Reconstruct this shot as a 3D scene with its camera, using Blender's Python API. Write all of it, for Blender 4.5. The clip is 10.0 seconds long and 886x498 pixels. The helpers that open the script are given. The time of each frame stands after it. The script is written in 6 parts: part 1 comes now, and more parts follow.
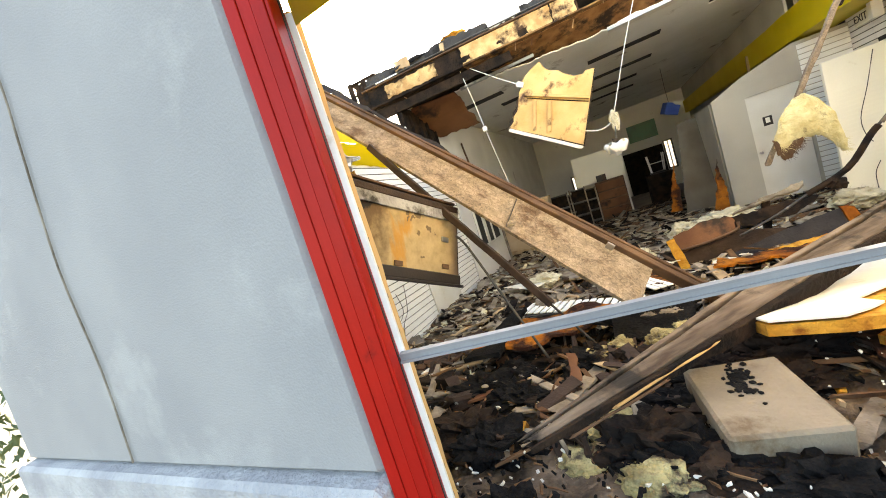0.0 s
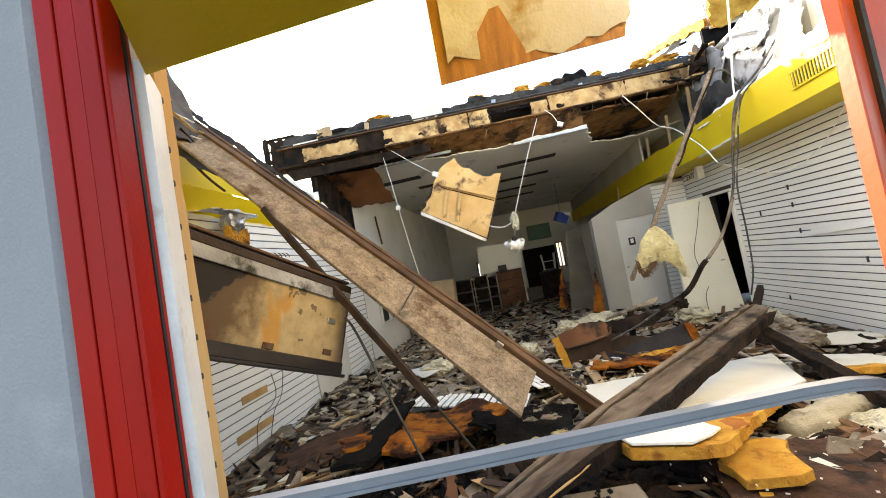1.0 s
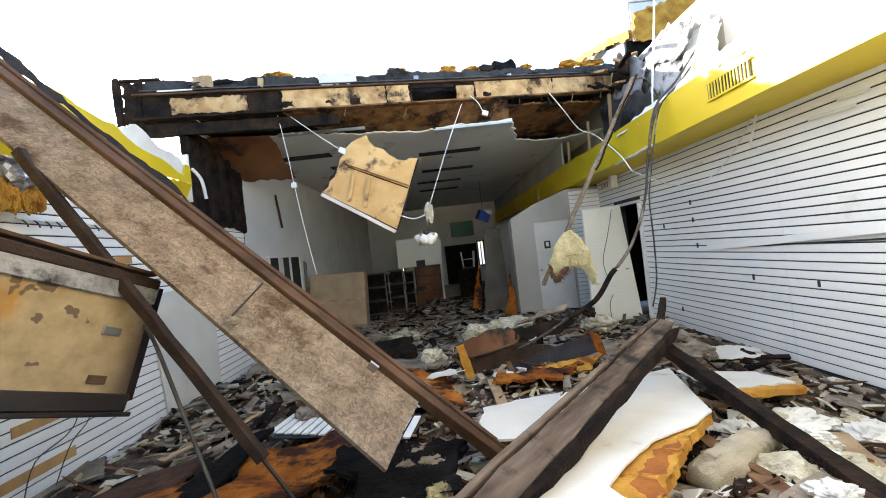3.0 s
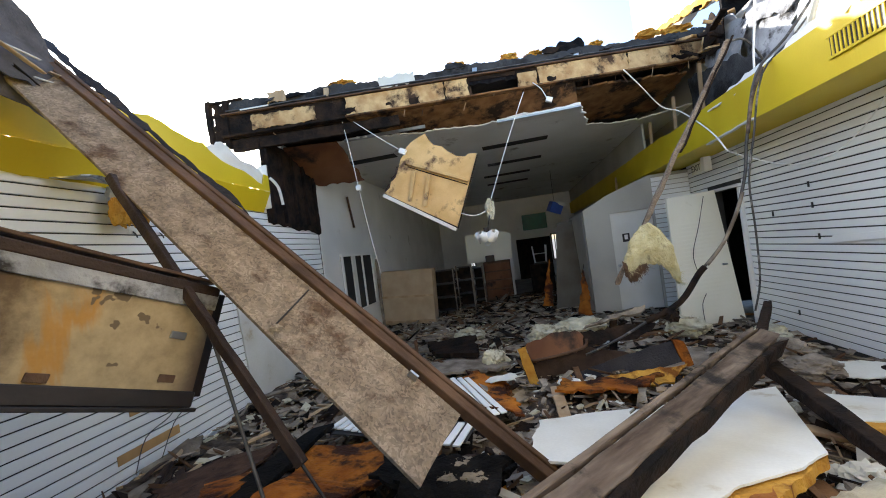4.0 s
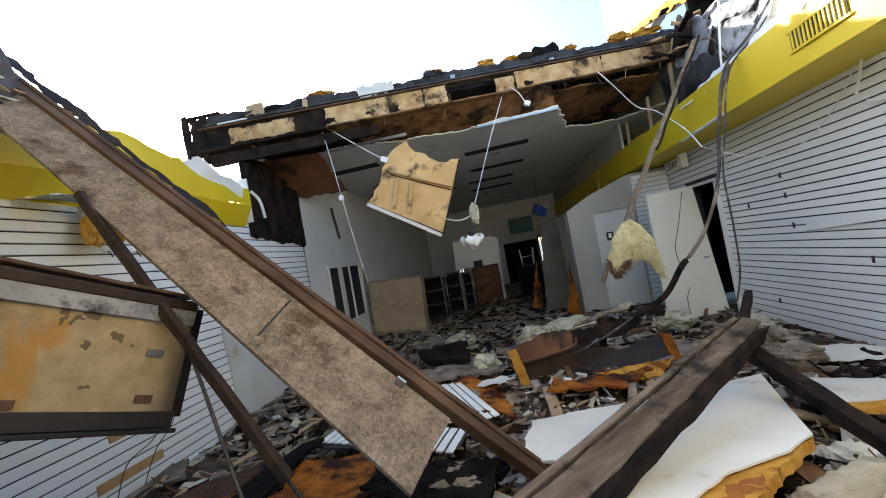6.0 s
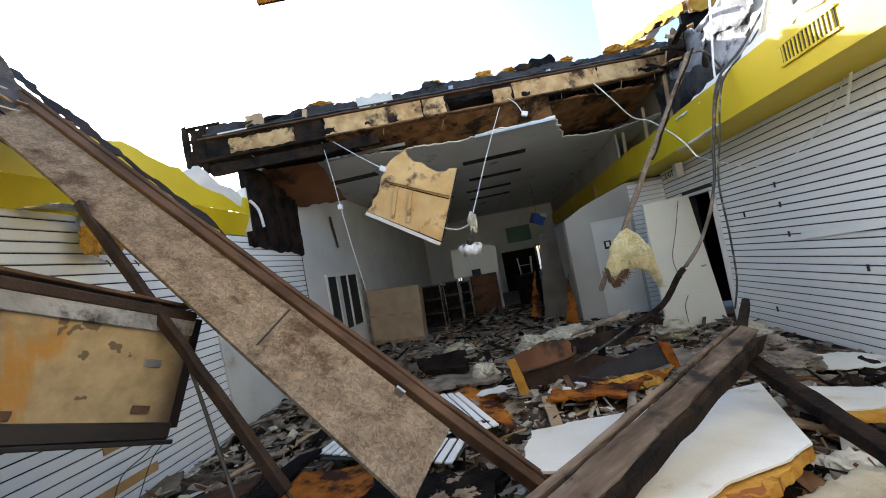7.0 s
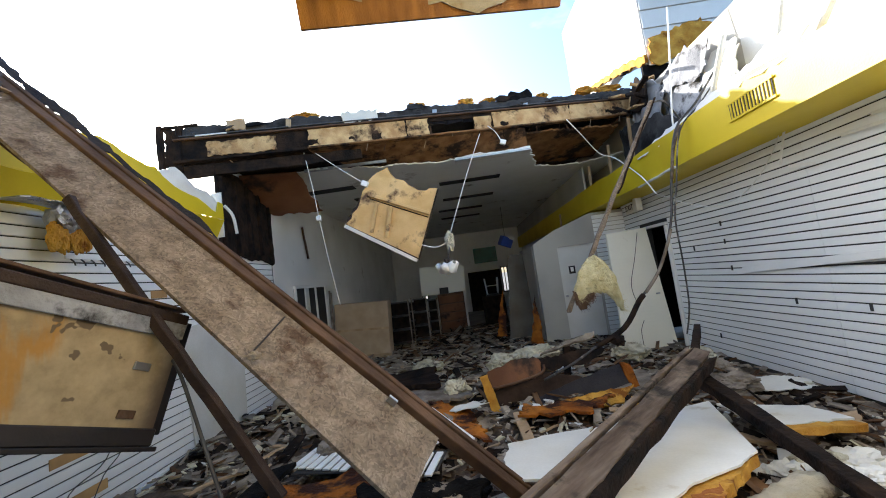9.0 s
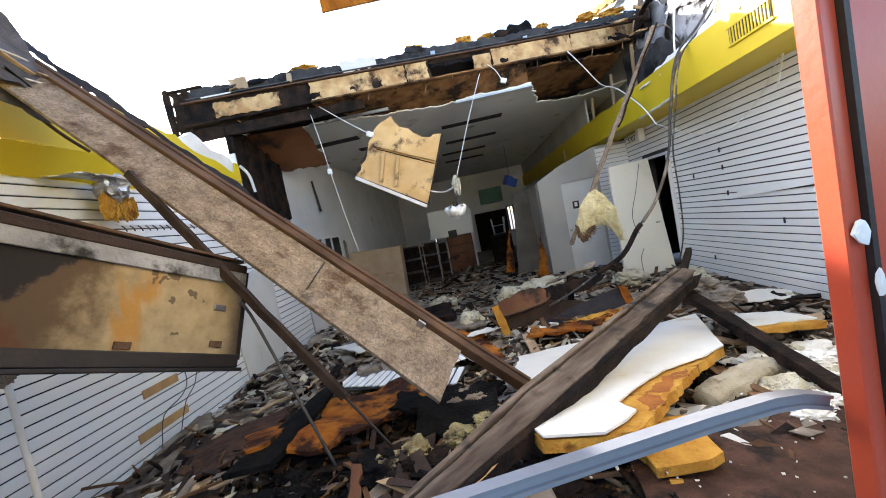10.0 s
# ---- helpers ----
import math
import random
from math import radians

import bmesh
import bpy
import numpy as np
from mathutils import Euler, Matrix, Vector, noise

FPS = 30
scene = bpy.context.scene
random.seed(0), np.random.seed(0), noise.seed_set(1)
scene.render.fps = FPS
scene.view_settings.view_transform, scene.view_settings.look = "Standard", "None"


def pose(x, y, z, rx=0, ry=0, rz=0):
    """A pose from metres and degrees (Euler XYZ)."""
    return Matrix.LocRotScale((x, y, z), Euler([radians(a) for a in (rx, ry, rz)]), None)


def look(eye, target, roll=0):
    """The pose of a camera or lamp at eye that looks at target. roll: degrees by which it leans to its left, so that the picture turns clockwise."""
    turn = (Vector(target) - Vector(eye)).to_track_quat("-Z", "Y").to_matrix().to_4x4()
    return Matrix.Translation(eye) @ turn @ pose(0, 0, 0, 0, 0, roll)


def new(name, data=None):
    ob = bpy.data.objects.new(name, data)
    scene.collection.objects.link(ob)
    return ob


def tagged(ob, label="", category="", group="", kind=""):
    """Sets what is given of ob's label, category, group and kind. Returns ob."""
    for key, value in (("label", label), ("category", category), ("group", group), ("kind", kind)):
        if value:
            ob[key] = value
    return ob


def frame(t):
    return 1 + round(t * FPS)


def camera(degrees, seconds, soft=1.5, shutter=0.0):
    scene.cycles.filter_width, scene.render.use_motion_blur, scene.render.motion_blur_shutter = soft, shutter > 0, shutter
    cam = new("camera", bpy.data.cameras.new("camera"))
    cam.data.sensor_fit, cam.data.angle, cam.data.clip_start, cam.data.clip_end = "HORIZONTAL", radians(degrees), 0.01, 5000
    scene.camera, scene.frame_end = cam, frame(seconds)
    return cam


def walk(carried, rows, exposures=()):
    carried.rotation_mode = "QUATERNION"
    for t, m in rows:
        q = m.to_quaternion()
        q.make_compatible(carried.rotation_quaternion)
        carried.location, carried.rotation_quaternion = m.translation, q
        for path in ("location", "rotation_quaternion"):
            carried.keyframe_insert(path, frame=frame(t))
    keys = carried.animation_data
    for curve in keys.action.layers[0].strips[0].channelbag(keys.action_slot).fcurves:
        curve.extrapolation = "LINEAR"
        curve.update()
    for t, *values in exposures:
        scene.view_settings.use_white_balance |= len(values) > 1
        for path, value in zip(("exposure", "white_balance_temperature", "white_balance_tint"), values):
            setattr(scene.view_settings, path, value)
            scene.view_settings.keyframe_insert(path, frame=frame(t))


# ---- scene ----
cam = camera(101.0, 10.0, soft=1.0)
PATH = [
    (0, (0.217, -0.1, 1.601), (-0.671, 1.685, 1.441), -17.7),
    (0.5, (0.226, -0.13, 1.676), (-0.325, 1.791, 1.608), -11.8),
    (1, (0.291, 0.055, 1.667), (-0.06, 2.021, 1.767), -10.3),
    (1.5, (0.32, 0.301, 1.65), (-0.164, 2.242, 1.641), -8.6),
    (2, (0.253, 0.546, 1.63), (0.076, 2.537, 1.588), -6.7),
    (2.2, (0.277, 0.608, 1.627), (0.324, 2.604, 1.513), -6.3),
    (3.3, (0.609, 0.775, 1.649), (0.61, 2.774, 1.684), -6.9),
    (3.5, (0.661, 0.823, 1.671), (0.48, 2.814, 1.636), -5.6),
    (4, (0.703, 0.847, 1.677), (0.328, 2.811, 1.697), -7.6),
    (4.5, (0.709, 0.837, 1.677), (0.297, 2.793, 1.73), -8.3),
    (5, (0.722, 0.853, 1.647), (0.341, 2.816, 1.691), -9.4),
    (5.5, (0.728, 0.862, 1.642), (0.345, 2.824, 1.7), -10.2),
    (6, (0.732, 0.863, 1.642), (0.423, 2.838, 1.696), -10.3),
    (7.5, (0.727, 0.842, 1.648), (0.452, 2.82, 1.759), -10.5),
    (8, (0.727, 0.832, 1.646), (0.496, 2.817, 1.719), -10.4),
    (8.5, (0.699, 0.794, 1.651), (0.461, 2.776, 1.778), -9.6),
    (9, (0.555, 0.712, 1.657), (0.476, 2.704, 1.822), -7.7),
    (9.5, (0.465, 0.623, 1.658), (0.382, 2.617, 1.519), -8.7),
    (10, (0.526, 0.39, 1.661), (0.362, 2.379, 1.527), -11.5),
]
walk(cam, [(t, look(eye, target, roll)) for t, eye, target, roll in PATH],
     exposures=[(0.0, 3.2, 8600, 8), (0.5, 3.12, 8300, 8), (1.0, 2.6, 7800, 8), (1.5, 2.55, 7300, 8), (2.2, 2.8, 6900, 6), (3.3, 2.25, 6300, 8), (4.2, 1.98, 6200, 8), (8.5, 1.85, 6200, 8), (9.1, 1.82, 6200, 8), (9.5, 2.15, 6300, 9), (10.0, 2.4, 6300, 11)])

# ---- light ----
SUN_DIR = Vector((-0.645, 0.645, 0.41)).normalized()
world = bpy.data.worlds.new("sky")
scene.world = world
world.use_nodes = True
wn, wl = world.node_tree.nodes, world.node_tree.links
sky = wn.new("ShaderNodeTexSky")
sky.sky_type = "NISHITA"
sky.sun_disc = False
sky.sun_elevation = math.asin(SUN_DIR.z)
sky.sun_rotation = math.atan2(SUN_DIR.x, SUN_DIR.y)
sky.air_density, sky.dust_density, sky.ozone_density = 1.0, 2.5, 2.5
tc = wn.new("ShaderNodeTexCoord")
stretch_map = wn.new("ShaderNodeMapping")
stretch_map.inputs["Scale"].default_value = (1.0, 1.6, 3.2)
wl.new(tc.outputs["Generated"], stretch_map.inputs[0])
cn = wn.new("ShaderNodeTexNoise")
cn.inputs["Scale"].default_value, cn.inputs["Detail"].default_value, cn.inputs["Roughness"].default_value = 1.7, 8, 0.55
wl.new(stretch_map.outputs[0], cn.inputs["Vector"])
cr = wn.new("ShaderNodeValToRGB")
cr.color_ramp.elements[0].position, cr.color_ramp.elements[1].position = 0.56, 0.8
cr.color_ramp.elements[1].color = (0.75, 0.75, 0.75, 1)
wl.new(cn.outputs["Fac"], cr.inputs[0])
cm = wn.new("ShaderNodeMix")
cm.data_type = "RGBA"
wl.new(cr.outputs[0], cm.inputs[0])
wl.new(sky.outputs[0], cm.inputs[6])
cm.inputs[7].default_value = (5.0, 5.0, 5.1, 1)
wl.new(cm.outputs[2], wn["Background"].inputs[0])
wn["Background"].inputs[1].default_value = 0.15
sun = new("sun", bpy.data.lights.new("sun", "SUN"))
sun.data.energy, sun.data.angle, sun.data.color = 4.5, radians(0.6), (1.0, 0.94, 0.86)
sun.matrix_world = look(SUN_DIR * 40, (0, 0, 0))


# ---- materials ----
def mat(name, base, other=None, scale=3.0, rough=0.7, metal=0.0, bump=0.15, grain=60.0, stretch=(1, 1, 1),
        stain=None, stain_at=0.6, stain_scale=1.4, vary=0.12, spec=0.5, local=False, turn=0.0):
    """A surface of two mixed tones, a stain of its own shape, fine grain and relief."""
    m = bpy.data.materials.new(name)
    m.use_nodes = True
    n, l = m.node_tree.nodes, m.node_tree.links
    b = n["Principled BSDF"]
    geo = n.new("ShaderNodeTexCoord") if local else n.new("ShaderNodeNewGeometry")
    src = geo.outputs["Object"] if local else geo.outputs["Position"]
    mp = n.new("ShaderNodeMapping")
    mp.inputs["Scale"].default_value = stretch
    if turn:
        mp.vector_type = "TEXTURE"
        mp.inputs["Rotation"].default_value = (0, 0, turn)
        mp.inputs["Scale"].default_value = [1 / q for q in stretch]
    l.new(src, mp.inputs[0])
    n1 = n.new("ShaderNodeTexNoise")
    n1.inputs["Scale"].default_value, n1.inputs["Detail"].default_value = scale, 6
    l.new(mp.outputs[0], n1.inputs["Vector"])
    r1 = n.new("ShaderNodeValToRGB")
    r1.color_ramp.elements[0].position, r1.color_ramp.elements[1].position = 0.35, 0.65
    r1.color_ramp.elements[0].color = (*base, 1)
    r1.color_ramp.elements[1].color = (*(other or [c * 0.75 for c in base]), 1)
    l.new(n1.outputs["Fac"], r1.inputs[0])
    col = r1.outputs[0]
    if stain:
        n2 = n.new("ShaderNodeTexNoise")
        n2.inputs["Scale"].default_value, n2.inputs["Detail"].default_value = stain_scale, 9
        n2.inputs["Roughness"].default_value = 0.65
        l.new(src, n2.inputs["Vector"])
        r2 = n.new("ShaderNodeValToRGB")
        r2.color_ramp.elements[0].position, r2.color_ramp.elements[1].position = stain_at - 0.04, stain_at + 0.06
        l.new(n2.outputs["Fac"], r2.inputs[0])
        mx = n.new("ShaderNodeMix")
        mx.data_type = "RGBA"
        l.new(r2.outputs[0], mx.inputs[0])
        l.new(col, mx.inputs[6])
        mx.inputs[7].default_value = (*stain, 1)
        col = mx.outputs[2]
    info = n.new("ShaderNodeObjectInfo")
    n3 = n.new("ShaderNodeTexNoise")
    n3.inputs["Scale"].default_value, n3.inputs["Detail"].default_value = grain, 4
    l.new(mp.outputs[0], n3.inputs["Vector"])
    sm = n.new("ShaderNodeMath")
    sm.operation = "ADD"
    l.new(n3.outputs["Fac"], sm.inputs[0])
    l.new(info.outputs["Random"], sm.inputs[1])
    mr = n.new("ShaderNodeMapRange")
    mr.inputs[1].default_value, mr.inputs[2].default_value = 0.2, 1.7
    mr.inputs[3].default_value, mr.inputs[4].default_value = 1 - vary, 1 + vary
    l.new(sm.outputs[0], mr.inputs[0])
    hs = n.new("ShaderNodeHueSaturation")
    l.new(col, hs.inputs["Color"])
    l.new(mr.outputs[0], hs.inputs["Value"])
    l.new(hs.outputs[0], b.inputs["Base Color"])
    rr = n.new("ShaderNodeMapRange")
    rr.inputs[3].default_value, rr.inputs[4].default_value = max(0.03, rough - 0.15), min(1, rough + 0.15)
    l.new(n1.outputs["Fac"], rr.inputs[0])
    l.new(rr.outputs[0], b.inputs["Roughness"])
    b.inputs["Metallic"].default_value = metal
    b.inputs["Specular IOR Level"].default_value = spec
    if bump:
        ad = n.new("ShaderNodeMath")
        ad.operation = "ADD"
        l.new(n1.outputs["Fac"], ad.inputs[0])
        l.new(n3.outputs["Fac"], ad.inputs[1])
        bp = n.new("ShaderNodeBump")
        bp.inputs["Strength"].default_value, bp.inputs["Distance"].default_value = bump, 0.02
        l.new(ad.outputs[0], bp.inputs["Height"])
        l.new(bp.outputs[0], b.inputs["Normal"])
    return m


M = {}
# white render held at dark grey: shade on the front is in the colour
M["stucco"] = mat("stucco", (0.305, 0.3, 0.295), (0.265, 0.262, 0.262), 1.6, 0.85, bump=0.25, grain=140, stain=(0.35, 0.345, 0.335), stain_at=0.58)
M["whitewall"] = mat("white_render", (0.75, 0.75, 0.74), (0.68, 0.68, 0.67), 2, 0.85, bump=0.15)
M["stone"] = mat("stone", (0.42, 0.42, 0.42), (0.3, 0.3, 0.31), 5, 0.9, bump=0.6, grain=45)
M["red"] = mat("red_paint", (0.4, 0.009, 0.004), (0.32, 0.007, 0.004), 2, 0.42, bump=0.05, grain=90, vary=0.1, spec=0.2, stain=(0.16, 0.004, 0.003), stain_at=0.66, stain_scale=7)
# the red of the posts again, with sunlight put into the colour
M["sunlit_red"] = mat("sunlit_red_paint", (0.45, 0.07, 0.03), (0.38, 0.05, 0.022), 3, 0.35, bump=0.04, vary=0.05)
M["white_trim"] = mat("white_trim", (0.78, 0.76, 0.72), (0.68, 0.65, 0.6), 4, 0.6, bump=0.1, stain=(0.5, 0.42, 0.33), stain_at=0.66, stain_scale=5)
M["rawwood"] = mat("raw_wood", (0.5, 0.3, 0.12), (0.35, 0.2, 0.08), 5, 0.75, bump=0.25, stretch=(1, 1, 0.15), grain=40)
M["yellow"] = mat("yellow_paint", (0.66, 0.49, 0.01), (0.58, 0.42, 0.008), 1.2, 0.55, bump=0.08, vary=0.05, stain=(0.5, 0.36, 0.02), stain_at=0.72)
M["slat"] = mat("slat_white", (0.86, 0.86, 0.84), (0.81, 0.81, 0.79), 1.0, 0.55, bump=0.05, vary=0.04, stain=(0.62, 0.59, 0.52), stain_at=0.72, stain_scale=1.0)
M["groove"] = mat("groove_dark", (0.045, 0.04, 0.035), (0.03, 0.028, 0.025), 6, 0.9, bump=0.1)
M["ceil"] = mat("ceiling_board", (0.8, 0.79, 0.76), (0.72, 0.71, 0.67), 1.2, 0.9, bump=0.1, stain=(0.32, 0.27, 0.22), stain_at=0.64)
M["greywall"] = mat("grey_wall", (0.74, 0.73, 0.7), (0.66, 0.65, 0.62), 1.2, 0.85, bump=0.1, stain=(0.3, 0.26, 0.22), stain_at=0.68)
M["door"] = mat("door_cream", (0.84, 0.81, 0.69), (0.79, 0.76, 0.64), 1.2, 0.5, bump=0.04, vary=0.05, stain=(0.6, 0.53, 0.4), stain_at=0.7)
M["osb"] = mat("weathered_osb", (0.29, 0.226, 0.166), (0.185, 0.138, 0.098), 9, 0.9, bump=0.5, grain=70, stain=(0.11, 0.068, 0.042), stain_at=0.58, stain_scale=4.0, spec=0.2)
M["brownwood"] = mat("brown_wood", (0.12, 0.066, 0.038), (0.055, 0.03, 0.018), 7, 0.75, bump=0.35, stretch=(0.5, 1, 0.5), spec=0.25)
M["char"] = mat("charred_wood", (0.01, 0.009, 0.009), (0.034, 0.022, 0.016), 6, 0.85, bump=0.8, grain=35, spec=0.05)
M["charbeam"] = mat("scorched_beam", (0.2, 0.152, 0.115), (0.06, 0.038, 0.026), 16, 0.75, bump=0.6, grain=45, stretch=(0.16, 1, 1), turn=radians(42.8), stain=(0.022, 0.017, 0.014), stain_at=0.56, stain_scale=3.2, spec=0.25, vary=0.35)
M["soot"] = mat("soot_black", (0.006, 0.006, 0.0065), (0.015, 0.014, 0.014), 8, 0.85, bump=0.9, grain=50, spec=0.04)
M["scorched"] = mat("scorched_fascia", (0.58, 0.4, 0.2), (0.38, 0.22, 0.095), 7, 0.85, bump=0.35, grain=70, stain=(0.055, 0.03, 0.018), stain_at=0.55, stain_scale=3.0, spec=0.2)
M["orange"] = mat("orange_insulation", (0.42, 0.145, 0.016), (0.2, 0.055, 0.009), 5, 0.9, bump=0.7, grain=45, stain=(0.035, 0.012, 0.007), stain_at=0.51, stain_scale=3.4, spec=0.2)
M["amber"] = mat("amber_board", (0.57, 0.315, 0.055), (0.4, 0.18, 0.025), 6, 0.9, bump=0.8, grain=50, stain=(0.2, 0.07, 0.012), stain_at=0.6, stain_scale=5, spec=0.2)
M["wool"] = mat("glass_wool", (0.76, 0.69, 0.42), (0.58, 0.49, 0.24), 9, 0.95, bump=1.0, grain=80, stain=(0.14, 0.1, 0.05), stain_at=0.62, stain_scale=6)
M["palewool"] = mat("pale_wool", (0.66, 0.62, 0.48), (0.44, 0.4, 0.28), 7, 0.95, bump=0.9, grain=80, stain=(0.12, 0.09, 0.06), stain_at=0.6, stain_scale=5)
M["plaster"] = mat("plaster_white", (0.7, 0.69, 0.65), (0.62, 0.6, 0.54), 2, 0.85, bump=0.12, stain=(0.42, 0.34, 0.22), stain_at=0.67, stain_scale=2, spec=0.25)
M["rail"] = mat("rail_metal", (0.24, 0.245, 0.26), (0.2, 0.205, 0.22), 4, 0.5, 0.3, bump=0.06, stain=(0.14, 0.14, 0.16), stain_at=0.7)
M["steel"] = mat("steel", (0.5, 0.5, 0.5), (0.35, 0.35, 0.36), 8, 0.35, 0.9, bump=0.05)
M["cream"] = mat("stained_sign", (0.6, 0.44, 0.24), (0.42, 0.24, 0.08), 2.2, 0.62, bump=0.05, spec=0.18, stain=(0.09, 0.06, 0.045), stain_at=0.57, stain_scale=1.5)
M["blackmetal"] = mat("black_metal", (0.014, 0.012, 0.012), (0.028, 0.02, 0.018), 6, 0.5, 0.3, bump=0.1)
M["membrane"] = mat("roof_felt", (0.026, 0.026, 0.033), (0.05, 0.047, 0.052), 4, 0.85, bump=0.6, stain=(0.2, 0.18, 0.17), stain_at=0.72, spec=0.12)
M["cable"] = mat("cable_black", (0.02, 0.02, 0.02), (0.05, 0.04, 0.035), 9, 0.5, bump=0.2, stain=(0.3, 0.27, 0.23), stain_at=0.6, stain_scale=5)
M["whitecable"] = mat("cable_white", (0.82, 0.81, 0.78), (0.74, 0.72, 0.68), 6, 0.5, bump=0.05)
M["tanwood"] = mat("tan_lath", (0.46, 0.33, 0.2), (0.3, 0.2, 0.11), 6, 0.8, bump=0.4, stretch=(1, 1, 0.3))
M["panelwood"] = mat("panel_tan", (0.68, 0.46, 0.2), (0.54, 0.33, 0.12), 3, 0.75, bump=0.15, stain=(0.1, 0.045, 0.018), stain_at=0.6, stain_scale=2.9)
M["leanboard"] = mat("leaning_board_grey", (0.17, 0.15, 0.115), (0.12, 0.1, 0.075), 2, 0.85, bump=0.15, stain=(0.12, 0.09, 0.06), stain_at=0.66)
M["rubble"] = mat("rubble", (0.15, 0.112, 0.084), (0.03, 0.024, 0.02), 7, 0.9, bump=1.0, grain=45, stain=(0.2, 0.15, 0.11), stain_at=0.6, stain_scale=8, spec=0.1)
M["ash"] = mat("ash_grey", (0.32, 0.27, 0.215), (0.14, 0.11, 0.083), 6, 0.9, bump=0.5, vary=0.3, spec=0.2)
M["splinter"] = mat("splinter_brown", (0.2, 0.11, 0.055), (0.09, 0.045, 0.025), 5, 0.85, bump=0.3, vary=0.4, spec=0.2)
M["concrete"] = mat("concrete_floor", (0.28, 0.26, 0.24), (0.2, 0.18, 0.17), 2, 0.85, bump=0.3)
M["ground"] = mat("asphalt_ground", (0.09, 0.085, 0.08), (0.06, 0.058, 0.056), 4, 0.9, bump=0.5)
M["leaf"] = mat("leaf_green", (0.07, 0.1, 0.03), (0.04, 0.07, 0.02), 5, 0.6, bump=0.1, vary=0.35)
M["blue"] = mat("blue_plastic", (0.03, 0.08, 0.35), (0.03, 0.06, 0.28), 4, 0.4, bump=0.05)
M["green"] = mat("green_plastic", (0.02, 0.16, 0.1), (0.02, 0.12, 0.08), 4, 0.45, bump=0.05)
M["grid"] = mat("dark_slot", (0.02, 0.018, 0.018), (0.04, 0.035, 0.03), 6, 0.8, bump=0.1)
M["foil"] = mat("foil", (0.6, 0.6, 0.62), (0.4, 0.4, 0.42), 9, 0.3, 0.8, bump=0.8, grain=25)
M["darkwood"] = mat("dark_strut_wood", (0.045, 0.026, 0.018), (0.022, 0.013, 0.01), 7, 0.7, bump=0.35, spec=0.25)
M["plyunder"] = mat("plywood_underside", (0.24, 0.105, 0.02), (0.15, 0.06, 0.012), 4, 0.8, bump=0.3, stretch=(6, 1, 1), stain=(0.07, 0.03, 0.015), stain_at=0.62)
M["lining"] = mat("peeling_lining", (0.3, 0.285, 0.25), (0.24, 0.215, 0.17), 3, 0.85, bump=0.2, stain=(0.17, 0.1, 0.035), stain_at=0.58, stain_scale=2.2)
M["blockpale"] = mat("pale_block", (0.23, 0.19, 0.14), (0.15, 0.12, 0.085), 3, 0.9, bump=0.35, stain=(0.12, 0.08, 0.045), stain_at=0.57, stain_scale=4)
M["panelpale"] = mat("pale_panel", (0.45, 0.34, 0.22), (0.36, 0.26, 0.16), 3, 0.6, bump=0.1)
M["smokewall"] = mat("smoke_stained_wall", (0.45, 0.43, 0.375), (0.38, 0.355, 0.31), 1.4, 0.85, bump=0.1, stain=(0.33, 0.29, 0.24), stain_at=0.68, stain_scale=1.2)
M["darksteel"] = mat("dark_steel", (0.1, 0.095, 0.09), (0.05, 0.045, 0.045), 9, 0.5, 0.6, bump=0.3, grain=90)
M["rust"] = mat("rust_foam", (0.36, 0.13, 0.03), (0.22, 0.07, 0.02), 6, 0.9, bump=0.6, grain=60, stain=(0.62, 0.34, 0.05), stain_at=0.58, stain_scale=6, spec=0.2)
M["dirtyfloor"] = mat("dirty_floor_sheet", (0.095, 0.05, 0.034), (0.05, 0.028, 0.02), 9, 0.9, bump=0.6, grain=60, stain=(0.02, 0.016, 0.014), stain_at=0.58, stain_scale=5, spec=0.15, vary=0.3)
M["scorchply"] = mat("scorched_plywood", (0.26, 0.14, 0.06), (0.15, 0.07, 0.028), 5, 0.85, bump=0.3, stain=(0.025, 0.015, 0.01), stain_at=0.54, stain_scale=2.2, spec=0.2)
M["batt"] = mat("insulation_batt", (0.46, 0.41, 0.3), (0.28, 0.235, 0.155), 5, 0.95, bump=0.6, grain=120, stain=(0.14, 0.1, 0.06), stain_at=0.57, stain_scale=5)
M["dirtywool"] = mat("dirty_glass_wool", (0.46, 0.4, 0.2), (0.26, 0.2, 0.09), 9, 0.95, bump=1.0, grain=80, stain=(0.05, 0.035, 0.02), stain_at=0.53, stain_scale=7)
M["hangfelt"] = mat("hanging_felt", (0.13, 0.12, 0.125), (0.07, 0.064, 0.066), 5, 0.85, bump=0.5, stain=(0.03, 0.026, 0.025), stain_at=0.6, stain_scale=3, spec=0.2)
M["greyfelt"] = mat("grey_roof_felt", (0.06, 0.058, 0.06), (0.03, 0.029, 0.03), 4, 0.8, bump=0.6, stain=(0.012, 0.011, 0.011), stain_at=0.55, stain_scale=2.2, spec=0.2)
M["dust"] = mat("dusty_grey", (0.34, 0.29, 0.225), (0.15, 0.115, 0.085), 5, 0.9, bump=0.4, vary=0.35, spec=0.15, stain=(0.1, 0.075, 0.055), stain_at=0.6, stain_scale=6)
M["tornboard"] = mat("torn_grey_board", (0.4, 0.4, 0.42), (0.2, 0.2, 0.21), 4, 0.85, bump=0.4, stain=(0.04, 0.036, 0.034), stain_at=0.57, stain_scale=3.5, spec=0.2)
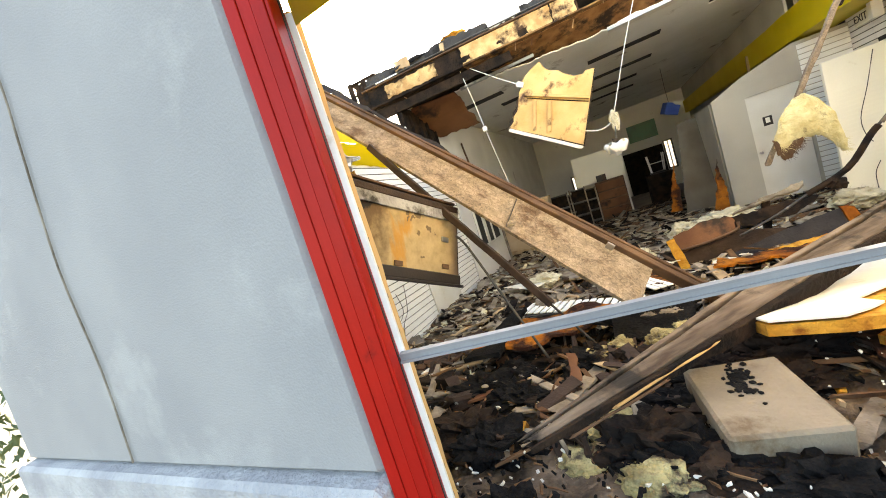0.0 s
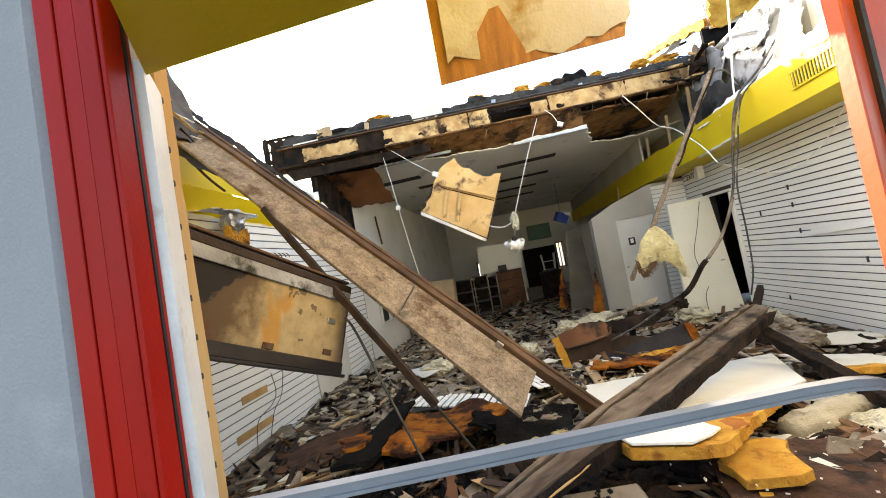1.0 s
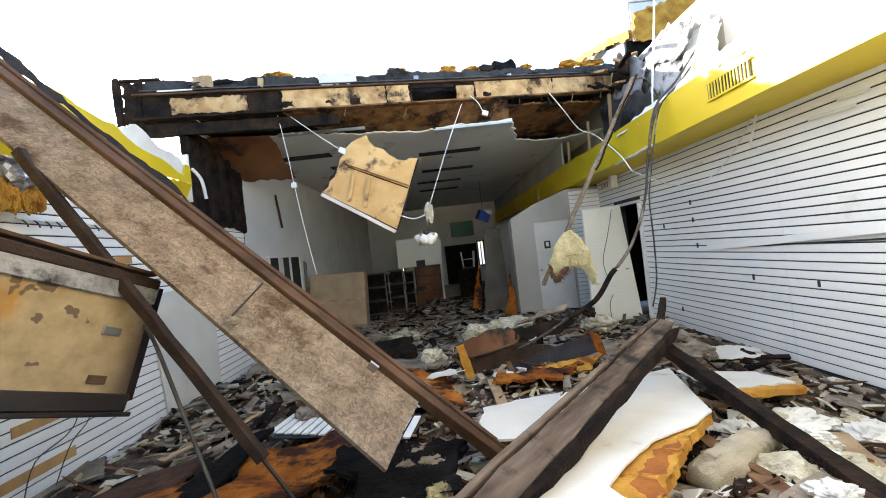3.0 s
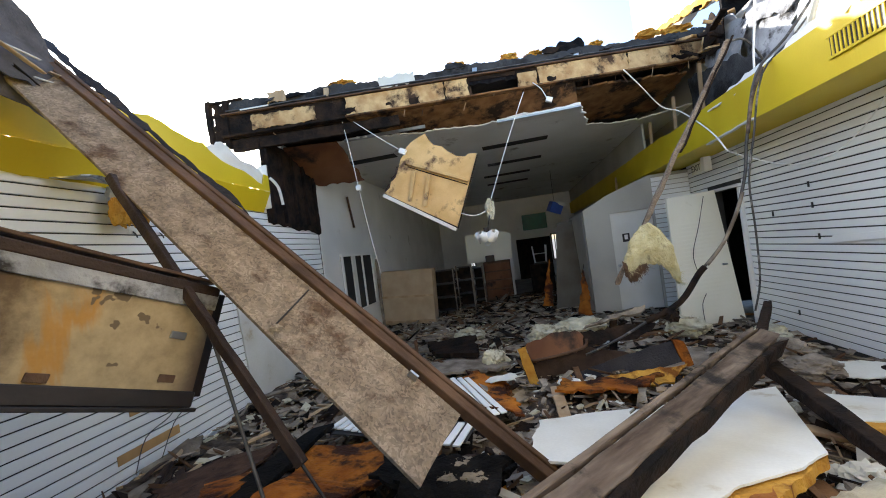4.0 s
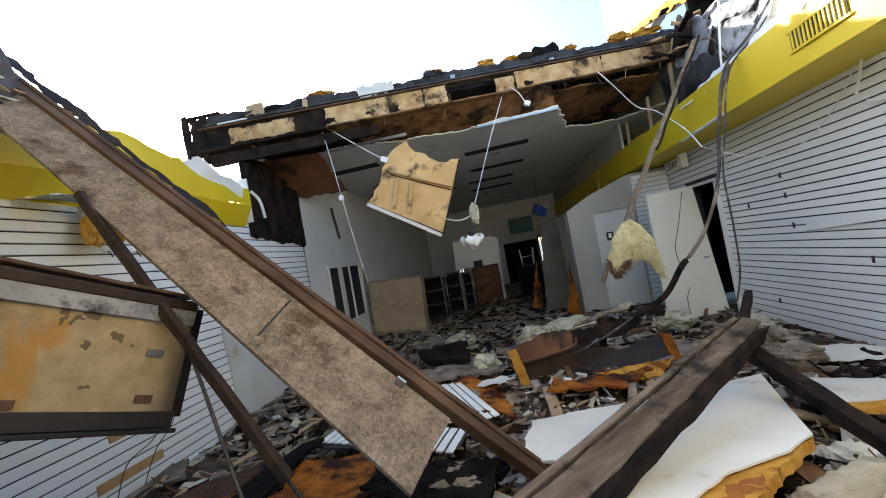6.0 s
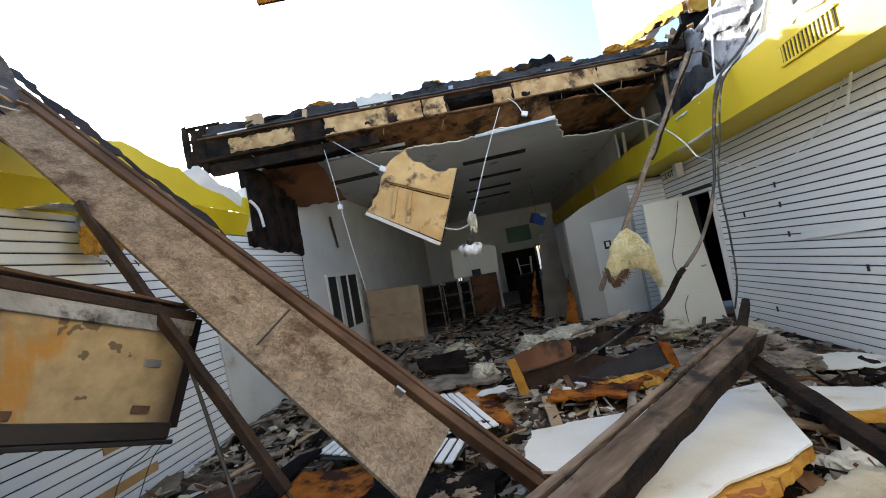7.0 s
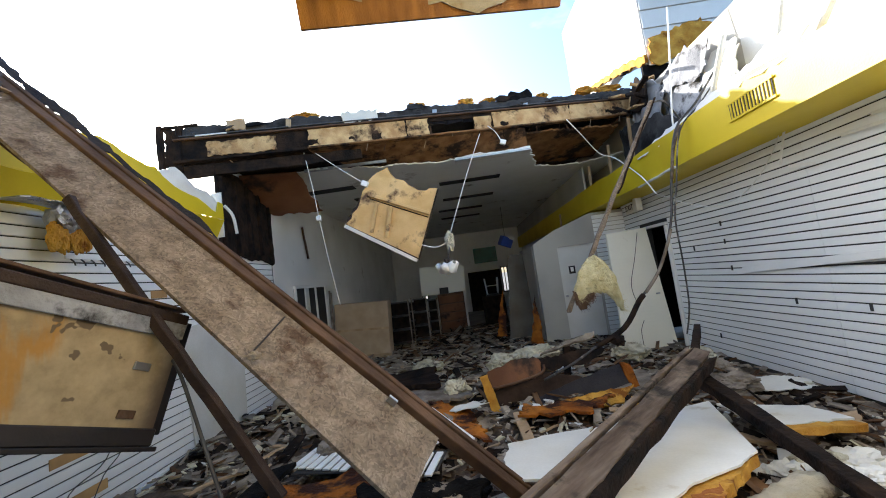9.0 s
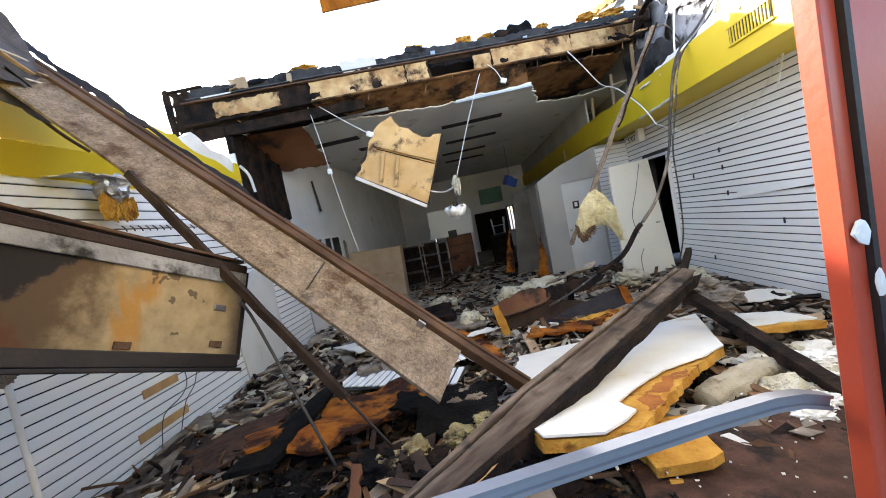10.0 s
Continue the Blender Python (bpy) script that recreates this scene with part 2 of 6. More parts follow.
M["brownpanel"] = mat("brown_panel", (0.17, 0.075, 0.035), (0.11, 0.046, 0.022), 2, 0.7, bump=0.15, stain=(0.025, 0.016, 0.012), stain_at=0.6, spec=0.25)



def flakes(name):
    """Weathered strand board: tan chips in many directions, with grey and brown weathering."""
    m = M["osb"]
    n, l = m.node_tree.nodes, m.node_tree.links
    hs = next(x for x in n if x.bl_idname == "ShaderNodeHueSaturation")
    v = n.new("ShaderNodeTexVoronoi")
    v.inputs["Scale"].default_value = 85
    w = n.new("ShaderNodeTexNoise")
    w.inputs["Scale"].default_value, w.inputs["Detail"].default_value = 14, 3
    geo = next(x for x in n if x.bl_idname == "ShaderNodeNewGeometry")
    l.new(geo.outputs["Position"], w.inputs["Vector"])
    mixv = n.new("ShaderNodeMix")
    mixv.data_type = "VECTOR"
    mixv.inputs[0].default_value = 0.1
    l.new(geo.outputs["Position"], mixv.inputs[4])
    l.new(w.outputs["Color"], mixv.inputs[5])
    l.new(mixv.outputs[1], v.inputs["Vector"])
    sep = n.new("ShaderNodeSeparateColor")
    l.new(v.outputs["Color"], sep.inputs[0])
    mr = n.new("ShaderNodeMapRange")
    mr.inputs[3].default_value, mr.inputs[4].default_value = 0.66, 1.25
    l.new(sep.outputs[0], mr.inputs[0])
    l.new(mr.outputs[0], hs.inputs["Value"])


flakes("osb")


SIGN = [Vector((-1.313, 1.315, 1.622)), Vector((-0.996, 2.419, 1.108)), Vector((-0.905, 2.578, 1.621)), Vector((-1.231, 1.458, 2.088))]


def sign_face():
    """Cream panel: a sooty end with a ragged border, rusty runs in the middle, flaked patches on the pale end."""
    m = M["cream"]
    n, l = m.node_tree.nodes, m.node_tree.links
    hs = next(x for x in n if x.bl_idname == "ShaderNodeHueSaturation")
    geo = next(x for x in n if x.bl_idname == "ShaderNodeNewGeometry")

    def put(socket, value):
        if isinstance(value, (int, float)):
            socket.default_value = value
        else:
            l.new(value, socket)

    def calc(op, a, b):
        q = n.new("ShaderNodeMath")
        q.operation = op
        put(q.inputs[0], a)
        put(q.inputs[1], b)
        return q.outputs[0]

    def along(origin, axis):
        sub = n.new("ShaderNodeVectorMath")
        sub.operation = "SUBTRACT"
        l.new(geo.outputs["Position"], sub.inputs[0])
        sub.inputs[1].default_value = origin
        dot = n.new("ShaderNodeVectorMath")
        dot.operation = "DOT_PRODUCT"
        l.new(sub.outputs[0], dot.inputs[0])
        dot.inputs[1].default_value = axis / axis.length_squared
        return dot.outputs["Value"]

    def grainy(scale, detail, stretch=(1, 1, 1), rough=0.6):
        mp = n.new("ShaderNodeMapping")
        mp.inputs["Scale"].default_value = stretch
        l.new(geo.outputs["Position"], mp.inputs[0])
        q = n.new("ShaderNodeTexNoise")
        q.inputs["Scale"].default_value, q.inputs["Detail"].default_value, q.inputs["Roughness"].default_value = scale, detail, rough
        l.new(mp.outputs[0], q.inputs["Vector"])
        return q.outputs["Fac"]

    def step(value, lo, hi):
        q = n.new("ShaderNodeMapRange")
        q.interpolation_type = "SMOOTHSTEP"
        q.inputs[1].default_value, q.inputs[2].default_value = lo, hi
        put(q.inputs[0], value)
        return q.outputs[0]

    def blend(fac, a, colour):
        q = n.new("ShaderNodeMix")
        q.data_type = "RGBA"
        put(q.inputs[0], fac)
        l.new(a, q.inputs[6])
        q.inputs[7].default_value = (*colour, 1)
        return q.outputs[2]

    u = along(SIGN[0], SIGN[1] - SIGN[0])
    v = along(SIGN[0], SIGN[3] - SIGN[0] - (SIGN[1] - SIGN[0]) * 0.13)
    wide, fine, runs = grainy(2.6, 9, rough=0.68), grainy(13, 6), grainy(5, 5, (1, 1, 0.22))
    ramp = n.new("ShaderNodeValToRGB")
    e = ramp.color_ramp.elements
    e[0].position, e[0].color = 0.36, (0.4, 0.3, 0.17, 1)
    e[1].position, e[1].color = 0.66, (0.29, 0.215, 0.12, 1)
    l.new(fine, ramp.inputs[0])
    col = ramp.outputs[0]
    bias = calc("MULTIPLY", calc("SUBTRACT", wide, 0.5), 0.9)
    col = blend(step(calc("ADD", calc("SUBTRACT", 0.5, u), calc("MULTIPLY", bias, 0.6)), 0.0, 0.16), col, (0.1, 0.064, 0.036))
    run = calc("ABSOLUTE", calc("ADD", calc("SUBTRACT", u, 0.56), calc("MULTIPLY", calc("SUBTRACT", runs, 0.5), 0.5)), 0.0)
    col = blend(calc("MULTIPLY", step(run, 0.055, 0.0), 0.8), col, (0.4, 0.19, 0.03))
    low = calc("ADD", calc("MULTIPLY", calc("SUBTRACT", 0.12, u), 2.5), calc("ADD", calc("MULTIPLY", calc("SUBTRACT", 0.25, v), 1.2), bias))
    col = blend(step(low, 0.0, 0.2), col, (0.11, 0.04, 0.018))
    soot = calc("ADD", calc("SUBTRACT", 0.44, u), calc("ADD", calc("MULTIPLY", calc("SUBTRACT", v, 0.5), 0.75), calc("MULTIPLY", bias, 0.7)))
    col = blend(step(soot, 0.02, 0.07), col, (0.022, 0.018, 0.018))
    near = calc("SUBTRACT", 0.16, calc("ABSOLUTE", calc("SUBTRACT", u, 0.72), 0.0))
    flake = calc("ADD", near, calc("ADD", calc("MULTIPLY", calc("SUBTRACT", v, 0.42), 0.4), calc("MULTIPLY", calc("SUBTRACT", grainy(7, 3), 0.5), 1.5)))
    col = blend(step(flake, 0.07, 0.1), col, (0.14, 0.1, 0.06))
    col = blend(step(calc("ADD", u, calc("MULTIPLY", bias, 0.12)), 0.9, 1.0), col, (0.1, 0.07, 0.05))
    l.new(col, hs.inputs["Color"])


sign_face()


# ---- builders ----
def finish(name, bm, material, smooth=False):
    me = bpy.data.meshes.new(name)
    bmesh.ops.recalc_face_normals(bm, faces=bm.faces)
    bm.to_mesh(me)
    bm.free()
    if smooth:
        me.polygons.foreach_set("use_smooth", [True] * len(me.polygons))
    me.materials.append(M[material])
    return new(name, me)


def thing(name, label, category, group="", kind="", at=(0, 0, 0)):
    """An Empty at a thing's base."""
    ob = tagged(new(name), label, category, group, kind)
    ob.empty_display_size = 0.1
    ob.location = at
    return ob


def part(name, bm, material, parent, label="", smooth=False):
    ob = finish(name, bm, material, smooth)
    ob.parent = parent
    top = parent
    off = Vector()
    while top:
        off += top.location
        top = top.parent
    ob.location = -off
    return tagged(ob, label)


def solid(name, bm, material, label, category, group="", kind="", smooth=False):
    return tagged(finish(name, bm, material, smooth), label, category, group, kind)


def box(c, s, m=None, bevel=0.0, bm=None):
    """A box of size s, centred on c, turned by m."""
    own = bmesh.new()
    bmesh.ops.create_cube(own, size=1.0)
    for v in own.verts:
        v.co = Vector((v.co.x * s[0], v.co.y * s[1], v.co.z * s[2]))
    if bevel:
        bmesh.ops.bevel(own, geom=list(own.edges), offset=bevel, segments=1, affect="EDGES", profile=0.5)
    own.transform(Matrix.Translation(c) @ (m or Matrix()))
    return join(own, bm)


def join(own, bm):
    if bm is None:
        return own
    me = bpy.data.meshes.new("tmp")
    own.to_mesh(me)
    own.free()
    bm.from_mesh(me)
    bpy.data.meshes.remove(me)
    return bm


def frame_of(p0, p1, up):
    x = (Vector(p1) - Vector(p0)).normalized()
    y = Vector(up).cross(x).normalized()
    z = x.cross(y)
    return Matrix((x, y, z)).transposed().to_4x4()


def bar(p0, p1, w, h, up=(0, 0, 1), bevel=0.004, bm=None, cuts=0, rough=0.0, seed=0, ragged=0.0):
    """A straight piece of timber from p0 to p1, w wide and h thick, with worn or broken ends."""
    p0, p1 = Vector(p0), Vector(p1)
    own = bmesh.new()
    length = (p1 - p0).length
    bmesh.ops.create_cube(own, size=1.0)
    for v in own.verts:
        v.co = Vector((v.co.x * length, v.co.y * w, v.co.z * h))
    if bevel:
        bmesh.ops.bevel(own, geom=list(own.edges), offset=bevel, segments=1, affect="EDGES")
    if cuts:
        for i in range(1, cuts):
            x = (i / cuts - 0.5) * length
            bmesh.ops.bisect_plane(own, geom=[*own.verts, *own.edges, *own.faces], plane_co=(x, 0, 0), plane_no=(1, 0, 0))
    rnd = random.Random(seed)
    if rough or ragged:
        for v in own.verts:
            n = noise.noise_vector(v.co * 9 + Vector((seed, 0, 0)))
            v.co += Vector((0.3 * n.x, n.y, n.z)) * rough
            if abs(v.co.x) > length / 2 - 0.03:
                v.co.x -= math.copysign(rnd.random() * ragged, v.co.x)
    own.transform(Matrix.Translation((p0 + p1) / 2) @ frame_of(p0, p1, up))
    return join(own, bm)


def sheet(corners, thick, jag=0.03, step=0.06, seed=0, clean=(), warp=0.0, bm=None):
    """A broken board: an outline through the corners, its edges torn (but those in clean), extruded to a thickness."""
    pts = [Vector(c) for c in corners]
    nrm = Vector()
    for i in range(len(pts)):
        nrm += pts[i].cross(pts[(i + 1) % len(pts)])
    nrm.normalize()
    mid = sum(pts, Vector()) / len(pts)
    rnd = random.Random(seed)
    line = []
    for i, p in enumerate(pts):
        q = pts[(i + 1) % len(pts)]
        count = max(1, int((q - p).length / step))
        side = (q - p).cross(nrm).normalized()
        drift = 0.0
        for k in range(count):
            co = p.lerp(q, k / count)
            if i not in clean and k > 0:
                drift = 0.6 * drift + rnd.uniform(-1, 1) * jag
                co = co + side * drift + (q - p).normalized() * rnd.uniform(-0.3, 0.3) * step
            line.append(co)
    own = bmesh.new()
    low = [own.verts.new(c) for c in line]
    face = own.faces.new(low)
    ext = bmesh.ops.extrude_face_region(own, geom=[face])
    for v in [g for g in ext["geom"] if isinstance(g, bmesh.types.BMVert)]:
        v.co += nrm * thick
    bmesh.ops.triangulate(own, faces=[f for f in own.faces if len(f.verts) > 4])
    if warp:
        for v in own.verts:
            v.co += nrm * warp * noise.noise(v.co * 2.3 + Vector((seed, 1, 0)))
    return join(own, bm)


def tube(points, r, sides=6, bm=None, smooth_steps=4, taper=1.0):
    """A cable or rod through the points, rounded between them."""
    pts = [Vector(p) for p in points]
    if smooth_steps > 1 and len(pts) > 2:
        out = []
        for i in range(len(pts) - 1):
            p0, p1, p2, p3 = pts[max(i - 1, 0)], pts[i], pts[i + 1], pts[min(i + 2, len(pts) - 1)]
            for k in range(smooth_steps):
                t = k / smooth_steps
                out.append(0.5 * (2 * p1 + (p2 - p0) * t + (2 * p0 - 5 * p1 + 4 * p2 - p3) * t * t + (3 * p1 - p0 - 3 * p2 + p3) * t ** 3))
        pts = out + [pts[-1]]
    own = bmesh.new()
    rings = []
    ref = Vector((0.31, 0.87, 0.21))
    for i, p in enumerate(pts):
        d = (pts[min(i + 1, len(pts) - 1)] - pts[max(i - 1, 0)]).normalized()
        a = d.cross(ref).normalized()
        b = d.cross(a)
        rr = r * (1 + (taper - 1) * i / (len(pts) - 1))
        rings.append([own.verts.new(p + (a * math.cos(k * math.tau / sides) + b * math.sin(k * math.tau / sides)) * rr) for k in range(sides)])
    for u, w in zip(rings, rings[1:]):
        for k in range(sides):
            own.faces.new((u[k], u[(k + 1) % sides], w[(k + 1) % sides], w[k]))
    own.faces.new(rings[0])
    own.faces.new(rings[-1])
    return join(own, bm)


def clump(c, size, seed, detail=3, rough=0.45, freq=2.2, bm=None):
    """A torn lump of wool or rubble."""
    own = bmesh.new()
    bmesh.ops.create_icosphere(own, subdivisions=detail, radius=1.0)
    o = Vector((seed * 3.7, seed * 1.3, seed))
    for v in own.verts:
        d = v.co.copy()
        v.co *= 1 + rough * noise.noise(d * freq + o) + rough * 0.5 * noise.noise(d * freq * 3 + o) + rough * 0.25 * noise.noise(d * freq * 8 + o)
        v.co = Vector((v.co.x * size[0], v.co.y * size[1], v.co.z * size[2]))
    own.transform(Matrix.Translation(c))
    return join(own, bm)


def heap(x, y):
    """Height of the rubble over the floor."""
    near = max(0.0, min(1.0, (3.6 - y) / 1.7))
    near = near * near * (3 - 2 * near)
    side = max(0.0, min(1.0, (x + 2.7) / 1.5)) * max(0.25, min(1.0, (3.3 - x) / 1.4))
    far = max(0.0, min(1.0, (9.0 - y) / 4.0))
    base = 0.03 + 0.13 * far * max(0.3, min(1.0, (4.3 - x) / 2.0))
    n = noise.noise(Vector((x * 1.3, y * 1.3, 0.0))) * 0.06 + noise.noise(Vector((x * 4.1, y * 4.1, 3.0))) * 0.035 * min(1, 0.4 + far)
    return max(0.012, base + 0.3 * near * side + n)


# ---- structure ----
def structure(name, bm, material, label, category):
    return solid(name, bm, material, label, category, kind="structure")


XL, XR = -2.6, 4.05          # inner faces of the two side walls
ROOF_Z, CEIL_Z, BACK_Y = 4.35, 3.66, 18.0

bm = bmesh.new()
bmesh.ops.create_grid(bm, x_segments=2, y_segments=2, size=600)
bm.transform(Matrix.Translation((0, 0, -0.12)))
structure("ground", bm, "ground", "grey asphalt ground round the burnt shop", "ground")
structure("floor", box((0.7, 9.2, -0.05), (7.0, 18.0, 0.1)), "concrete", "bare concrete shop floor under the rubble", "floor")

# side walls, with the doorway in the right one
DOOR_Y0, DOOR_Y1, DOOR_H = 6.95, 7.78, 2.07
wall_l = structure("wall_west", box((XL - 0.11, 9.3, 1.4), (0.18, 17.4, 2.8)), "groove", "side wall of the shop with white slatted panelling", "wall")
wl_top = structure("wall_west_upper", box((XL - 0.11, 12.0, 3.5), (0.18, 12.0, 1.398)), "greywall", "plain grey upper side wall in the back", "wall")
structure("wall_west_lining", box((XL - 0.01, 12.4, 1.82), (0.02, 11.2, 3.64)), "greywall", "plain grey painted lining of the side wall in the back", "wall")
bm = bmesh.new()
box((XR + 0.11, (0.9 + DOOR_Y0) / 2, 1.4), (0.18, DOOR_Y0 - 0.9, 2.8), bm=bm)
box((XR + 0.11, (DOOR_Y1 + 18) / 2, 1.4), (0.18, 18 - DOOR_Y1, 2.8), bm=bm)
box((XR + 0.11, (DOOR_Y0 + DOOR_Y1) / 2, (DOOR_H + 2.8) / 2), (0.18, DOOR_Y1 - DOOR_Y0, 2.8 - DOOR_H), bm=bm)
wall_r = structure("wall_east", bm, "groove", "side wall of the shop with white slatted panelling and a doorway", "wall")
bm = bmesh.new()
box((XR + 0.16, 11.5, 3.6), (0.18, 13.2, 1.6), bm=bm)
structure("wall_east_upper_back", bm, "smokewall", "smoke-stained upper side wall under the roof", "wall")
bm = bmesh.new()
box((XR + 0.16, 3.0, 3.6), (0.18, 3.8, 1.6), bm=bm)
structure("wall_east_upper", bm, "greywall", "sooty grey upper side wall above the soffit", "wall")
# plain black box of walls and ceiling behind the doorway
structure("wall_back_room", box((XR + 1.3, 7.4, 1.3), (0.1, 3.0, 2.6)), "soot", "black wall of the room behind the doorway", "wall")
structure("ceiling_back_room", box((XR + 0.75, 7.4, 2.65), (1.2, 3.0, 0.1)), "soot", "black ceiling of the room behind the doorway", "ceiling")
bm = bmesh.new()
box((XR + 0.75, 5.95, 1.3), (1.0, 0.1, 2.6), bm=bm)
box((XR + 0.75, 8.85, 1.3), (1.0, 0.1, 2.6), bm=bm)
structure("wall_back_room_ends", bm, "soot", "black end walls behind the doorway", "wall")

# back wall with two bright windows
bm = bmesh.new()
for x0, x1, z0, z1 in ((-2.7, -1.4, 0, 3.66), (-1.4, -1.08, 0, 0.8), (-1.4, -1.08, 1.6, 3.66), (-1.08, 2.4, 0, 3.66), (2.4, 2.75, 0, 0.7), (2.4, 2.75, 1.9, 3.66), (2.75, 4.1, 0, 3.66)):
    box(((x0 + x1) / 2, BACK_Y, (z0 + z1) / 2), (x1 - x0, 0.16, z1 - z0), bm=bm)
structure("wall_north", bm, "greywall", "smoke-stained grey back wall with window openings", "wall")
for i, (x0, x1, z0, z1) in enumerate(((-1.4, -1.08, 0.8, 1.6), (2.4, 2.75, 0.7, 1.9))):
    w = thing("window_%d" % (i + 1), "bright back window with a dark frame", "window", kind="structure", at=((x0 + x1) / 2, BACK_Y, z0))
    bm = bmesh.new()
    for k in range(4):
        if k < 2:
            box(((x0, x1)[k] + (0.03, -0.03)[k], BACK_Y, (z0 + z1) / 2), (0.06, 0.1, z1 - z0), bm=bm)
        else:
            box(((x0 + x1) / 2, BACK_Y, (z0, z1)[k - 2] + (0.03, -0.03)[k - 2]), (x1 - x0 - 0.12, 0.1, 0.06), bm=bm)
    box(((x0 + x1) / 2, BACK_Y, (z0 + z1) / 2), (0.04, 0.09, z1 - z0 - 0.12), bm=bm)
    part("window_frame", bm, "blackmetal", w)

# roof that still stands at the back, with its broken front edge running askew
EDGE0, EDGE1 = Vector((-2.75, 5.42, -0.105)), Vector((4.15, 7.3, 0.343))


def edge_at(x):
    return EDGE0.y + (EDGE1.y - EDGE0.y) * (x - EDGE0.x) / (EDGE1.x - EDGE0.x)


def rise(x):
    return 0.065 * (x + 1.13)


bm = sheet([(-2.75, 5.6, 4.06 + rise(-2.75)), (4.15, 7.5, 4.06 + rise(4.15)), (4.15, 18.1, 4.06 + rise(4.15)), (-2.75, 18.1, 4.06 + rise(-2.75))], 0.2, jag=0.05, clean=(1, 2, 3), seed=3)
structure("roof", bm, "membrane", "charred roof deck still standing over the back of the shop", "roof")
bm = sheet([(-2.6, 6.25, CEIL_Z), (-1.6, 6.3, CEIL_Z), (-0.4, 6.65, CEIL_Z), (0.6, 6.85, CEIL_Z), (2.0, 6.75, CEIL_Z), (2.3, 8.0, CEIL_Z), (3.3, 8.3, CEIL_Z), (4.05, 7.9, CEIL_Z), (4.05, 18, CEIL_Z), (-2.6, 18, CEIL_Z)],
           0.02, jag=0.05, clean=(7, 8, 9), seed=8)
ceiling = structure("ceiling", bm, "ceil", "stained grey board ceiling with torn front edge", "ceiling")

# soffits along both walls
def soffit(name, side, xf, y0, y1, z0, z1, xw, label):
    ob = thing(name, label, "soffit", kind="structure", at=((xf + xw) / 2, y0, z0))
    bm = bmesh.new()
    rnd = random.Random(side + 5)
    n = 40
    top = []
    for i in range(n + 1):
        y = y0 + (y1 - y0) * i / n
        dz = noise.noise(Vector((y * 2.1, side, 0))) * 0.05 + rnd.uniform(-0.02, 0.02)
        top.append((y, z1 + (dz if y < 9 else 0)))
    for (ya, za), (yb, zb) in zip(top, top[1:]):
        vs = [bm.verts.new((xf, ya, z0)), bm.verts.new((xf, yb, z0)), bm.verts.new((xf, yb, zb)), bm.verts.new((xf, ya, za)),
              bm.verts.new((xf - side * 0.018, ya, z0)), bm.verts.new((xf - side * 0.018, yb, z0)), bm.verts.new((xf - side * 0.018, yb, zb)), bm.verts.new((xf - side * 0.018, ya, za))]
        for q in ((0, 1, 2, 3), (7, 6, 5, 4), (3, 2, 6, 7), (4, 5, 1, 0)):
            bm.faces.new([vs[k] for k in q])
    bmesh.ops.remove_doubles(bm, verts=bm.verts, dist=0.0005)
    part("face_board", bm, "yellow", ob)
    x0, x1 = sorted((xf - side * 0.02, xw))
    bm = box(((x0 + x1) / 2, (y0 + y1) / 2, z0 + 0.012), (x1 - x0, y1 - y0, 0.018))
    part("underside", bm, "yellow", ob)
    return ob


sof_r = soffit("soffit_east", -1, 3.4, 1.6, 17.9, 2.66, 3.12, XR, "bright yellow painted soffit box along the slatted wall")
# board added to cover a bright light leak between soffit and ceiling
part("filler_board", box((3.46, 13.2, (3.08 + CEIL_Z - 0.006) / 2), (0.04, 9.2, CEIL_Z - 3.086), bevel=0.003), "smokewall", sof_r, "added grey board hiding a light leak above the soffit")
sof_l = thing("soffit_west", "bright yellow painted soffit box with a torn top edge", "soffit", kind="structure", at=(-2.5, 1.2, 2.6))
part("face_board", sheet([(-2.47, 1.2, 2.83), (-2.47, 5.35, 2.83), (-2.47, 5.35, 3.04), (-2.47, 5.27, 3.05), (-2.47, 5.22, 2.9), (-2.47, 4.3, 3.22), (-2.47, 1.2, 3.5)], 0.018, jag=0.035, step=0.12, seed=7, clean=(0, 1, 2, 3, 6)), "yellow", sof_l)
part("underside", sheet([(-2.6, 1.2, 2.65), (-2.6, 5.35, 2.56), (-2.46, 5.35, 2.826), (-2.46, 1.2, 2.826)], 0.015, jag=0.008, seed=8), "yellow", sof_l)
part("torn_paper", sheet([(-2.49, 4.2, 3.15), (-2.49, 5.3, 2.84), (-2.49, 5.33, 3.06), (-2.49, 4.6, 3.32)], 0.008, jag=0.03, step=0.06, seed=9), "white_trim", sof_l, "torn white backing paper")
part("hanging_strip", tube([(-2.45, 5.38, 3.02), (-2.42, 5.5, 2.9), (-2.42, 5.56, 2.66)], 0.02, 6), "white_trim", sof_l, "drooping white strip")
part("end_board", box((-2.535, 5.36, 2.9), (0.13, 0.02, 0.6)), "white_trim", sof_l, "torn pale end board")

# grey lower wall under the soffit in the back, and the boxed-in rooms before it
structure("wall_east_inner", box((3.6, 14.0, 1.33), (0.12, 7.8, 2.64)), "smokewall", "smoke-stained partition under the yellow soffit", "wall")
# tops slope only to meet the soffit edge in the camera's view
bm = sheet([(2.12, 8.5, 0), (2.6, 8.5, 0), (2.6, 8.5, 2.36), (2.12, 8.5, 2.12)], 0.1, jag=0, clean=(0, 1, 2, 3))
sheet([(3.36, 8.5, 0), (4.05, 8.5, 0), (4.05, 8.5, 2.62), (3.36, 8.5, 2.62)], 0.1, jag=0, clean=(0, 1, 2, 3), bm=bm)
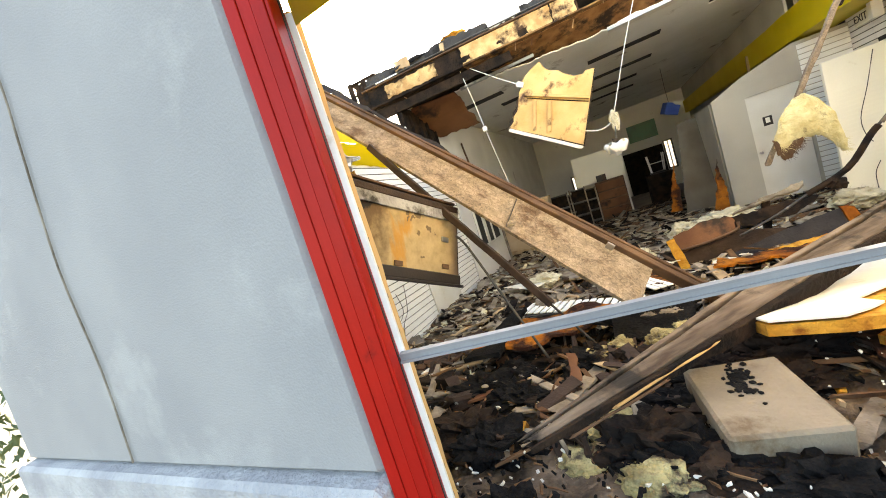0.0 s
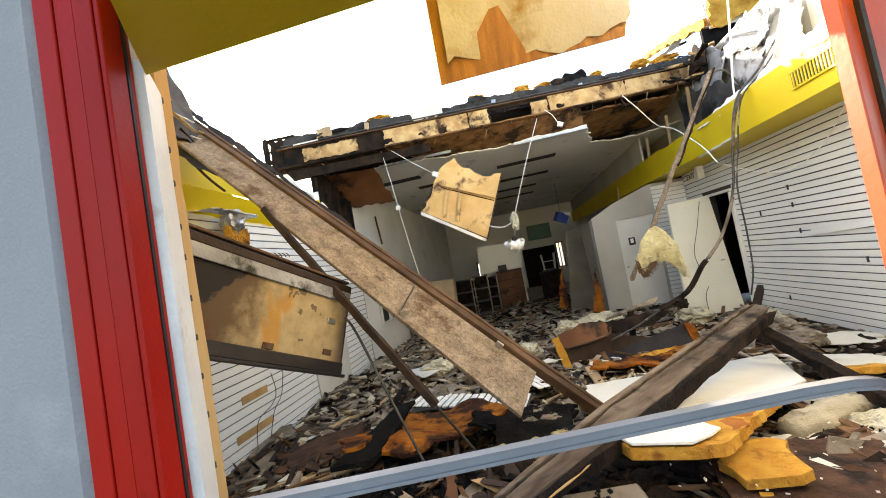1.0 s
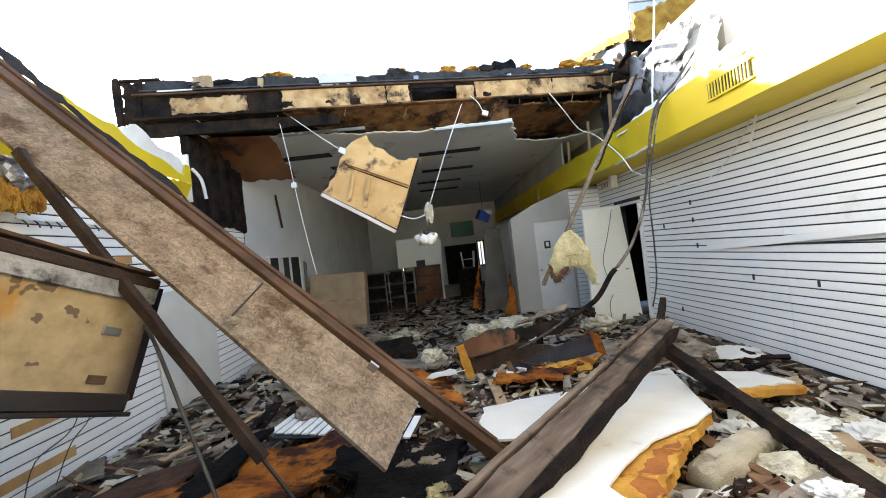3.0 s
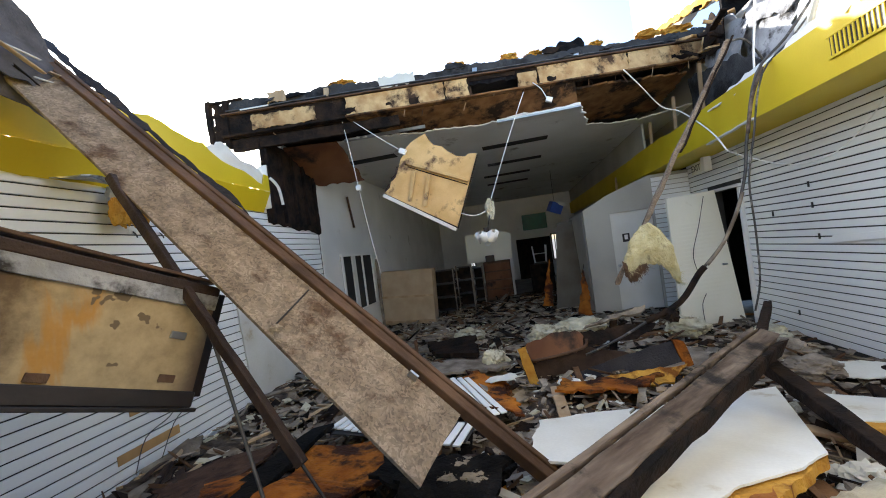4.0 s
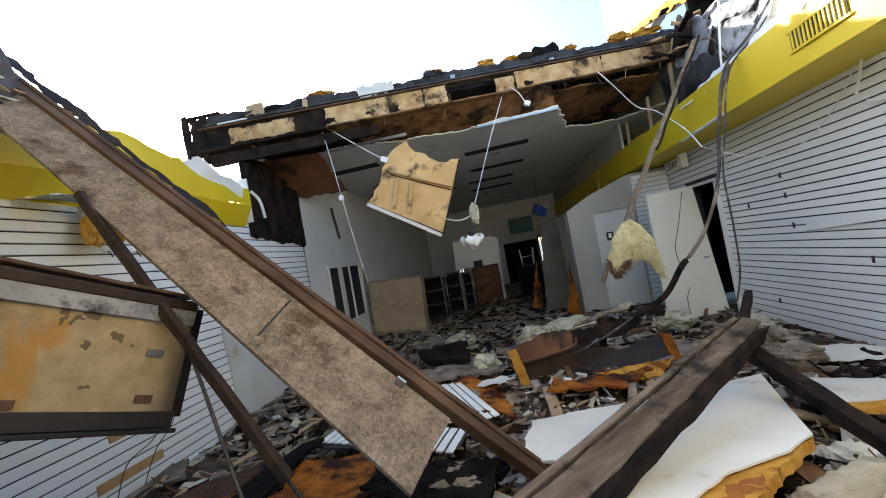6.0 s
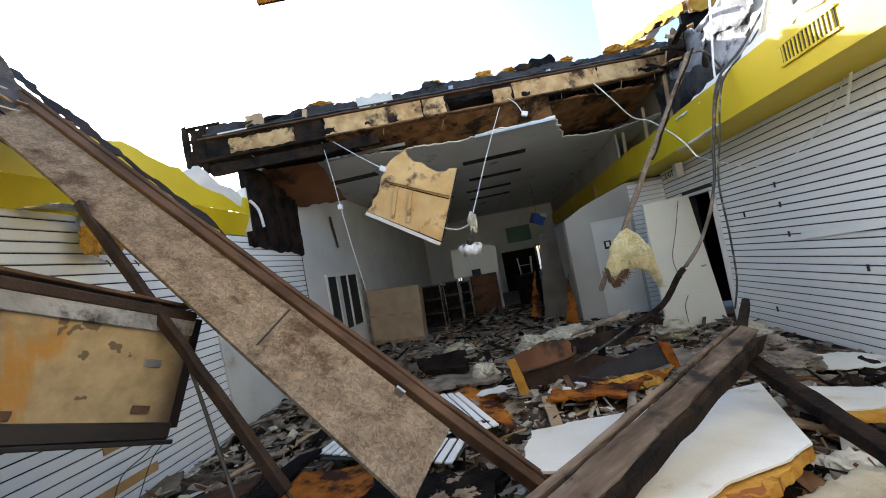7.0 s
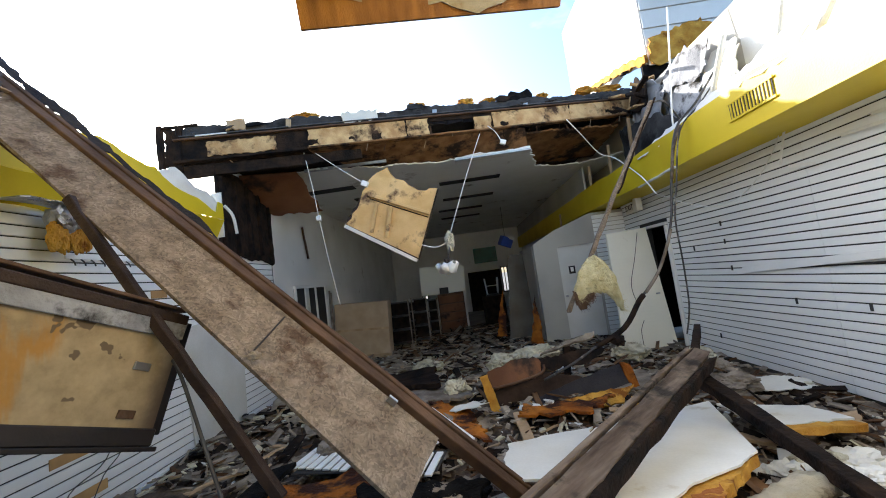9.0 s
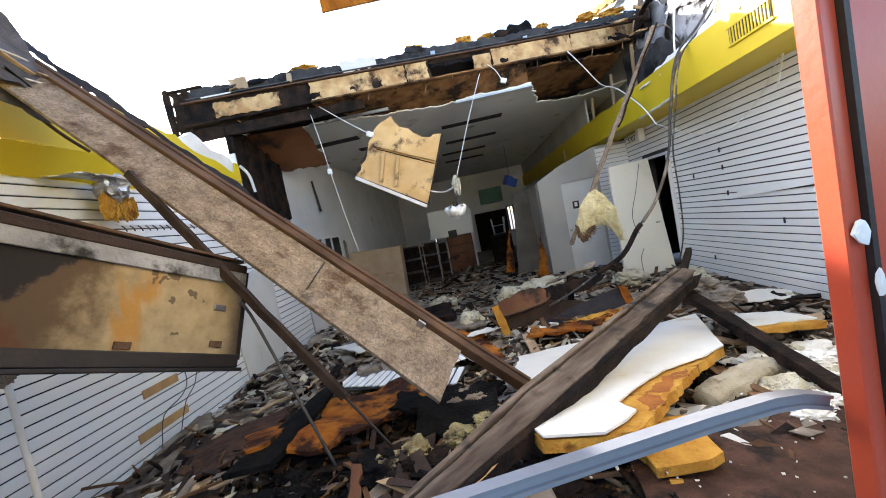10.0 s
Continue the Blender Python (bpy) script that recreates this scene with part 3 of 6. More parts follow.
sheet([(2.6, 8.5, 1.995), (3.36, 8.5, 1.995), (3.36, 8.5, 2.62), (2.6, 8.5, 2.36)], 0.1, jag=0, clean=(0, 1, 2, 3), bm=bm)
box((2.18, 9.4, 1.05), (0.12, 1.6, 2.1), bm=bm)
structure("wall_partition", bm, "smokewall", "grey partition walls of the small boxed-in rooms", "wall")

# taller neighbour wall above the roof
structure("wall_upper", sheet([(4.5, 7.52, 5.2), (4.5, 8.4, 5.5), (4.5, 11.2, 5.9), (4.5, 11.2, 8.4), (4.5, 7.52, 8.4)], 0.2, jag=0.03, step=0.1, seed=17, clean=(2, 3, 4)), "whitewall", "white upper wall of the taller building part", "wall")

# front: white rendered wall, red frames and the open shop window
FA = radians(15.5)
FD, FNRM = Vector((math.cos(FA), math.sin(FA), 0)), Vector((-math.sin(FA), math.cos(FA), 0))
F0 = Vector((-0.345, 0.625, 0))


def on_front(s, depth, z):
    return F0 + FD * s + FNRM * depth + Vector((0, 0, z))


TURN_F = Matrix.Rotation(FA, 4, "Z")
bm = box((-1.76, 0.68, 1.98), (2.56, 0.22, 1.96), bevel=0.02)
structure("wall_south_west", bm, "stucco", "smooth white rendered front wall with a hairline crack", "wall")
bm = box((-1.76, 0.66, 0.44), (2.58, 0.3, 1.12), bevel=0.02)
structure("wall_plinth", bm, "stone", "rough grey plinth under the white front wall", "wall")
# only the underside shows; the tall body is added to block southern sky
structure("header", sheet([(-0.2, 0.46, 2.18), (2.36, 0.46, 2.18), (2.36, 0.695, 2.18), (-0.385, 0.695, 2.18)], 1.56, jag=0.0, clean=(0, 1, 2, 3)), "yellow", "yellow painted header over the shop front", "trim")


def red_post(name, s0, width, depth0, label, material="red"):
    ob = thing(name, label, "post", group="red shop front posts", kind="structure", at=on_front(s0 + width / 2, depth0, 0))
    for k in range(3):
        w = width / 3
        part("strip", box(on_front(s0 + w * (k + 0.5), depth0 + 0.03 + (0.003 if k == 1 else 0), 1.475), (w - 0.0012, 0.06, 2.95), TURN_F, bevel=0.0015), material, ob)
    part("core", box(on_front(s0 + width / 2, depth0 + 0.035, 1.475), (width - 0.006, 0.045, 2.95), TURN_F), material, ob)
    return ob


post_l = red_post("window_post", -0.132, 0.1, -0.03, "glossy red metal shop front post beside the white wall")
part("side", box(on_front(-0.027, -0.002, 1.475), (0.01, 0.05, 2.95), TURN_F, bevel=0.002), "red", post_l)
part("gasket", box(on_front(-0.026, 0.029, 1.475), (0.009, 0.008, 2.95), TURN_F), "blackmetal", post_l, "black rubber gasket")
part("red_lip", box(on_front(-0.03, 0.035, 1.475), (0.012, 0.02, 2.95), TURN_F), "red", post_l)
part("white_edge", sheet([on_front(-0.03, 0.05, 0), on_front(-0.08, 0.185, 0), on_front(-0.08, 0.185, 2.2), on_front(-0.03, 0.05, 2.2)], 0.02, jag=0.004, seed=9), "white_trim", post_l, "chipped white inner jamb")
part("stud", bar(on_front(-0.086, 0.215, 0), on_front(-0.086, 0.215, 2.3), 0.04, 0.045, up=(0, 1, 0), cuts=30, rough=0.006, seed=3), "rawwood", post_l, "bare wooden stud edge with staples")
rnd = random.Random(12)
for i in range(16):
    part("nail", box(on_front(-0.07, 0.198, 0.75 + i * 0.095 + rnd.uniform(-0.02, 0.02)), (0.012, 0.012, 0.014), TURN_F), "blackmetal", post_l)
# right post takes the lighter red: its sunlight is painted, not faded paint
post_r = red_post("window_post", 1.535, 0.2, -0.03, "red metal shop front post with sunlight painted in, black gasket", "sunlit_red")
part("inner_strip", box(on_front(1.505, -0.01, 1.475), (0.035, 0.035, 2.95), TURN_F, bevel=0.003), "sunlit_red", post_r, "inner strip with sunlight painted into its red")
part("gasket", box(on_front(1.527, -0.022, 1.475), (0.012, 0.03, 2.95), TURN_F), "blackmetal", post_r, "black rubber gasket")
part("torn_sticker", clump(on_front(1.505, -0.035, 1.52), (0.012, 0.004, 0.02), 5, 2), "whitecable", post_r, "torn white sticker scrap")
part("torn_sticker", clump(on_front(1.522, -0.04, 1.44), (0.007, 0.004, 0.022), 6, 2), "whitecable", post_r, "torn white sticker scrap")
# unseen band, added to keep the southern sky out of the shop
structure("parapet", box((-1.63, 0.7, 3.35), (2.3, 0.2, 0.78)), "yellow", "added unseen yellow band blocking sky above the white wall", "trim")
# unseen panel, added to close the front right of the post against sky
structure("wall_south_east", box(on_front(3.15, 0.06, 1.87), (2.8, 0.1, 3.74), TURN_F), "red", "unseen red front panel added to close off sky light", "wall")
# unseen reflector: neutral grey, added to bounce sunlight in without a red cast
structure("wall_south_east_lining", box(on_front(3.15, 0.12, 1.87), (2.8, 0.01, 3.74), TURN_F), "greywall", "added unseen grey lining bouncing sunlight into the shop", "wall")
# hairline cable on the white wall
solid("wall_cable", tube([(-1.6, 0.562, 2.9), (-1.63, 0.562, 2.53), (-1.67, 0.562, 2.34), (-1.76, 0.562, 1.87), (-1.75, 0.562, 1.43), (-1.8, 0.562, 1.02)], 0.004, 6), "ash", "thin grey cable hanging down the white wall", "cable")

# ---- large things ----
# the bent blue-grey window rail
rail = thing("window_rail", "bent blue-grey metal window rail across the opening", "rail", at=on_front(0.9, 0.0, 1.15))
RAIL = [on_front(-0.02, 0.04, 1.285), on_front(0.5, 0.04, 1.272), on_front(0.95, 0.04, 1.262), on_front(1.25, 0.04, 1.255), on_front(1.38, 0.04, 1.248), on_front(1.44, 0.04, 1.238), on_front(1.5, 0.04, 1.216)]
def strip(points, w, h, off):
    bm = bmesh.new()
    rings = []
    for i, p in enumerate(points):
        d = (points[min(i + 1, len(points) - 1)] - points[max(i - 1, 0)]).normalized()
        a = d.cross(Vector((0, 0, 1))).normalized()
        b = a.cross(d)
        c = p + b * off[1] + a * off[0]
        rings.append([bm.verts.new(c + a * (x * w / 2) + b * (z * h / 2)) for x, z in ((-1, -1), (1, -1), (1, 1), (-1, 1))])
    for u, v in zip(rings, rings[1:]):
        for k in range(4):
            bm.faces.new((u[k], u[(k + 1) % 4], v[(k + 1) % 4], v[k]))
    bm.faces.new(rings[0])
    bm.faces.new(rings[-1])
    return bm
part("web", strip(RAIL, 0.014, 0.014, (0, 0.0)), "rail", rail)
part("flange", strip(RAIL, 0.022, 0.006, (0, 0.0095)), "rail", rail)
part("flange", strip(RAIL, 0.026, 0.007, (0, -0.0095)), "rail", rail)

# the long fallen box beam with the OSB web
beam = thing("fallen_beam", "long fallen timber beam with weathered strand-board web", "beam", at=(0.4, 2.75, 0.4))
OSB = [(-2.6, 2.6, 3.47), (-1.55, 2.52, 2.43), (-0.71, 2.46, 1.56), (0.16, 2.38, 0.665), (0.3, 2.76, 0.8), (-0.48, 2.775, 1.57), (-1.31, 2.785, 2.37), (-2.6, 2.8, 3.62)]
part("web_board", sheet(OSB, 0.025, jag=0.006, step=0.08, seed=4, clean=(0, 1, 2, 4, 5, 6)), "osb", beam, "weathered strand-board web")
A, B = Vector((-2.6, 2.82, 3.655)), Vector((0.75, 2.8, 0.415))
d = (B - A).normalized()
part("flange", bar(A, B, 0.06, 0.07, up=(0.5, -0.35, 0.75), cuts=30, rough=0.006, seed=2), "brownwood", beam, "dark brown flange")
part("flange", bar(A + Vector((0.015, 0.045, 0.012)), B + Vector((0.015, 0.045, 0.012)), 0.03, 0.085, up=(0.5, -0.35, 0.75), cuts=30, rough=0.006, seed=5), "brownwood", beam)
part("felt", sheet([A + Vector((0.05, 0.08, 0.03)), A + d * 2.3 + Vector((0.03, 0.08, 0.02)), A + d * 2.3 + Vector((0.04, 0.09, 0.03)), A + Vector((0.09, 0.12, 0.06))], 0.012, jag=0.015, seed=6, warp=0.05), "membrane", beam, "torn roofing felt")
part("seam", bar((-0.512, 2.44, 1.41), (-0.452, 2.73, 1.57), 0.008, 0.012, up=(0.5, -0.35, 0.75)), "grid", beam, "dark board joint")
part("bracket", box((0.095, 2.715, 1.05), (0.055, 0.014, 0.045), frame_of(A, B, (0.5, -0.35, 0.75)), bevel=0.002), "steel", beam, "small galvanised bracket")
part("knot", clump((-0.465, 2.425, 1.42), (0.035, 0.014, 0.022), 3, 3), "ash", beam)

# the charred second beam
beam2 = thing("charred_beam", "thick scorched timber beam lying over the rubble", "beam", at=(0.3, 1.7, 0.4))
P0, P1 = Vector((-0.3, 1.033, 0.724)), Vector((2.4, 3.823, 0.776))


def sliver(bm, far, least):
    """Split wood: thins a piece of the beam towards its lower end."""
    axis = (P1 - P0).normalized()
    for v in bm.verts:
        t = (v.co - P0).dot(axis)
        k = least + (1 - least) * max(0.0, min(1.0, t / far))
        q = P0 + axis * t
        v.co = q + (v.co - q) * k
    return bm


part("core", sliver(bar(P0, P1, 0.115, 0.09, up=(0, -0.35, 1), cuts=30, rough=0.012, seed=11, ragged=0.14), 1.4, 0.25), "charbeam", beam2)
part("edge_batten", sliver(bar(P0 + Vector((-0.058, 0.056, 0.05)), P1 + Vector((-0.056, 0.058, 0.052)), 0.03, 0.04, up=(0, -0.35, 1), cuts=30, rough=0.006, seed=12, ragged=0.1), 1.4, 0.3), "charbeam", beam2)
part("charred_side", sliver(bar(P0 + Vector((0.052, -0.05, -0.025)), P1 + Vector((0.052, -0.05, -0.03)), 0.03, 0.1, up=(0, -0.35, 1), cuts=30, rough=0.016, seed=13, ragged=0.15), 1.4, 0.3), "char", beam2, "blackened side of the beam")
# pale sliver is added: it paints the yellowish light on the lower edge
part("splinter", bar(P0.lerp(P1, 0.1) + Vector((0.04, -0.03, -0.02)), P0.lerp(P1, 0.26) + Vector((0.06, -0.04, 0.0)), 0.012, 0.012, cuts=8, rough=0.006, seed=16, ragged=0.04), "rawwood", beam2, "pale sliver painting the lit lower edge of the beam")
part("splinter", bar(P0.lerp(P1, 0.05) + Vector((0.02, -0.03, -0.04)), P0.lerp(P1, 0.18) + Vector((0.05, -0.04, -0.03)), 0.01, 0.012, cuts=8, rough=0.006, seed=17, ragged=0.04), "brownwood", beam2)
part("burnt_tip", bar(P1 + Vector((-0.1, -0.05, -0.02)), (2.86, 4.6, 0.85), 0.06, 0.05, cuts=6, rough=0.014, seed=14, ragged=0.06), "char", beam2, "burnt splintered tip")
b3 = solid("charred_joist", bar((2.3, 3.75, 0.62), (2.15, 1.95, 0.42), 0.09, 0.08, cuts=16, rough=0.016, seed=15, ragged=0.05), "char", "blackened joist fallen across the white board", "beam")

# thin props on the left
STRUT0, STRUT1 = Vector((-1.45, 2.52, 2.35)), Vector((-0.33, 2.3, 0.83))
st = thing("brown_strut", "thin dark brown timber strut leaning before the beam", "strut", at=STRUT1)
part("timber", bar(STRUT0, STRUT1, 0.05, 0.04, up=(0, 1, 0), cuts=14, rough=0.005, seed=21), "darkwood", st)
part("end_spike", bar(STRUT0.lerp(STRUT1, 0.93), STRUT0.lerp(STRUT1, 1.2), 0.016, 0.012, up=(0, 1, 0)), "blackmetal", st, "bent black end spike")
solid("threaded_rod", tube([(-0.98, 2.54, 1.46), (-0.87, 2.475, 1.36), (-0.68, 2.37, 0.98), (-0.42, 2.22, 0.47)], 0.009, 8), "darksteel", "thin bent metal conduit stuck in the rubble", "rod", smooth=True)

# stained shallow box sign
sign = thing("sign_box", "heat-stained cream light box with black trim hanging askew", "sign box", at=(-1.0, 2.0, 1.2))
S = SIGN
nS = (S[1] - S[0]).cross(S[3] - S[0]).normalized()
if nS.x < 0:
    nS = -nS
bmS = bmesh.new()
f0 = [bmS.verts.new(p) for p in S]
f1 = [bmS.verts.new(p - nS * 0.13) for p in S]
bmS.faces.new(f0)
bmS.faces.new(f1[::-1])
for k in range(4):
    bmS.faces.new((f0[k], f0[(k + 1) % 4], f1[(k + 1) % 4], f1[k]))
sign_panel = part("face", bmS, "cream", sign, "cream panel with brown burn stains")
off = nS * 0.012
part("bottom_trim", bar(S[0] + off * 0.3, S[1] + off * 0.3, 0.05, 0.075, up=(0, 0, 1), bevel=0.006), "blackmetal", sign, "black bottom trim")
part("bottom_rail", bar(S[0] - Vector((0, 0, 0.05)) + off * 2.2, S[1] - Vector((0, 0, 0.05)) + off * 2.2, 0.03, 0.02, bevel=0.004), "blackmetal", sign)
part("top_rail", bar(S[3] + off * 0.3, S[2] + off * 0.3, 0.04, 0.05, bevel=0.006), "darkwood", sign, "dark sooty top edge")
part("top_lip", bar(S[3] + Vector((0, 0, 0.05)) - nS * 0.06, S[2] + Vector((0, 0, 0.05)) - nS * 0.06, 0.14, 0.016, bevel=0.003), "brownwood", sign)
part("end_cap", bar(S[1] - nS * 0.07, S[2] - nS * 0.07, 0.16, 0.02, up=nS, bevel=0.003), "blackmetal", sign, "dark end cap")
part("pale_lip", bar(S[3].lerp(S[0], 0.1) + off * 1.2, S[2].lerp(S[1], 0.1) + off * 1.2, 0.012, 0.085, up=(S[3] - S[0]), bevel=0.003), "tornboard", sign, "pale grey-blue folded lip")
for fx, fz in ((0.86, 0.55), (0.86, 0.17), (0.5, 0.12)):
    p = S[0].lerp(S[1], fx).lerp(S[3].lerp(S[2], fx), fz) + nS * 0.006
    part("clip", bar(p, p + (S[1] - S[0]).normalized() * 0.07, 0.012, 0.035, up=(S[3] - S[0]), bevel=0.002), "steel" if fz > 0.4 else "brownwood", sign_panel)

# roof edge fascia: sooty backing, torn strand-board skins, strips, felt band above, ply underside
fas = thing("roof_fascia", "charred and scorched roof edge with torn strand-board", "fascia", at=(0.7, 6.3, 3.9))


def on_edge(f, z, dy=0.0):
    return EDGE0.lerp(EDGE1, f) + Vector((0, dy, z))


def edge_sheet(name, f0, f1, z0, z1, dy, thick, material, label="", jag=0.02, seed=0, clean=(), step=0.05, warp=0.0):
    bm = sheet([on_edge(f0, z0, dy), on_edge(f1, z0, dy), on_edge(f1, z1, dy), on_edge(f0, z1, dy)], thick, jag=jag, step=step, seed=seed, clean=clean, warp=warp)
    return part(name, bm, material, fas, label)


for i, (f0, f1, z0, z1) in enumerate(((-0.05, 0.454, 3.77, 4.1), (0.556, 1.0, 3.77, 4.1), (0.456, 0.554, 3.77, 3.83), (0.456, 0.554, 4.03, 4.1))):
    edge_sheet("backing", f0, f1, z0, z1, 0.0, 0.02, "char", "soot-black backing board", 0.012, 40 + i, (0, 2))
for i, (f0, f1, z0, z1) in enumerate(((0.015, 0.14, 3.84, 4.04), (0.2, 0.4, 3.8, 4.08), (0.404, 0.452, 3.81, 4.08), (0.558, 0.598, 3.8, 4.03), (0.602, 0.8, 3.8, 4.08), (0.803, 0.975, 3.8, 4.08))):
    edge_sheet("skin", f0, f1, z0, z1, -0.03, 0.012, "scorched", "scorched tan strand-board", 0.012 if i < 1 else 0.014, 140 + i, (0, 2) if i else (), 0.025)
for i, (f, w) in enumerate(((0.155, 0.02), (0.19, 0.03), (0.28, 0.012), (0.33, 0.02), (0.62, 0.02), (0.9, 0.05))):
    edge_sheet("scorch_mark", f, f + w, 3.83 + 0.02 * (i % 3), 3.9 + 0.03 * (i % 2), -0.04, 0.006, "char", "", 0.02, 240 + i, (), 0.03)
part("lip", bar(on_edge(0.2, 3.785, -0.07), on_edge(0.985, 3.785, -0.07), 0.1, 0.025, cuts=40, rough=0.006, seed=50), "scorchply", fas, "brown plywood lip")
part("lip", bar(on_edge(-0.04, 3.785, -0.06), on_edge(0.2, 3.785, -0.06), 0.08, 0.03, cuts=16, rough=0.012, seed=49), "char", fas, "burnt black lip")
part("top_strip", bar(on_edge(-0.04, 4.1, -0.05), on_edge(1.0, 4.1, -0.05), 0.05, 0.022, cuts=40, rough=0.006, seed=51), "brownwood", fas, "thin scorched top strip")
part("top_angle", bar(on_edge(-0.03, 4.15, -0.04), on_edge(1.0, 4.15, -0.04), 0.03, 0.018, cuts=40, rough=0.004, seed=52), "darksteel", fas, "dark metal edge angle")
part("bright_angle", bar(on_edge(0.0, 4.125, -0.08), on_edge(0.055, 4.13, -0.08), 0.012, 0.02), "whitecable", fas, "bent bright metal scrap")
edge_sheet("felt_band", -0.04, 1.0, 4.12, 4.28, 0.02, 0.02, "greyfelt", "ragged grey roofing felt", 0.022, 53, (0, 1, 3), 0.04, 0.03)
edge_sheet("white_patch", 0.272, 0.345, 4.15, 4.31, -0.03, 0.012, "plaster", "torn white patch", 0.03, 54, (), 0.04)
edge_sheet("tan_patch", 0.05, 0.085, 4.17, 4.32, -0.02, 0.03, "tanwood", "torn tan lump", 0.025, 55, (), 0.04)
for i, f in enumerate((0.166, 0.47, 0.69)):
    part("cleat", box(on_edge(f, 4.18 + 0.02 * (i == 0), -0.04), (0.07, 0.03, 0.12 if i == 0 else 0.06), Matrix.Rotation(0.1, 4, "Y"), bevel=0.004), "tanwood" if i == 0 else "steel", fas)
for i in range(2):
    part("end_stud", bar(on_edge(-0.062 + 0.028 * i, 3.62, -0.02), on_edge(-0.066 + 0.034 * i, 4.34, 0.0), 0.07, 0.06, up=(0, 1, 0), cuts=10, rough=0.014, seed=56 + i, ragged=0.05), "char", fas, "charred end stud")
edge_sheet("end_board", -0.06, -0.036, 3.7, 4.28, 0.01, 0.02, "char", "burnt end board", 0.03, 66, (), 0.04)
part("end_cross", bar(on_edge(-0.07, 4.3, 0.0), on_edge(0.0, 4.31, 0.0), 0.05, 0.03, cuts=4, rough=0.01, seed=58), "char", fas)
part("low_beam", bar(on_edge(-0.03, 3.66, 0.02), on_edge(0.3, 3.66, 0.04), 0.08, 0.15, cuts=20, rough=0.018, seed=59), "char", fas, "blackened lower beam")
rnd = random.Random(53)
for i in range(20):
    f = rnd.random()
    p = on_edge(f, rnd.uniform(4.14, 4.29), rnd.uniform(-0.06, 0.06))
    l, h = rnd.uniform(0.1, 0.45), rnd.uniform(0.03, 0.1)
    d = (EDGE1 - EDGE0).normalized()
    part("burnt_flake", sheet([p, p + d * l * 0.6 + Vector((0, 0, rnd.uniform(-0.03, 0.02))), p + d * l + Vector((0, 0, h * rnd.uniform(0, 1))), p + d * l * 0.5 + Vector((0, 0.02, h)), p + Vector((0, 0.02, h * 0.6))], 0.01, jag=0.02, step=0.04, seed=500 + i, warp=0.06), rnd.choice(("char", "greyfelt", "soot", "greyfelt")), fas)
for i in range(22):
    f = rnd.choice((rnd.uniform(0.62, 0.95), rnd.uniform(0.0, 0.95)))
    p = on_edge(f, 3.78, rnd.uniform(-0.1, 0.1))
    q = p + Vector((rnd.uniform(-0.08, 0.08), rnd.uniform(-0.04, 0.04), -rnd.uniform(0.04, 0.14)))
    part("sliver", bar(p, q, rnd.uniform(0.004, 0.014), 0.005, up=(0, 1, 0), cuts=3, rough=0.01, seed=i, bevel=0), rnd.choice(("tanwood", "brownwood", "char")), fas)
part("end_post", bar(on_edge(0.985, 3.78, -0.05), on_edge(0.985, 4.2, -0.04), 0.05, 0.05, up=(0, 1, 0)), "char", fas, "blackened end post")
part("end_block", box(on_edge(1.025, 4.12, -0.02), (0.2, 0.04, 0.28), Matrix.Rotation(0.12, 4, "Y"), bevel=0.006), "scorched", fas, "scorched strand-board block")
# scorched underside between the edge and the torn ceiling
part("underside", sheet([on_edge(0.2, 3.765, -0.02), on_edge(0.68, 3.765, -0.02), (2.0, 6.95, 3.74), (0.6, 6.92, 3.7), (-1.0, 6.6, 3.7)], 0.02, jag=0.02, seed=61, clean=(0,)), "scorchply", fas, "brown scorched plywood underside")
part("underside", sheet([on_edge(-0.04, 3.765, 0.03), on_edge(0.2, 3.765, 0.03), (-1.0, 6.6, 3.7), (-2.55, 6.35, 3.7)], 0.02, jag=0.02, seed=62, clean=(0,)), "char", fas, "burnt black underside")
# broken joists behind the edge
for i in range(8):
    x = -2.2 + i * 0.86
    y = edge_at(x)
    part("joist", bar((x, y + 0.05, 3.91 + rise(x)), (x, y + 1.5, 3.91 + rise(x)), 0.045, 0.16, cuts=8, rough=0.008, seed=60 + i), "char" if i < 3 else "brownwood", fas)
# torn lumps of insulation on the roof edge
for i, (f, w, h) in enumerate(((0.19, 0.2, 0.05), (0.43, 0.14, 0.06), (0.546, 0.14, 0.07), (0.6, 0.13, 0.04), (0.74, 0.1, 0.035), (0.86, 0.18, 0.06), (0.93, 0.22, 0.07))):
    solid("insulation_lump", clump(on_edge(f, 4.345 + 0.03 * (f > 0.8), 0.12), (w, 0.1, h), i + 3, 3, 0.6), "amber", "torn lump of amber roof insulation on the roof edge", "insulation", "roof edge lumps")
curl = [on_edge(0.635, 4.28, 0.06), on_edge(0.715, 4.28, 0.06), on_edge(0.715, 4.38, 0.08), on_edge(0.71, 4.47, 0.1), on_edge(0.66, 4.46, 0.1), on_edge(0.65, 4.36, 0.08)]
solid("felt_scrap", sheet(curl, 0.03, jag=0.03, step=0.05, seed=80, warp=0.06), "soot", "black curled scrap of roofing felt", "scrap")

# brown panel under the roof on the left
solid("ceiling_panel", sheet([(-2.56, 5.95, 3.6), (-1.78, 6.2, 3.62), (-1.72, 7.0, 3.14), (-2.56, 6.9, 3.16)], 0.02, jag=0.03, seed=81, clean=(0,)), "brownpanel", "sagging brown ceiling panel below the roof edge", "panel")

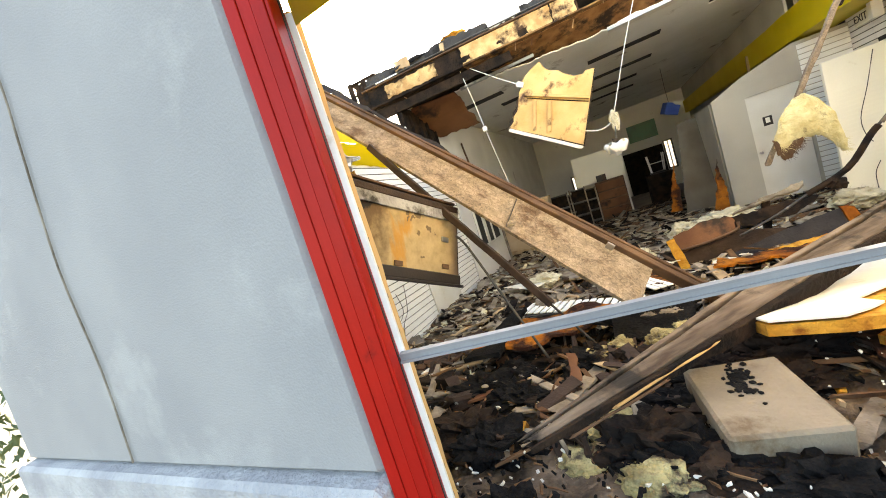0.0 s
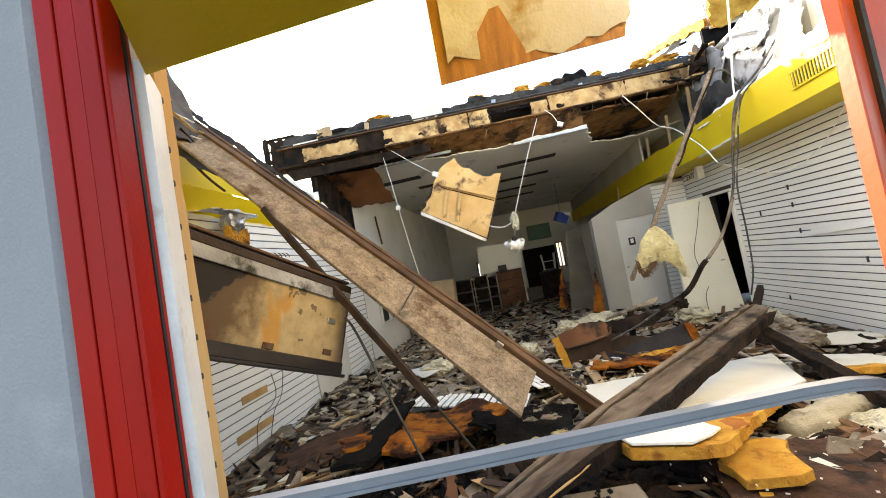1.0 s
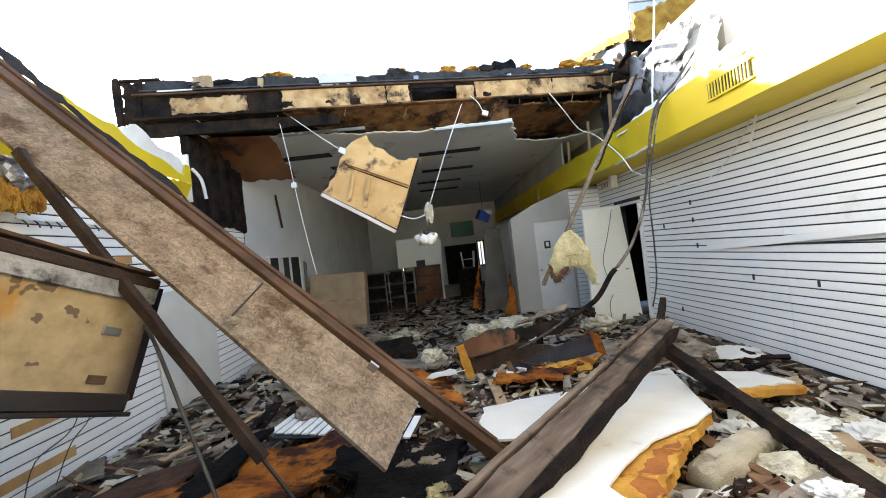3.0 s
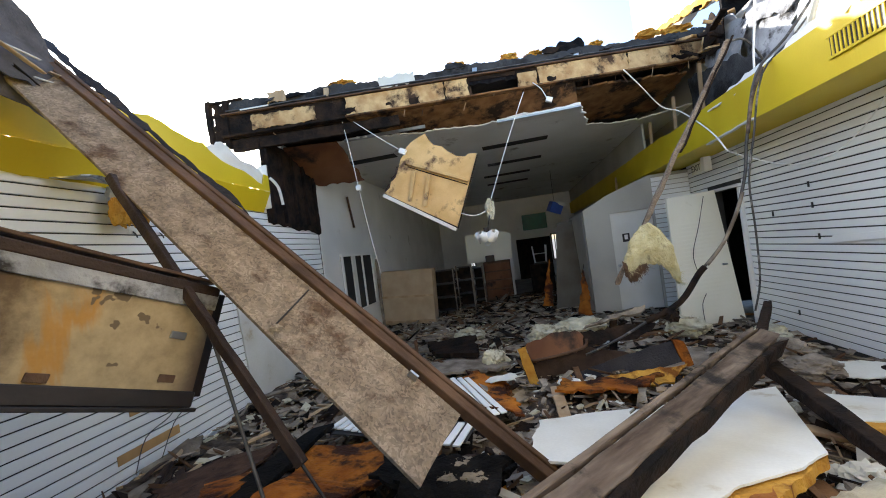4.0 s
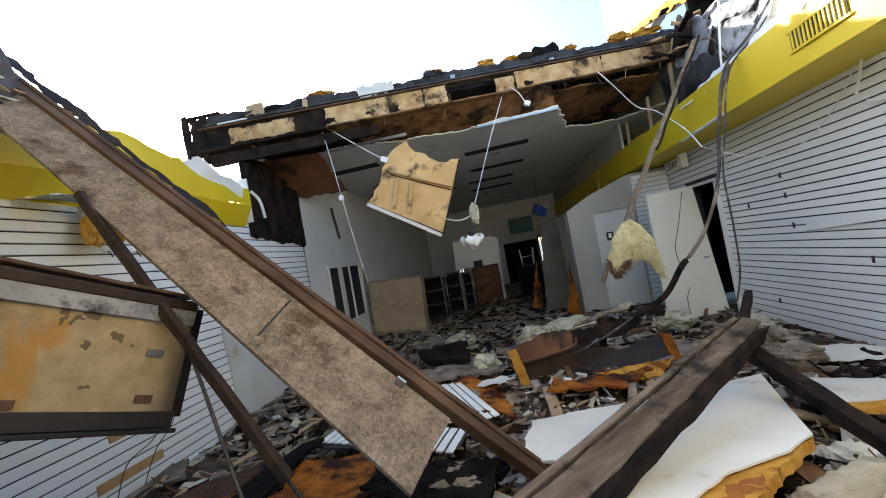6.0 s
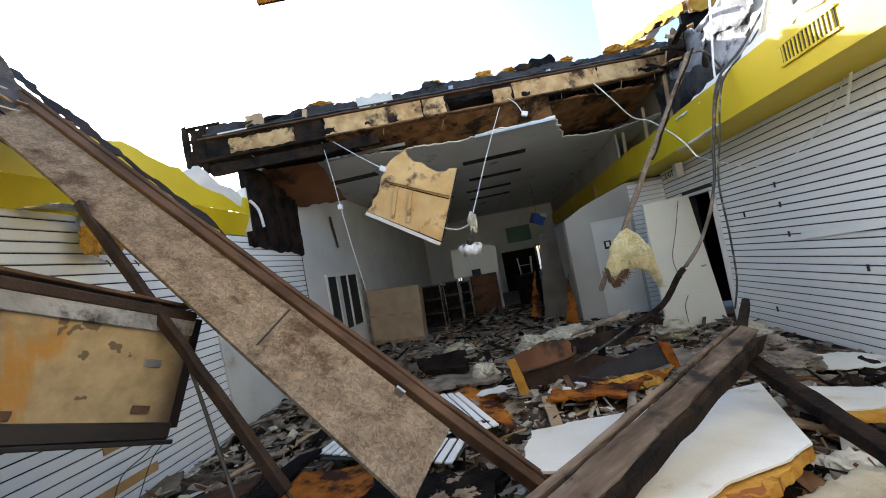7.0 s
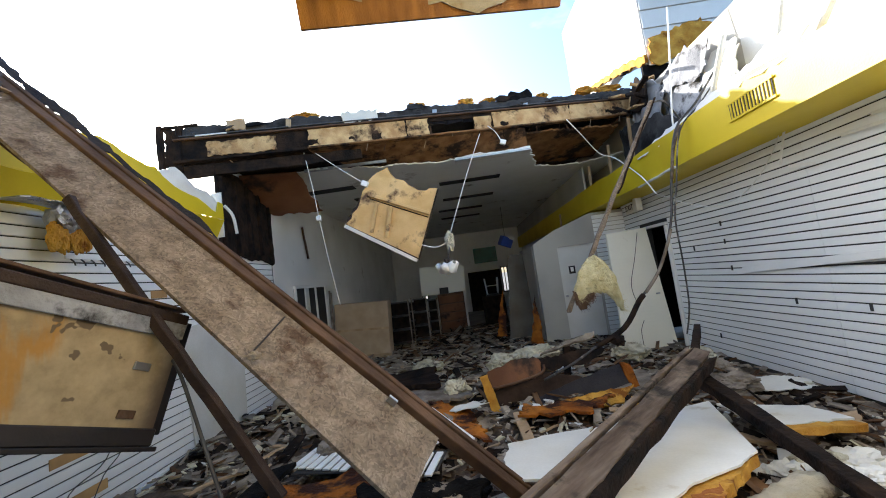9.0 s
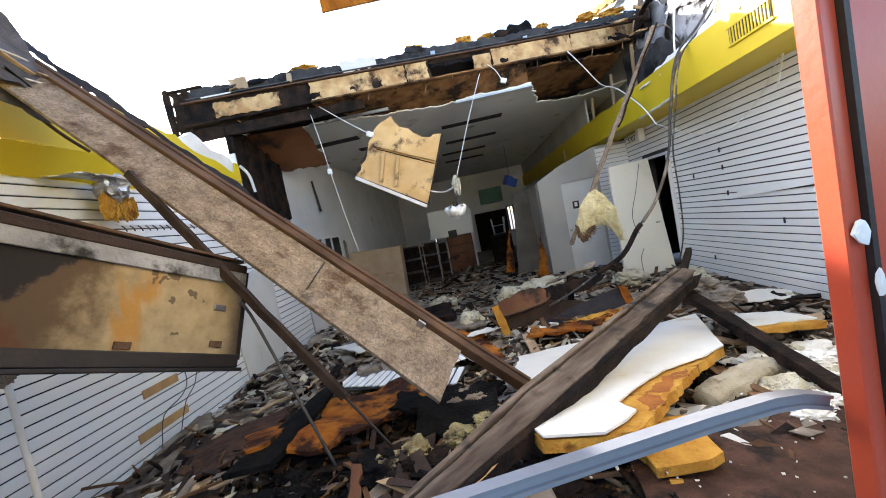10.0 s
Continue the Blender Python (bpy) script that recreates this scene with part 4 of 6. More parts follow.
# panel hanging from the wires
hp = thing("hanging_ceiling_board", "scorched tan ceiling panel hanging from wires", "panel", at=(-0.3, 5.9, 2.6))
H = [(-0.97, 5.8, 2.62), (-0.02, 5.93, 2.01), (0.38, 5.95, 2.98), (0.1, 5.95, 2.99), (-0.02, 5.95, 3.08), (-0.2, 5.93, 3.2), (-0.3, 5.92, 3.38), (-0.53, 5.9, 3.28)]
hang_board = part("board", sheet(H, 0.03, jag=0.03, step=0.08, seed=84, clean=(0, 1)), "panelwood", hp)
mid = sum((Vector(c) for c in H), Vector()) / len(H)
part("burnt_rim", sheet([mid + (Vector(c) - mid) * 1.035 + Vector((0, 0.035, 0)) for c in H], 0.012, jag=0.025, step=0.06, seed=85, clean=(0, 1)), "darkwood", hang_board, "burnt dark rim")
part("batten", bar((-0.62, 5.83, 3.0), (0.22, 5.9, 2.62), 0.04, 0.07, up=(0, -1, 0.2), cuts=6, rough=0.004), "panelwood", hang_board, "tan cross batten")
# black bar paints the shadow under the cross batten
part("batten_shadow_gap", bar((-0.6, 5.85, 2.945), (0.2, 5.92, 2.57), 0.012, 0.04, up=(0, -1, 0.2)), "char", hang_board, "dark bar painting the shadow below the batten")
part("batten", bar((-0.5, 5.8, 2.85), (-0.62, 5.8, 2.45), 0.05, 0.04, up=(0, -1, 0.2)), "panelwood", hang_board)
part("batten", bar((-0.3, 5.82, 2.78), (-0.42, 5.82, 2.35), 0.05, 0.04, up=(0, -1, 0.2)), "panelwood", hang_board)
part("edge_strip", bar((-0.97, 5.73, 2.585), (-0.045, 5.93, 1.975), 0.05, 0.03, up=(0, -1, 0)), "white_trim", hang_board, "pale bottom edge")

# near sheet hanging from above
ns = thing("hanging_ceiling_sheet", "torn plywood ceiling sheet hanging overhead with peeling lining", "ceiling sheet", at=(0.6, 2.1, 2.7))
K = [Vector((0.098, 1.955, 2.622)), Vector((1.134, 2.247, 2.764)), Vector((1.28, 2.1, 3.35)), Vector((0.12, 1.75, 3.25))]
part("plywood", sheet(K, 0.018, jag=0.006, seed=90, clean=(0, 3)), "plyunder", ns)
k2 = [p - Vector((0, 0.03, 0)) for p in K]
part("lining", sheet([k2[0].lerp(k2[3], 0.12) + Vector((0.06, 0, 0)), k2[0].lerp(k2[1], 0.3) + Vector((0, 0, 0.1)), k2[0].lerp(k2[1], 0.55) + Vector((0, 0, 0.02)), k2[1].lerp(k2[2], 0.1), k2[2], k2[3] + Vector((0.06, 0, 0))], 0.006, jag=0.03, step=0.05, seed=91, clean=(4, 5)), "lining", ns, "peeling cream lining")

# white wallboard with amber edges, in pieces
wb = thing("wallboard", "large broken white wallboard with amber foam edges on the rubble", "board", at=(1.3, 2.8, 0.4))
def on_board(x, y, dz=0.0):
    return Vector((x, y, 1.121 - 0.017 * x - 0.1986 * y + dz))


W = [on_board(*q) for q in ((0.65, 1.79), (0.88, 1.75), (1.07, 1.93), (1.04, 2.05), (1.15, 2.18), (1.45, 2.46), (1.74, 2.61), (1.98, 2.8), (2.13, 3.14), (2.63, 4.25), (1.41, 3.66), (0.55, 2.2))]
part("skin", sheet(W, 0.01, jag=0.007, step=0.05, seed=95, clean=(0, 7, 8, 9, 10, 11)), "plaster", wb)
FOAM = [on_board(*q, -0.062) for q in ((0.64, 1.785), (0.885, 1.745), (1.0, 1.76), (1.12, 1.88), (1.3, 2.11), (1.55, 2.4), (2.0, 2.83), (2.13, 3.15), (2.6, 4.2), (1.41, 3.64), (0.56, 2.2))]
part("foam", sheet(FOAM, 0.05, jag=0.008, step=0.03, seed=96, clean=(0, 6, 7, 8, 9, 10)), "amber", wb, "amber foam core")
part("torn_foam", sheet([on_board(*q, -0.011) for q in ((1.12, 1.94), (1.16, 2.12), (1.46, 2.42), (1.6, 2.5), (1.45, 2.32), (1.28, 2.14), (1.22, 2.0))], 0.008, jag=0.02, step=0.03, seed=97), "rust", wb, "rust-brown torn foam surface")
solid("wallboard_piece", sheet([(0.72, 3.49, 0.40), (0.64, 2.85, 0.5), (0.95, 2.8, 0.5), (1.35, 3.62, 0.37), (1.42, 3.75, 0.34)], 0.014, jag=0.02, seed=97), "plaster", "broken white wallboard piece lying on the rubble", "board")
solid("wallboard_piece", sheet([(2.45, 3.3, 0.4), (3.15, 3.5, 0.3), (3.2, 3.9, 0.24), (2.6, 4.1, 0.26)], 0.014, jag=0.03, seed=98), "plaster", "broken white wallboard piece with amber edge", "board")
solid("foam_strip", bar((2.35, 3.2, 0.42), (3.1, 3.42, 0.3), 0.07, 0.05, cuts=10, rough=0.02, seed=99), "amber", "torn amber foam strip beside a wallboard piece", "foam")
solid("foam_slab", sheet([(1.0, 1.86, 0.58), (1.03, 1.72, 0.58), (1.29, 1.75, 0.585), (1.35, 1.98, 0.58), (1.16, 2.04, 0.575)], 0.04, jag=0.02, seed=100), "amber", "loose amber foam slab on the rubble", "foam")

# dark upholstered box with orange ends
bx2 = thing("burnt_bench", "overturned burnt bench with navy panel and orange plywood ends", "bench", at=(1.4, 4.95, 0.1))
part("back_board", sheet([(0.74, 5.02, 0.12), (1.3, 5.02, 0.2), (1.75, 5.02, 0.36), (1.3, 5.06, 0.46), (0.7, 5.06, 0.36)], 0.03, jag=0.012, seed=110), "darkwood", bx2, "dark burnt lower board")
part("leather", sheet([(0.7, 4.99, 0.34), (1.3, 5.0, 0.44), (1.32, 5.05, 0.56), (1.24, 5.08, 0.63), (0.95, 5.08, 0.6), (0.7, 5.06, 0.53)], 0.03, jag=0.015, step=0.04, seed=111, warp=0.05), "brownpanel", bx2, "brown scorched leather pad")
part("piping", tube([(0.72, 4.97, 0.36), (1.0, 4.96, 0.4), (1.3, 4.97, 0.47), (1.34, 5.0, 0.55)], 0.016, 8), "brownwood", bx2, "raised leather seam", smooth=True)
part("black_strip", sheet([(1.3, 5.06, 0.46), (1.9, 5.06, 0.52), (2.08, 5.1, 0.62), (1.66, 5.12, 0.62), (1.3, 5.1, 0.6)], 0.025, jag=0.02, step=0.04, seed=115), "char", bx2, "burnt black strip")
part("navy_panel", sheet([(0.98, 4.9, 0.16), (1.72, 4.92, 0.38), (2.2, 4.94, 0.49), (2.22, 4.86, 0.2), (1.5, 4.84, 0.12), (1.08, 4.84, 0.08)], 0.03, jag=0.008, seed=112), "membrane", bx2, "dark navy-grey panel")
part("end", sheet([(0.6, 4.9, 0.52), (0.69, 4.9, 0.54), (0.79, 4.84, 0.14), (0.7, 4.84, 0.1)], 0.05, jag=0.008, step=0.05, seed=113), "amber", bx2, "orange plywood end slat")
part("end", sheet([(2.15, 4.9, 0.5), (2.25, 4.9, 0.47), (2.3, 4.86, 0.24), (2.21, 4.86, 0.22)], 0.04, jag=0.012, step=0.05, seed=116), "orange", bx2, "orange torn end")
part("skirt", sheet([(0.98, 4.58, 0.2), (1.3, 4.62, 0.25), (2.18, 4.7, 0.32), (2.0, 4.56, 0.2), (1.5, 4.5, 0.17)], 0.03, jag=0.014, step=0.05, seed=114), "amber", bx2, "orange plywood strip")
solid("pale_board_scrap", sheet([(1.38, 5.35, 0.56), (2.05, 5.45, 0.66), (2.12, 5.5, 0.74), (1.75, 5.5, 0.66)], 0.03, jag=0.025, step=0.05, seed=117), "dust", "pale broken board leaning behind the burnt bench", "board")
solid("bench_prop", bar((1.7, 5.5, 0.1), (1.75, 5.47, 0.66), 0.08, 0.05, up=(0, 1, 0), cuts=5, rough=0.01, seed=4), "char", "burnt post behind the bench", "post")

# foam block at the sill
fb = thing("foam_block", "pale square block with a scorch mark on the rubble", "block", at=(0.48, 1.47, 0.5))
rnd = random.Random(71)
bm = bmesh.new()
for i in range(90):
    x, y = rnd.gauss(0, 0.02), rnd.gauss(0, 0.045)
    clump((0.47 + x, 1.58 + y, 0.631 + y * 0.105), (rnd.uniform(0.005, 0.016), rnd.uniform(0.006, 0.02), 0.004), i + 71, 1, 0.4, 2.0, bm)
tagged(part("scorch", bm, "soot", fb), "black scorch crust crumbling on the block", kind="stuff")
part("slab", box((0.49, 1.5, 0.555), (0.35, 0.42, 0.13), Matrix.Rotation(radians(9), 4, "Z") @ Matrix.Rotation(radians(6), 4, "X"), bevel=0.012), "blockpale", fb)

# door leaf hanging in the doorway, and the closed door of the boxed-in room
dl = thing("door_leaf", "cream door leaf hanging open and tilted in the side doorway", "door", at=(3.5, 7.0, 0))
leaf_panel = part("panel", sheet([(3.03, 6.95, 0.03), (3.92, 7.02, 0.03), (3.85, 7.26, 2.08), (3.05, 6.97, 2.04)], 0.04, jag=0.0, seed=1, clean=(0, 1, 2, 3)), "door", dl)
part("knob", tube([(3.8, 7.1, 0.95), (3.8, 7.03, 0.95), (3.74, 7.02, 0.95)], 0.013, 8), "steel", leaf_panel, "steel lever handle")
df = thing("door_1", "dark empty doorway with a thin frame", "door", kind="structure", at=(XR, 7.35, 0))
part("frame", box((XR - 0.006, DOOR_Y0 - 0.025, 1.03), (0.06, 0.05, 2.06), bevel=0.004), "greywall", df)
part("frame", box((XR - 0.006, (DOOR_Y0 + DOOR_Y1) / 2, DOOR_H + 0.022), (0.06, DOOR_Y1 - DOOR_Y0 + 0.1, 0.045), bevel=0.004), "greywall", df)
d2 = thing("closed_door", "plain white closed door with a small black sign", "door", at=(2.98, 8.45, 0))
shut_panel = part("panel", box((2.98, 8.455, 1.0), (0.76, 0.045, 1.99), bevel=0.004), "plaster", d2)
part("knob", tube([(2.66, 8.43, 0.98), (2.66, 8.37, 0.98)], 0.025, 8), "steel", shut_panel, "round steel knob")
door_sign = part("sign", box((2.85, 8.428, 1.5), (0.13, 0.006, 0.16)), "blackmetal", d2, "small black square sign")
part("sign_mark", box((2.85, 8.424, 1.51), (0.06, 0.004, 0.09)), "whitecable", door_sign)

# exit sign under the soffit
ex = thing("exit_sign", "aged cream exit sign fixed to the slatted wall", "sign", at=(3.96, 7.8, 2.44))
part("housing", box((3.97, 7.8, 2.53), (0.1, 0.34, 0.2), bevel=0.006), "door", ex)
part("lamp_end", box((3.96, 7.55, 2.55), (0.12, 0.1, 0.24), bevel=0.008), "white_trim", ex)
txt = bpy.data.curves.new("letters", "FONT")
txt.body, txt.size, txt.extrude, txt.align_x, txt.align_y = "EXIT", 0.15, 0.002, "CENTER", "CENTER"
tob = bpy.data.objects.new("tmp_text", txt)
tob.data.materials.append(M["blackmetal"])
tme = bpy.data.meshes.new_from_object(tob)
bpy.data.objects.remove(tob)
tme.transform(Matrix.Translation((3.915, 7.8, 2.53)) @ Matrix.Rotation(radians(-90), 4, "Z") @ Matrix.Rotation(radians(90), 4, "X"))
letters = new("letters", tme)
letters.parent = ex
letters.location = -ex.location

# vent in the soffit face
vt = thing("air_vent", "yellow painted slotted air vent in the soffit", "vent", at=(3.39, 4.08, 2.8))
part("backing", box((3.393, 4.08, 2.9), (0.006, 0.5, 0.16)), "grid", vt)
for i in range(13):
    part("slat", box((3.387, 3.85 + i * 0.038, 2.9), (0.01, 0.016, 0.15), bevel=0.002), "yellow", vt)
for z in (2.815, 2.985):
    part("frame", box((3.386, 4.08, z), (0.012, 0.54, 0.022), bevel=0.002), "yellow", vt)

# ceiling fittings: fluorescent batten and dark slots
cl = thing("ceiling_light", "broken white fluorescent ceiling batten at the torn ceiling edge", "lamp", at=(1.35, 6.8, 3.6))
part("housing", box((1.35, 6.78, 3.62), (1.27, 0.16, 0.06), bevel=0.006), "white_trim", cl)
part("lip", box((1.35, 6.68, 3.6), (1.27, 0.03, 0.03), bevel=0.004), "steel", cl)
for i, (x, y) in enumerate(((1.0, 8.3), (1.0, 9.9), (0.8, 11.4), (0.8, 12.8), (-0.9, 8.6), (-0.9, 10.2), (-0.9, 11.6), (-1.9, 7.6))):
    solid("ceiling_slot", box((x, y, CEIL_Z - 0.006), (1.28, 0.24, 0.012)), "grid", "dark empty light slot in the ceiling", "ceiling slot", "ceiling slots")
solid("ceiling_edge_strip", bar((-1.7, 6.32, 3.66), (-0.4, 6.5, 3.7), 0.03, 0.05, cuts=4, rough=0.004), "steel", "bent metal ceiling strip at the torn edge", "strip")
solid("brown_soffit_panel", sheet([(1.95, 6.75, 3.9), (3.75, 7.3, 4.0), (3.7, 8.5, 3.84), (2.2, 8.3, 3.8)], 0.03, jag=0.04, seed=18), "scorchply", "scorched brown boards showing above the torn ceiling", "panel")

# ---- hanging wires, laths and cables ----
def tuft(c, size, seed, count, thin=0.0012):
    """A soft lump with loose curled fibres standing off it."""
    bm = clump(c, size, seed, 4, 0.38, 1.9)
    rnd = random.Random(seed)
    c = Vector(c)
    mean = (size[0] + size[1] + size[2]) / 3
    for _ in range(count):
        d = Vector((rnd.gauss(0, 1), rnd.gauss(0, 1), rnd.gauss(0, 1))).normalized()
        p = c + Vector((d.x * size[0], d.y * size[1], d.z * size[2])) * rnd.uniform(0.8, 1.05)
        side = d.cross(Vector((rnd.gauss(0, 1), rnd.gauss(0, 1), rnd.gauss(0, 1)))).normalized()
        run = (d * 0.5 + side.cross(d) * rnd.uniform(-1, 1)).normalized() * mean * rnd.uniform(0.2, 0.55)
        last = None
        for k in range(4):
            q = p + run * (k / 3) - d * mean * 0.25 * (k / 3) ** 2 + side * mean * rnd.uniform(-0.06, 0.06)
            w = side * thin * (1 - 0.2 * k)
            pair = (bm.verts.new(q - w), bm.verts.new(q + w))
            if last:
                bm.faces.new((last[0], last[1], pair[1], pair[0]))
            last = pair
    return bm


def cable(name, pts, r, material, label, sides=6):
    return solid(name, tube(pts, r, sides), material, label, "cable", smooth=True)


cable("hanging_wire", [(-1.46, 5.78, 3.74), (-1.38, 5.76, 3.2), (-1.33, 5.75, 2.76), (-1.25, 5.75, 2.1), (-1.16, 5.75, 1.5)], 0.005, "whitecable", "thin white wire hanging from the roof edge")
solid("junction_box", box((-1.33, 5.75, 2.75), (0.07, 0.05, 0.07), bevel=0.006), "whitecable", "small white junction box on a hanging wire", "box")
cable("hanging_wire", [(-1.3, 5.8, 3.72), (-0.95, 5.84, 3.42), (-0.64, 5.83, 3.17)], 0.006, "whitecable", "white wire holding the hanging panel")
solid("junction_box", box((-0.64, 5.83, 3.17), (0.1, 0.06, 0.08), Matrix.Rotation(0.5, 4, "Y"), bevel=0.008), "whitecable", "small white junction box on the hanging panel", "box")
cable("hanging_wire", [(1.15, 6.38, 3.86), (0.85, 6.22, 3.2), (0.6, 6.08, 2.6), (0.47, 5.98, 2.28)], 0.006, "whitecable", "white wire hanging from the ceiling")
cable("hanging_wire", [(0.46, 5.96, 2.2), (0.25, 5.97, 2.13), (0.04, 5.96, 2.2)], 0.009, "whitecable", "short white wire from the panel to the lamp")
solid("junction_box", box((1.48, 6.28, 3.64), (0.09, 0.06, 0.07), Matrix.Rotation(0.4, 4, "Y"), bevel=0.008), "whitecable", "small white junction box under the roof edge", "box")
cable("hanging_wire", [(1.3, 6.42, 3.99), (1.4, 6.36, 3.85), (1.46, 6.29, 3.66)], 0.007, "whitecable", "short white wire from the roof edge to a junction box")
lamp = thing("hanging_lamp", "white cluster lamp with petal shades dangling on a wire", "lamp", at=(0.4, 5.8, 1.8))
part("wire_bundle", tuft((0.46, 5.97, 2.2), (0.06, 0.05, 0.14), 9, 90), "palewool", lamp, "tangled wire bundle")
part("cord", tube([(0.45, 5.95, 2.12), (0.42, 5.8, 1.98), (0.4, 5.68, 1.88)], 0.008), "cable", lamp)
part("stem", tube([(0.39, 5.66, 1.93), (0.39, 5.66, 1.85)], 0.04, 8), "blackmetal", lamp)
for i in range(5):
    a = i * math.tau / 5 + 0.4
    m = Matrix.Translation((0.39 + 0.1 * math.cos(a), 5.66 + 0.1 * math.sin(a), 1.83)) @ Matrix.Rotation(a, 4, "Z") @ Matrix.Rotation(0.9, 4, "Y")
    bm = bmesh.new()
    bmesh.ops.create_cone(bm, cap_ends=False, segments=10, radius1=0.085, radius2=0.03, depth=0.12)
    bm.transform(m)
    bmesh.ops.solidify(bm, geom=list(bm.faces), thickness=0.004)
    part("shade", bm, "whitecable", lamp, smooth=True)
bm = bmesh.new()
bmesh.ops.create_cone(bm, cap_ends=False, segments=12, radius1=0.05, radius2=0.045, depth=0.02)
bm.transform(Matrix.Translation((0.39, 5.62, 1.74)) @ Matrix.Rotation(1.4, 4, "X"))
bmesh.ops.solidify(bm, geom=list(bm.faces), thickness=0.012)
part("ring", bm, "whitecable", lamp)

lath = thing("broken_lath", "long splintered tan lath with torn yellow glass wool", "lath", at=(2.3, 5.4, 1.0))
L0, L1 = Vector((3.36, 5.5, 3.62)), Vector((1.84, 5.5, 1.02))
part("stick", bar(L0, L1, 0.05, 0.05, up=(0, -1, 0), cuts=20, rough=0.018, seed=31, ragged=0.05), "osb", lath)
part("splinter", bar(L0 + Vector((0.03, -0.03, 0.02)), L0.lerp(L1, 0.45) + Vector((0.03, -0.03, 0)), 0.02, 0.025, up=(0, -1, 0), cuts=14, rough=0.02, seed=32), "char", lath, "charred split edge")
part("splinter", bar(L1 + Vector((0.1, -0.02, 0.15)), L1.lerp(L0, 0.25) + Vector((0.03, -0.03, 0)), 0.07, 0.02, up=(0, -1, 0), cuts=8, rough=0.015, seed=33), "tanwood", lath)


def drape(outer, inner, y, seed, bulge=0.09, n=44, m=18):
    """A torn flap of glass wool between an upper and a lower ragged curve."""
    rnd = random.Random(seed)
    bm = bmesh.new()
    def at(curve, f):
        f *= len(curve) - 1
        k = min(int(f), len(curve) - 2)
        return Vector(curve[k]).lerp(Vector(curve[k + 1]), f - k)
    layers = []
    for side in (-1, 1):
        rows = []
        for a in range(n + 1):
            o, q = at(outer, a / n), at(inner, a / n)
            q = q + Vector((0, -1)) * (0.05 * abs(noise.noise(Vector((a * 0.6, seed, 0)))) + 0.02 * rnd.random())
            row = []
            for b in range(m + 1):
                v = o.lerp(q, b / m)
                lift = bulge * math.sin(math.pi * b / m) ** 0.6 * (0.7 if side < 0 else 0.4)
                p = Vector((v.x, y + side * lift, v.y))
                nz = noise.noise_vector(p * 9) * 0.02 + noise.noise_vector(p * 26) * 0.014 + noise.noise_vector(p * 60) * 0.008
                row.append(bm.verts.new(p + nz))
            rows.append(row)
        layers.append(rows)
        for a in range(n):
            for b in range(m):
                bm.faces.new((rows[a][b], rows[a + 1][b], rows[a + 1][b + 1], rows[a][b + 1]))
    for a in range(n):
        for b in (0, m):
            bm.faces.new((layers[0][a][b], layers[0][a + 1][b], layers[1][a + 1][b], layers[1][a][b]))
    for _ in range(420):
        a, b = rnd.randrange(n + 1), int(m * rnd.random() ** 0.5)
        p = layers[0][a][b].co + Vector((0, -0.004, 0))
        d = Vector((rnd.gauss(0.3, 0.7), rnd.gauss(-0.3, 0.3), rnd.gauss(-0.6, 0.6))).normalized() * rnd.uniform(0.02, 0.08)
        w = Vector((0.0012, 0, 0.0012))
        q = p + d
        bm.faces.new([bm.verts.new(c) for c in (p - w, p + w, q + w * 0.5, q - w * 0.5)])
    return bm


part("tie", tube([L0 + Vector((-0.02, 0, -0.03)), (3.55, 5.55, 3.6), (3.755, 5.6, 3.3)], 0.012, 6), "cable", lath, "dark wire tie")
OUT = ((1.94, 1.3), (2.02, 1.52), (2.14, 1.66), (2.26, 1.71), (2.38, 1.6), (2.46, 1.42), (2.5, 1.22), (2.51, 1.0))
INN = ((1.95, 1.16), (2.02, 1.15), (2.1, 1.22), (2.18, 1.25), (2.28, 1.25), (2.36, 1.2), (2.42, 1.1), (2.48, 0.97))
part("wool", drape(OUT, INN, 5.42, 4), "wool", lath, "torn yellow glass wool")
part("scorched_wool", drape(((1.92, 1.3), (1.99, 1.24), (2.06, 1.22), (2.16, 1.26)), ((1.93, 1.14), (1.99, 1.06), (2.06, 1.13), (2.15, 1.2)), 5.4, 6, 0.03, 16, 8), "brownwood", lath, "scorched wool edge")
tc_pts = [(3.83, 5.0, 3.65), (3.554, 5.0, 3.31), (3.268, 5.0, 3.02), (3.11, 5.0, 2.4), (3.05, 5.0, 2.05), (2.93, 5.0, 1.7), (2.77, 5.0, 1.4), (2.51, 5.0, 1.11), (2.3, 5.0, 0.84), (1.95, 4.97, 0.68), (1.67, 4.95, 0.54), (1.3, 4.86, 0.42)]
tcab = thing("thick_cable", "thick burnt cable with split sheath hanging from the roof", "cable", at=(1.3, 4.86, 0.42))
part("core", tube(tc_pts, 0.014, 8), "cable", tcab, smooth=True)
part("bare_section", tube([(3.0, 4.99, 1.88), (2.93, 4.99, 1.7), (2.77, 4.99, 1.4), (2.6, 4.99, 1.2)], 0.017, 8), "ash", tcab, "pale bare section", smooth=True)
part("bare_section", tube([(3.32, 4.99, 3.07), (3.2, 4.99, 2.8), (3.12, 4.99, 2.45)], 0.016, 8), "charbeam", tcab, smooth=True)
part("melted_sheath", tube([(2.58, 5.0, 1.18), (2.51, 5.0, 1.11), (2.3, 5.0, 0.84), (1.95, 4.97, 0.68)], 0.03, 9), "char", tcab, "melted black sheath", smooth=True)
part("melted_end", clump((2.2, 4.96, 0.72), (0.07, 0.05, 0.06), 5, 3, 0.5), "char", tcab)
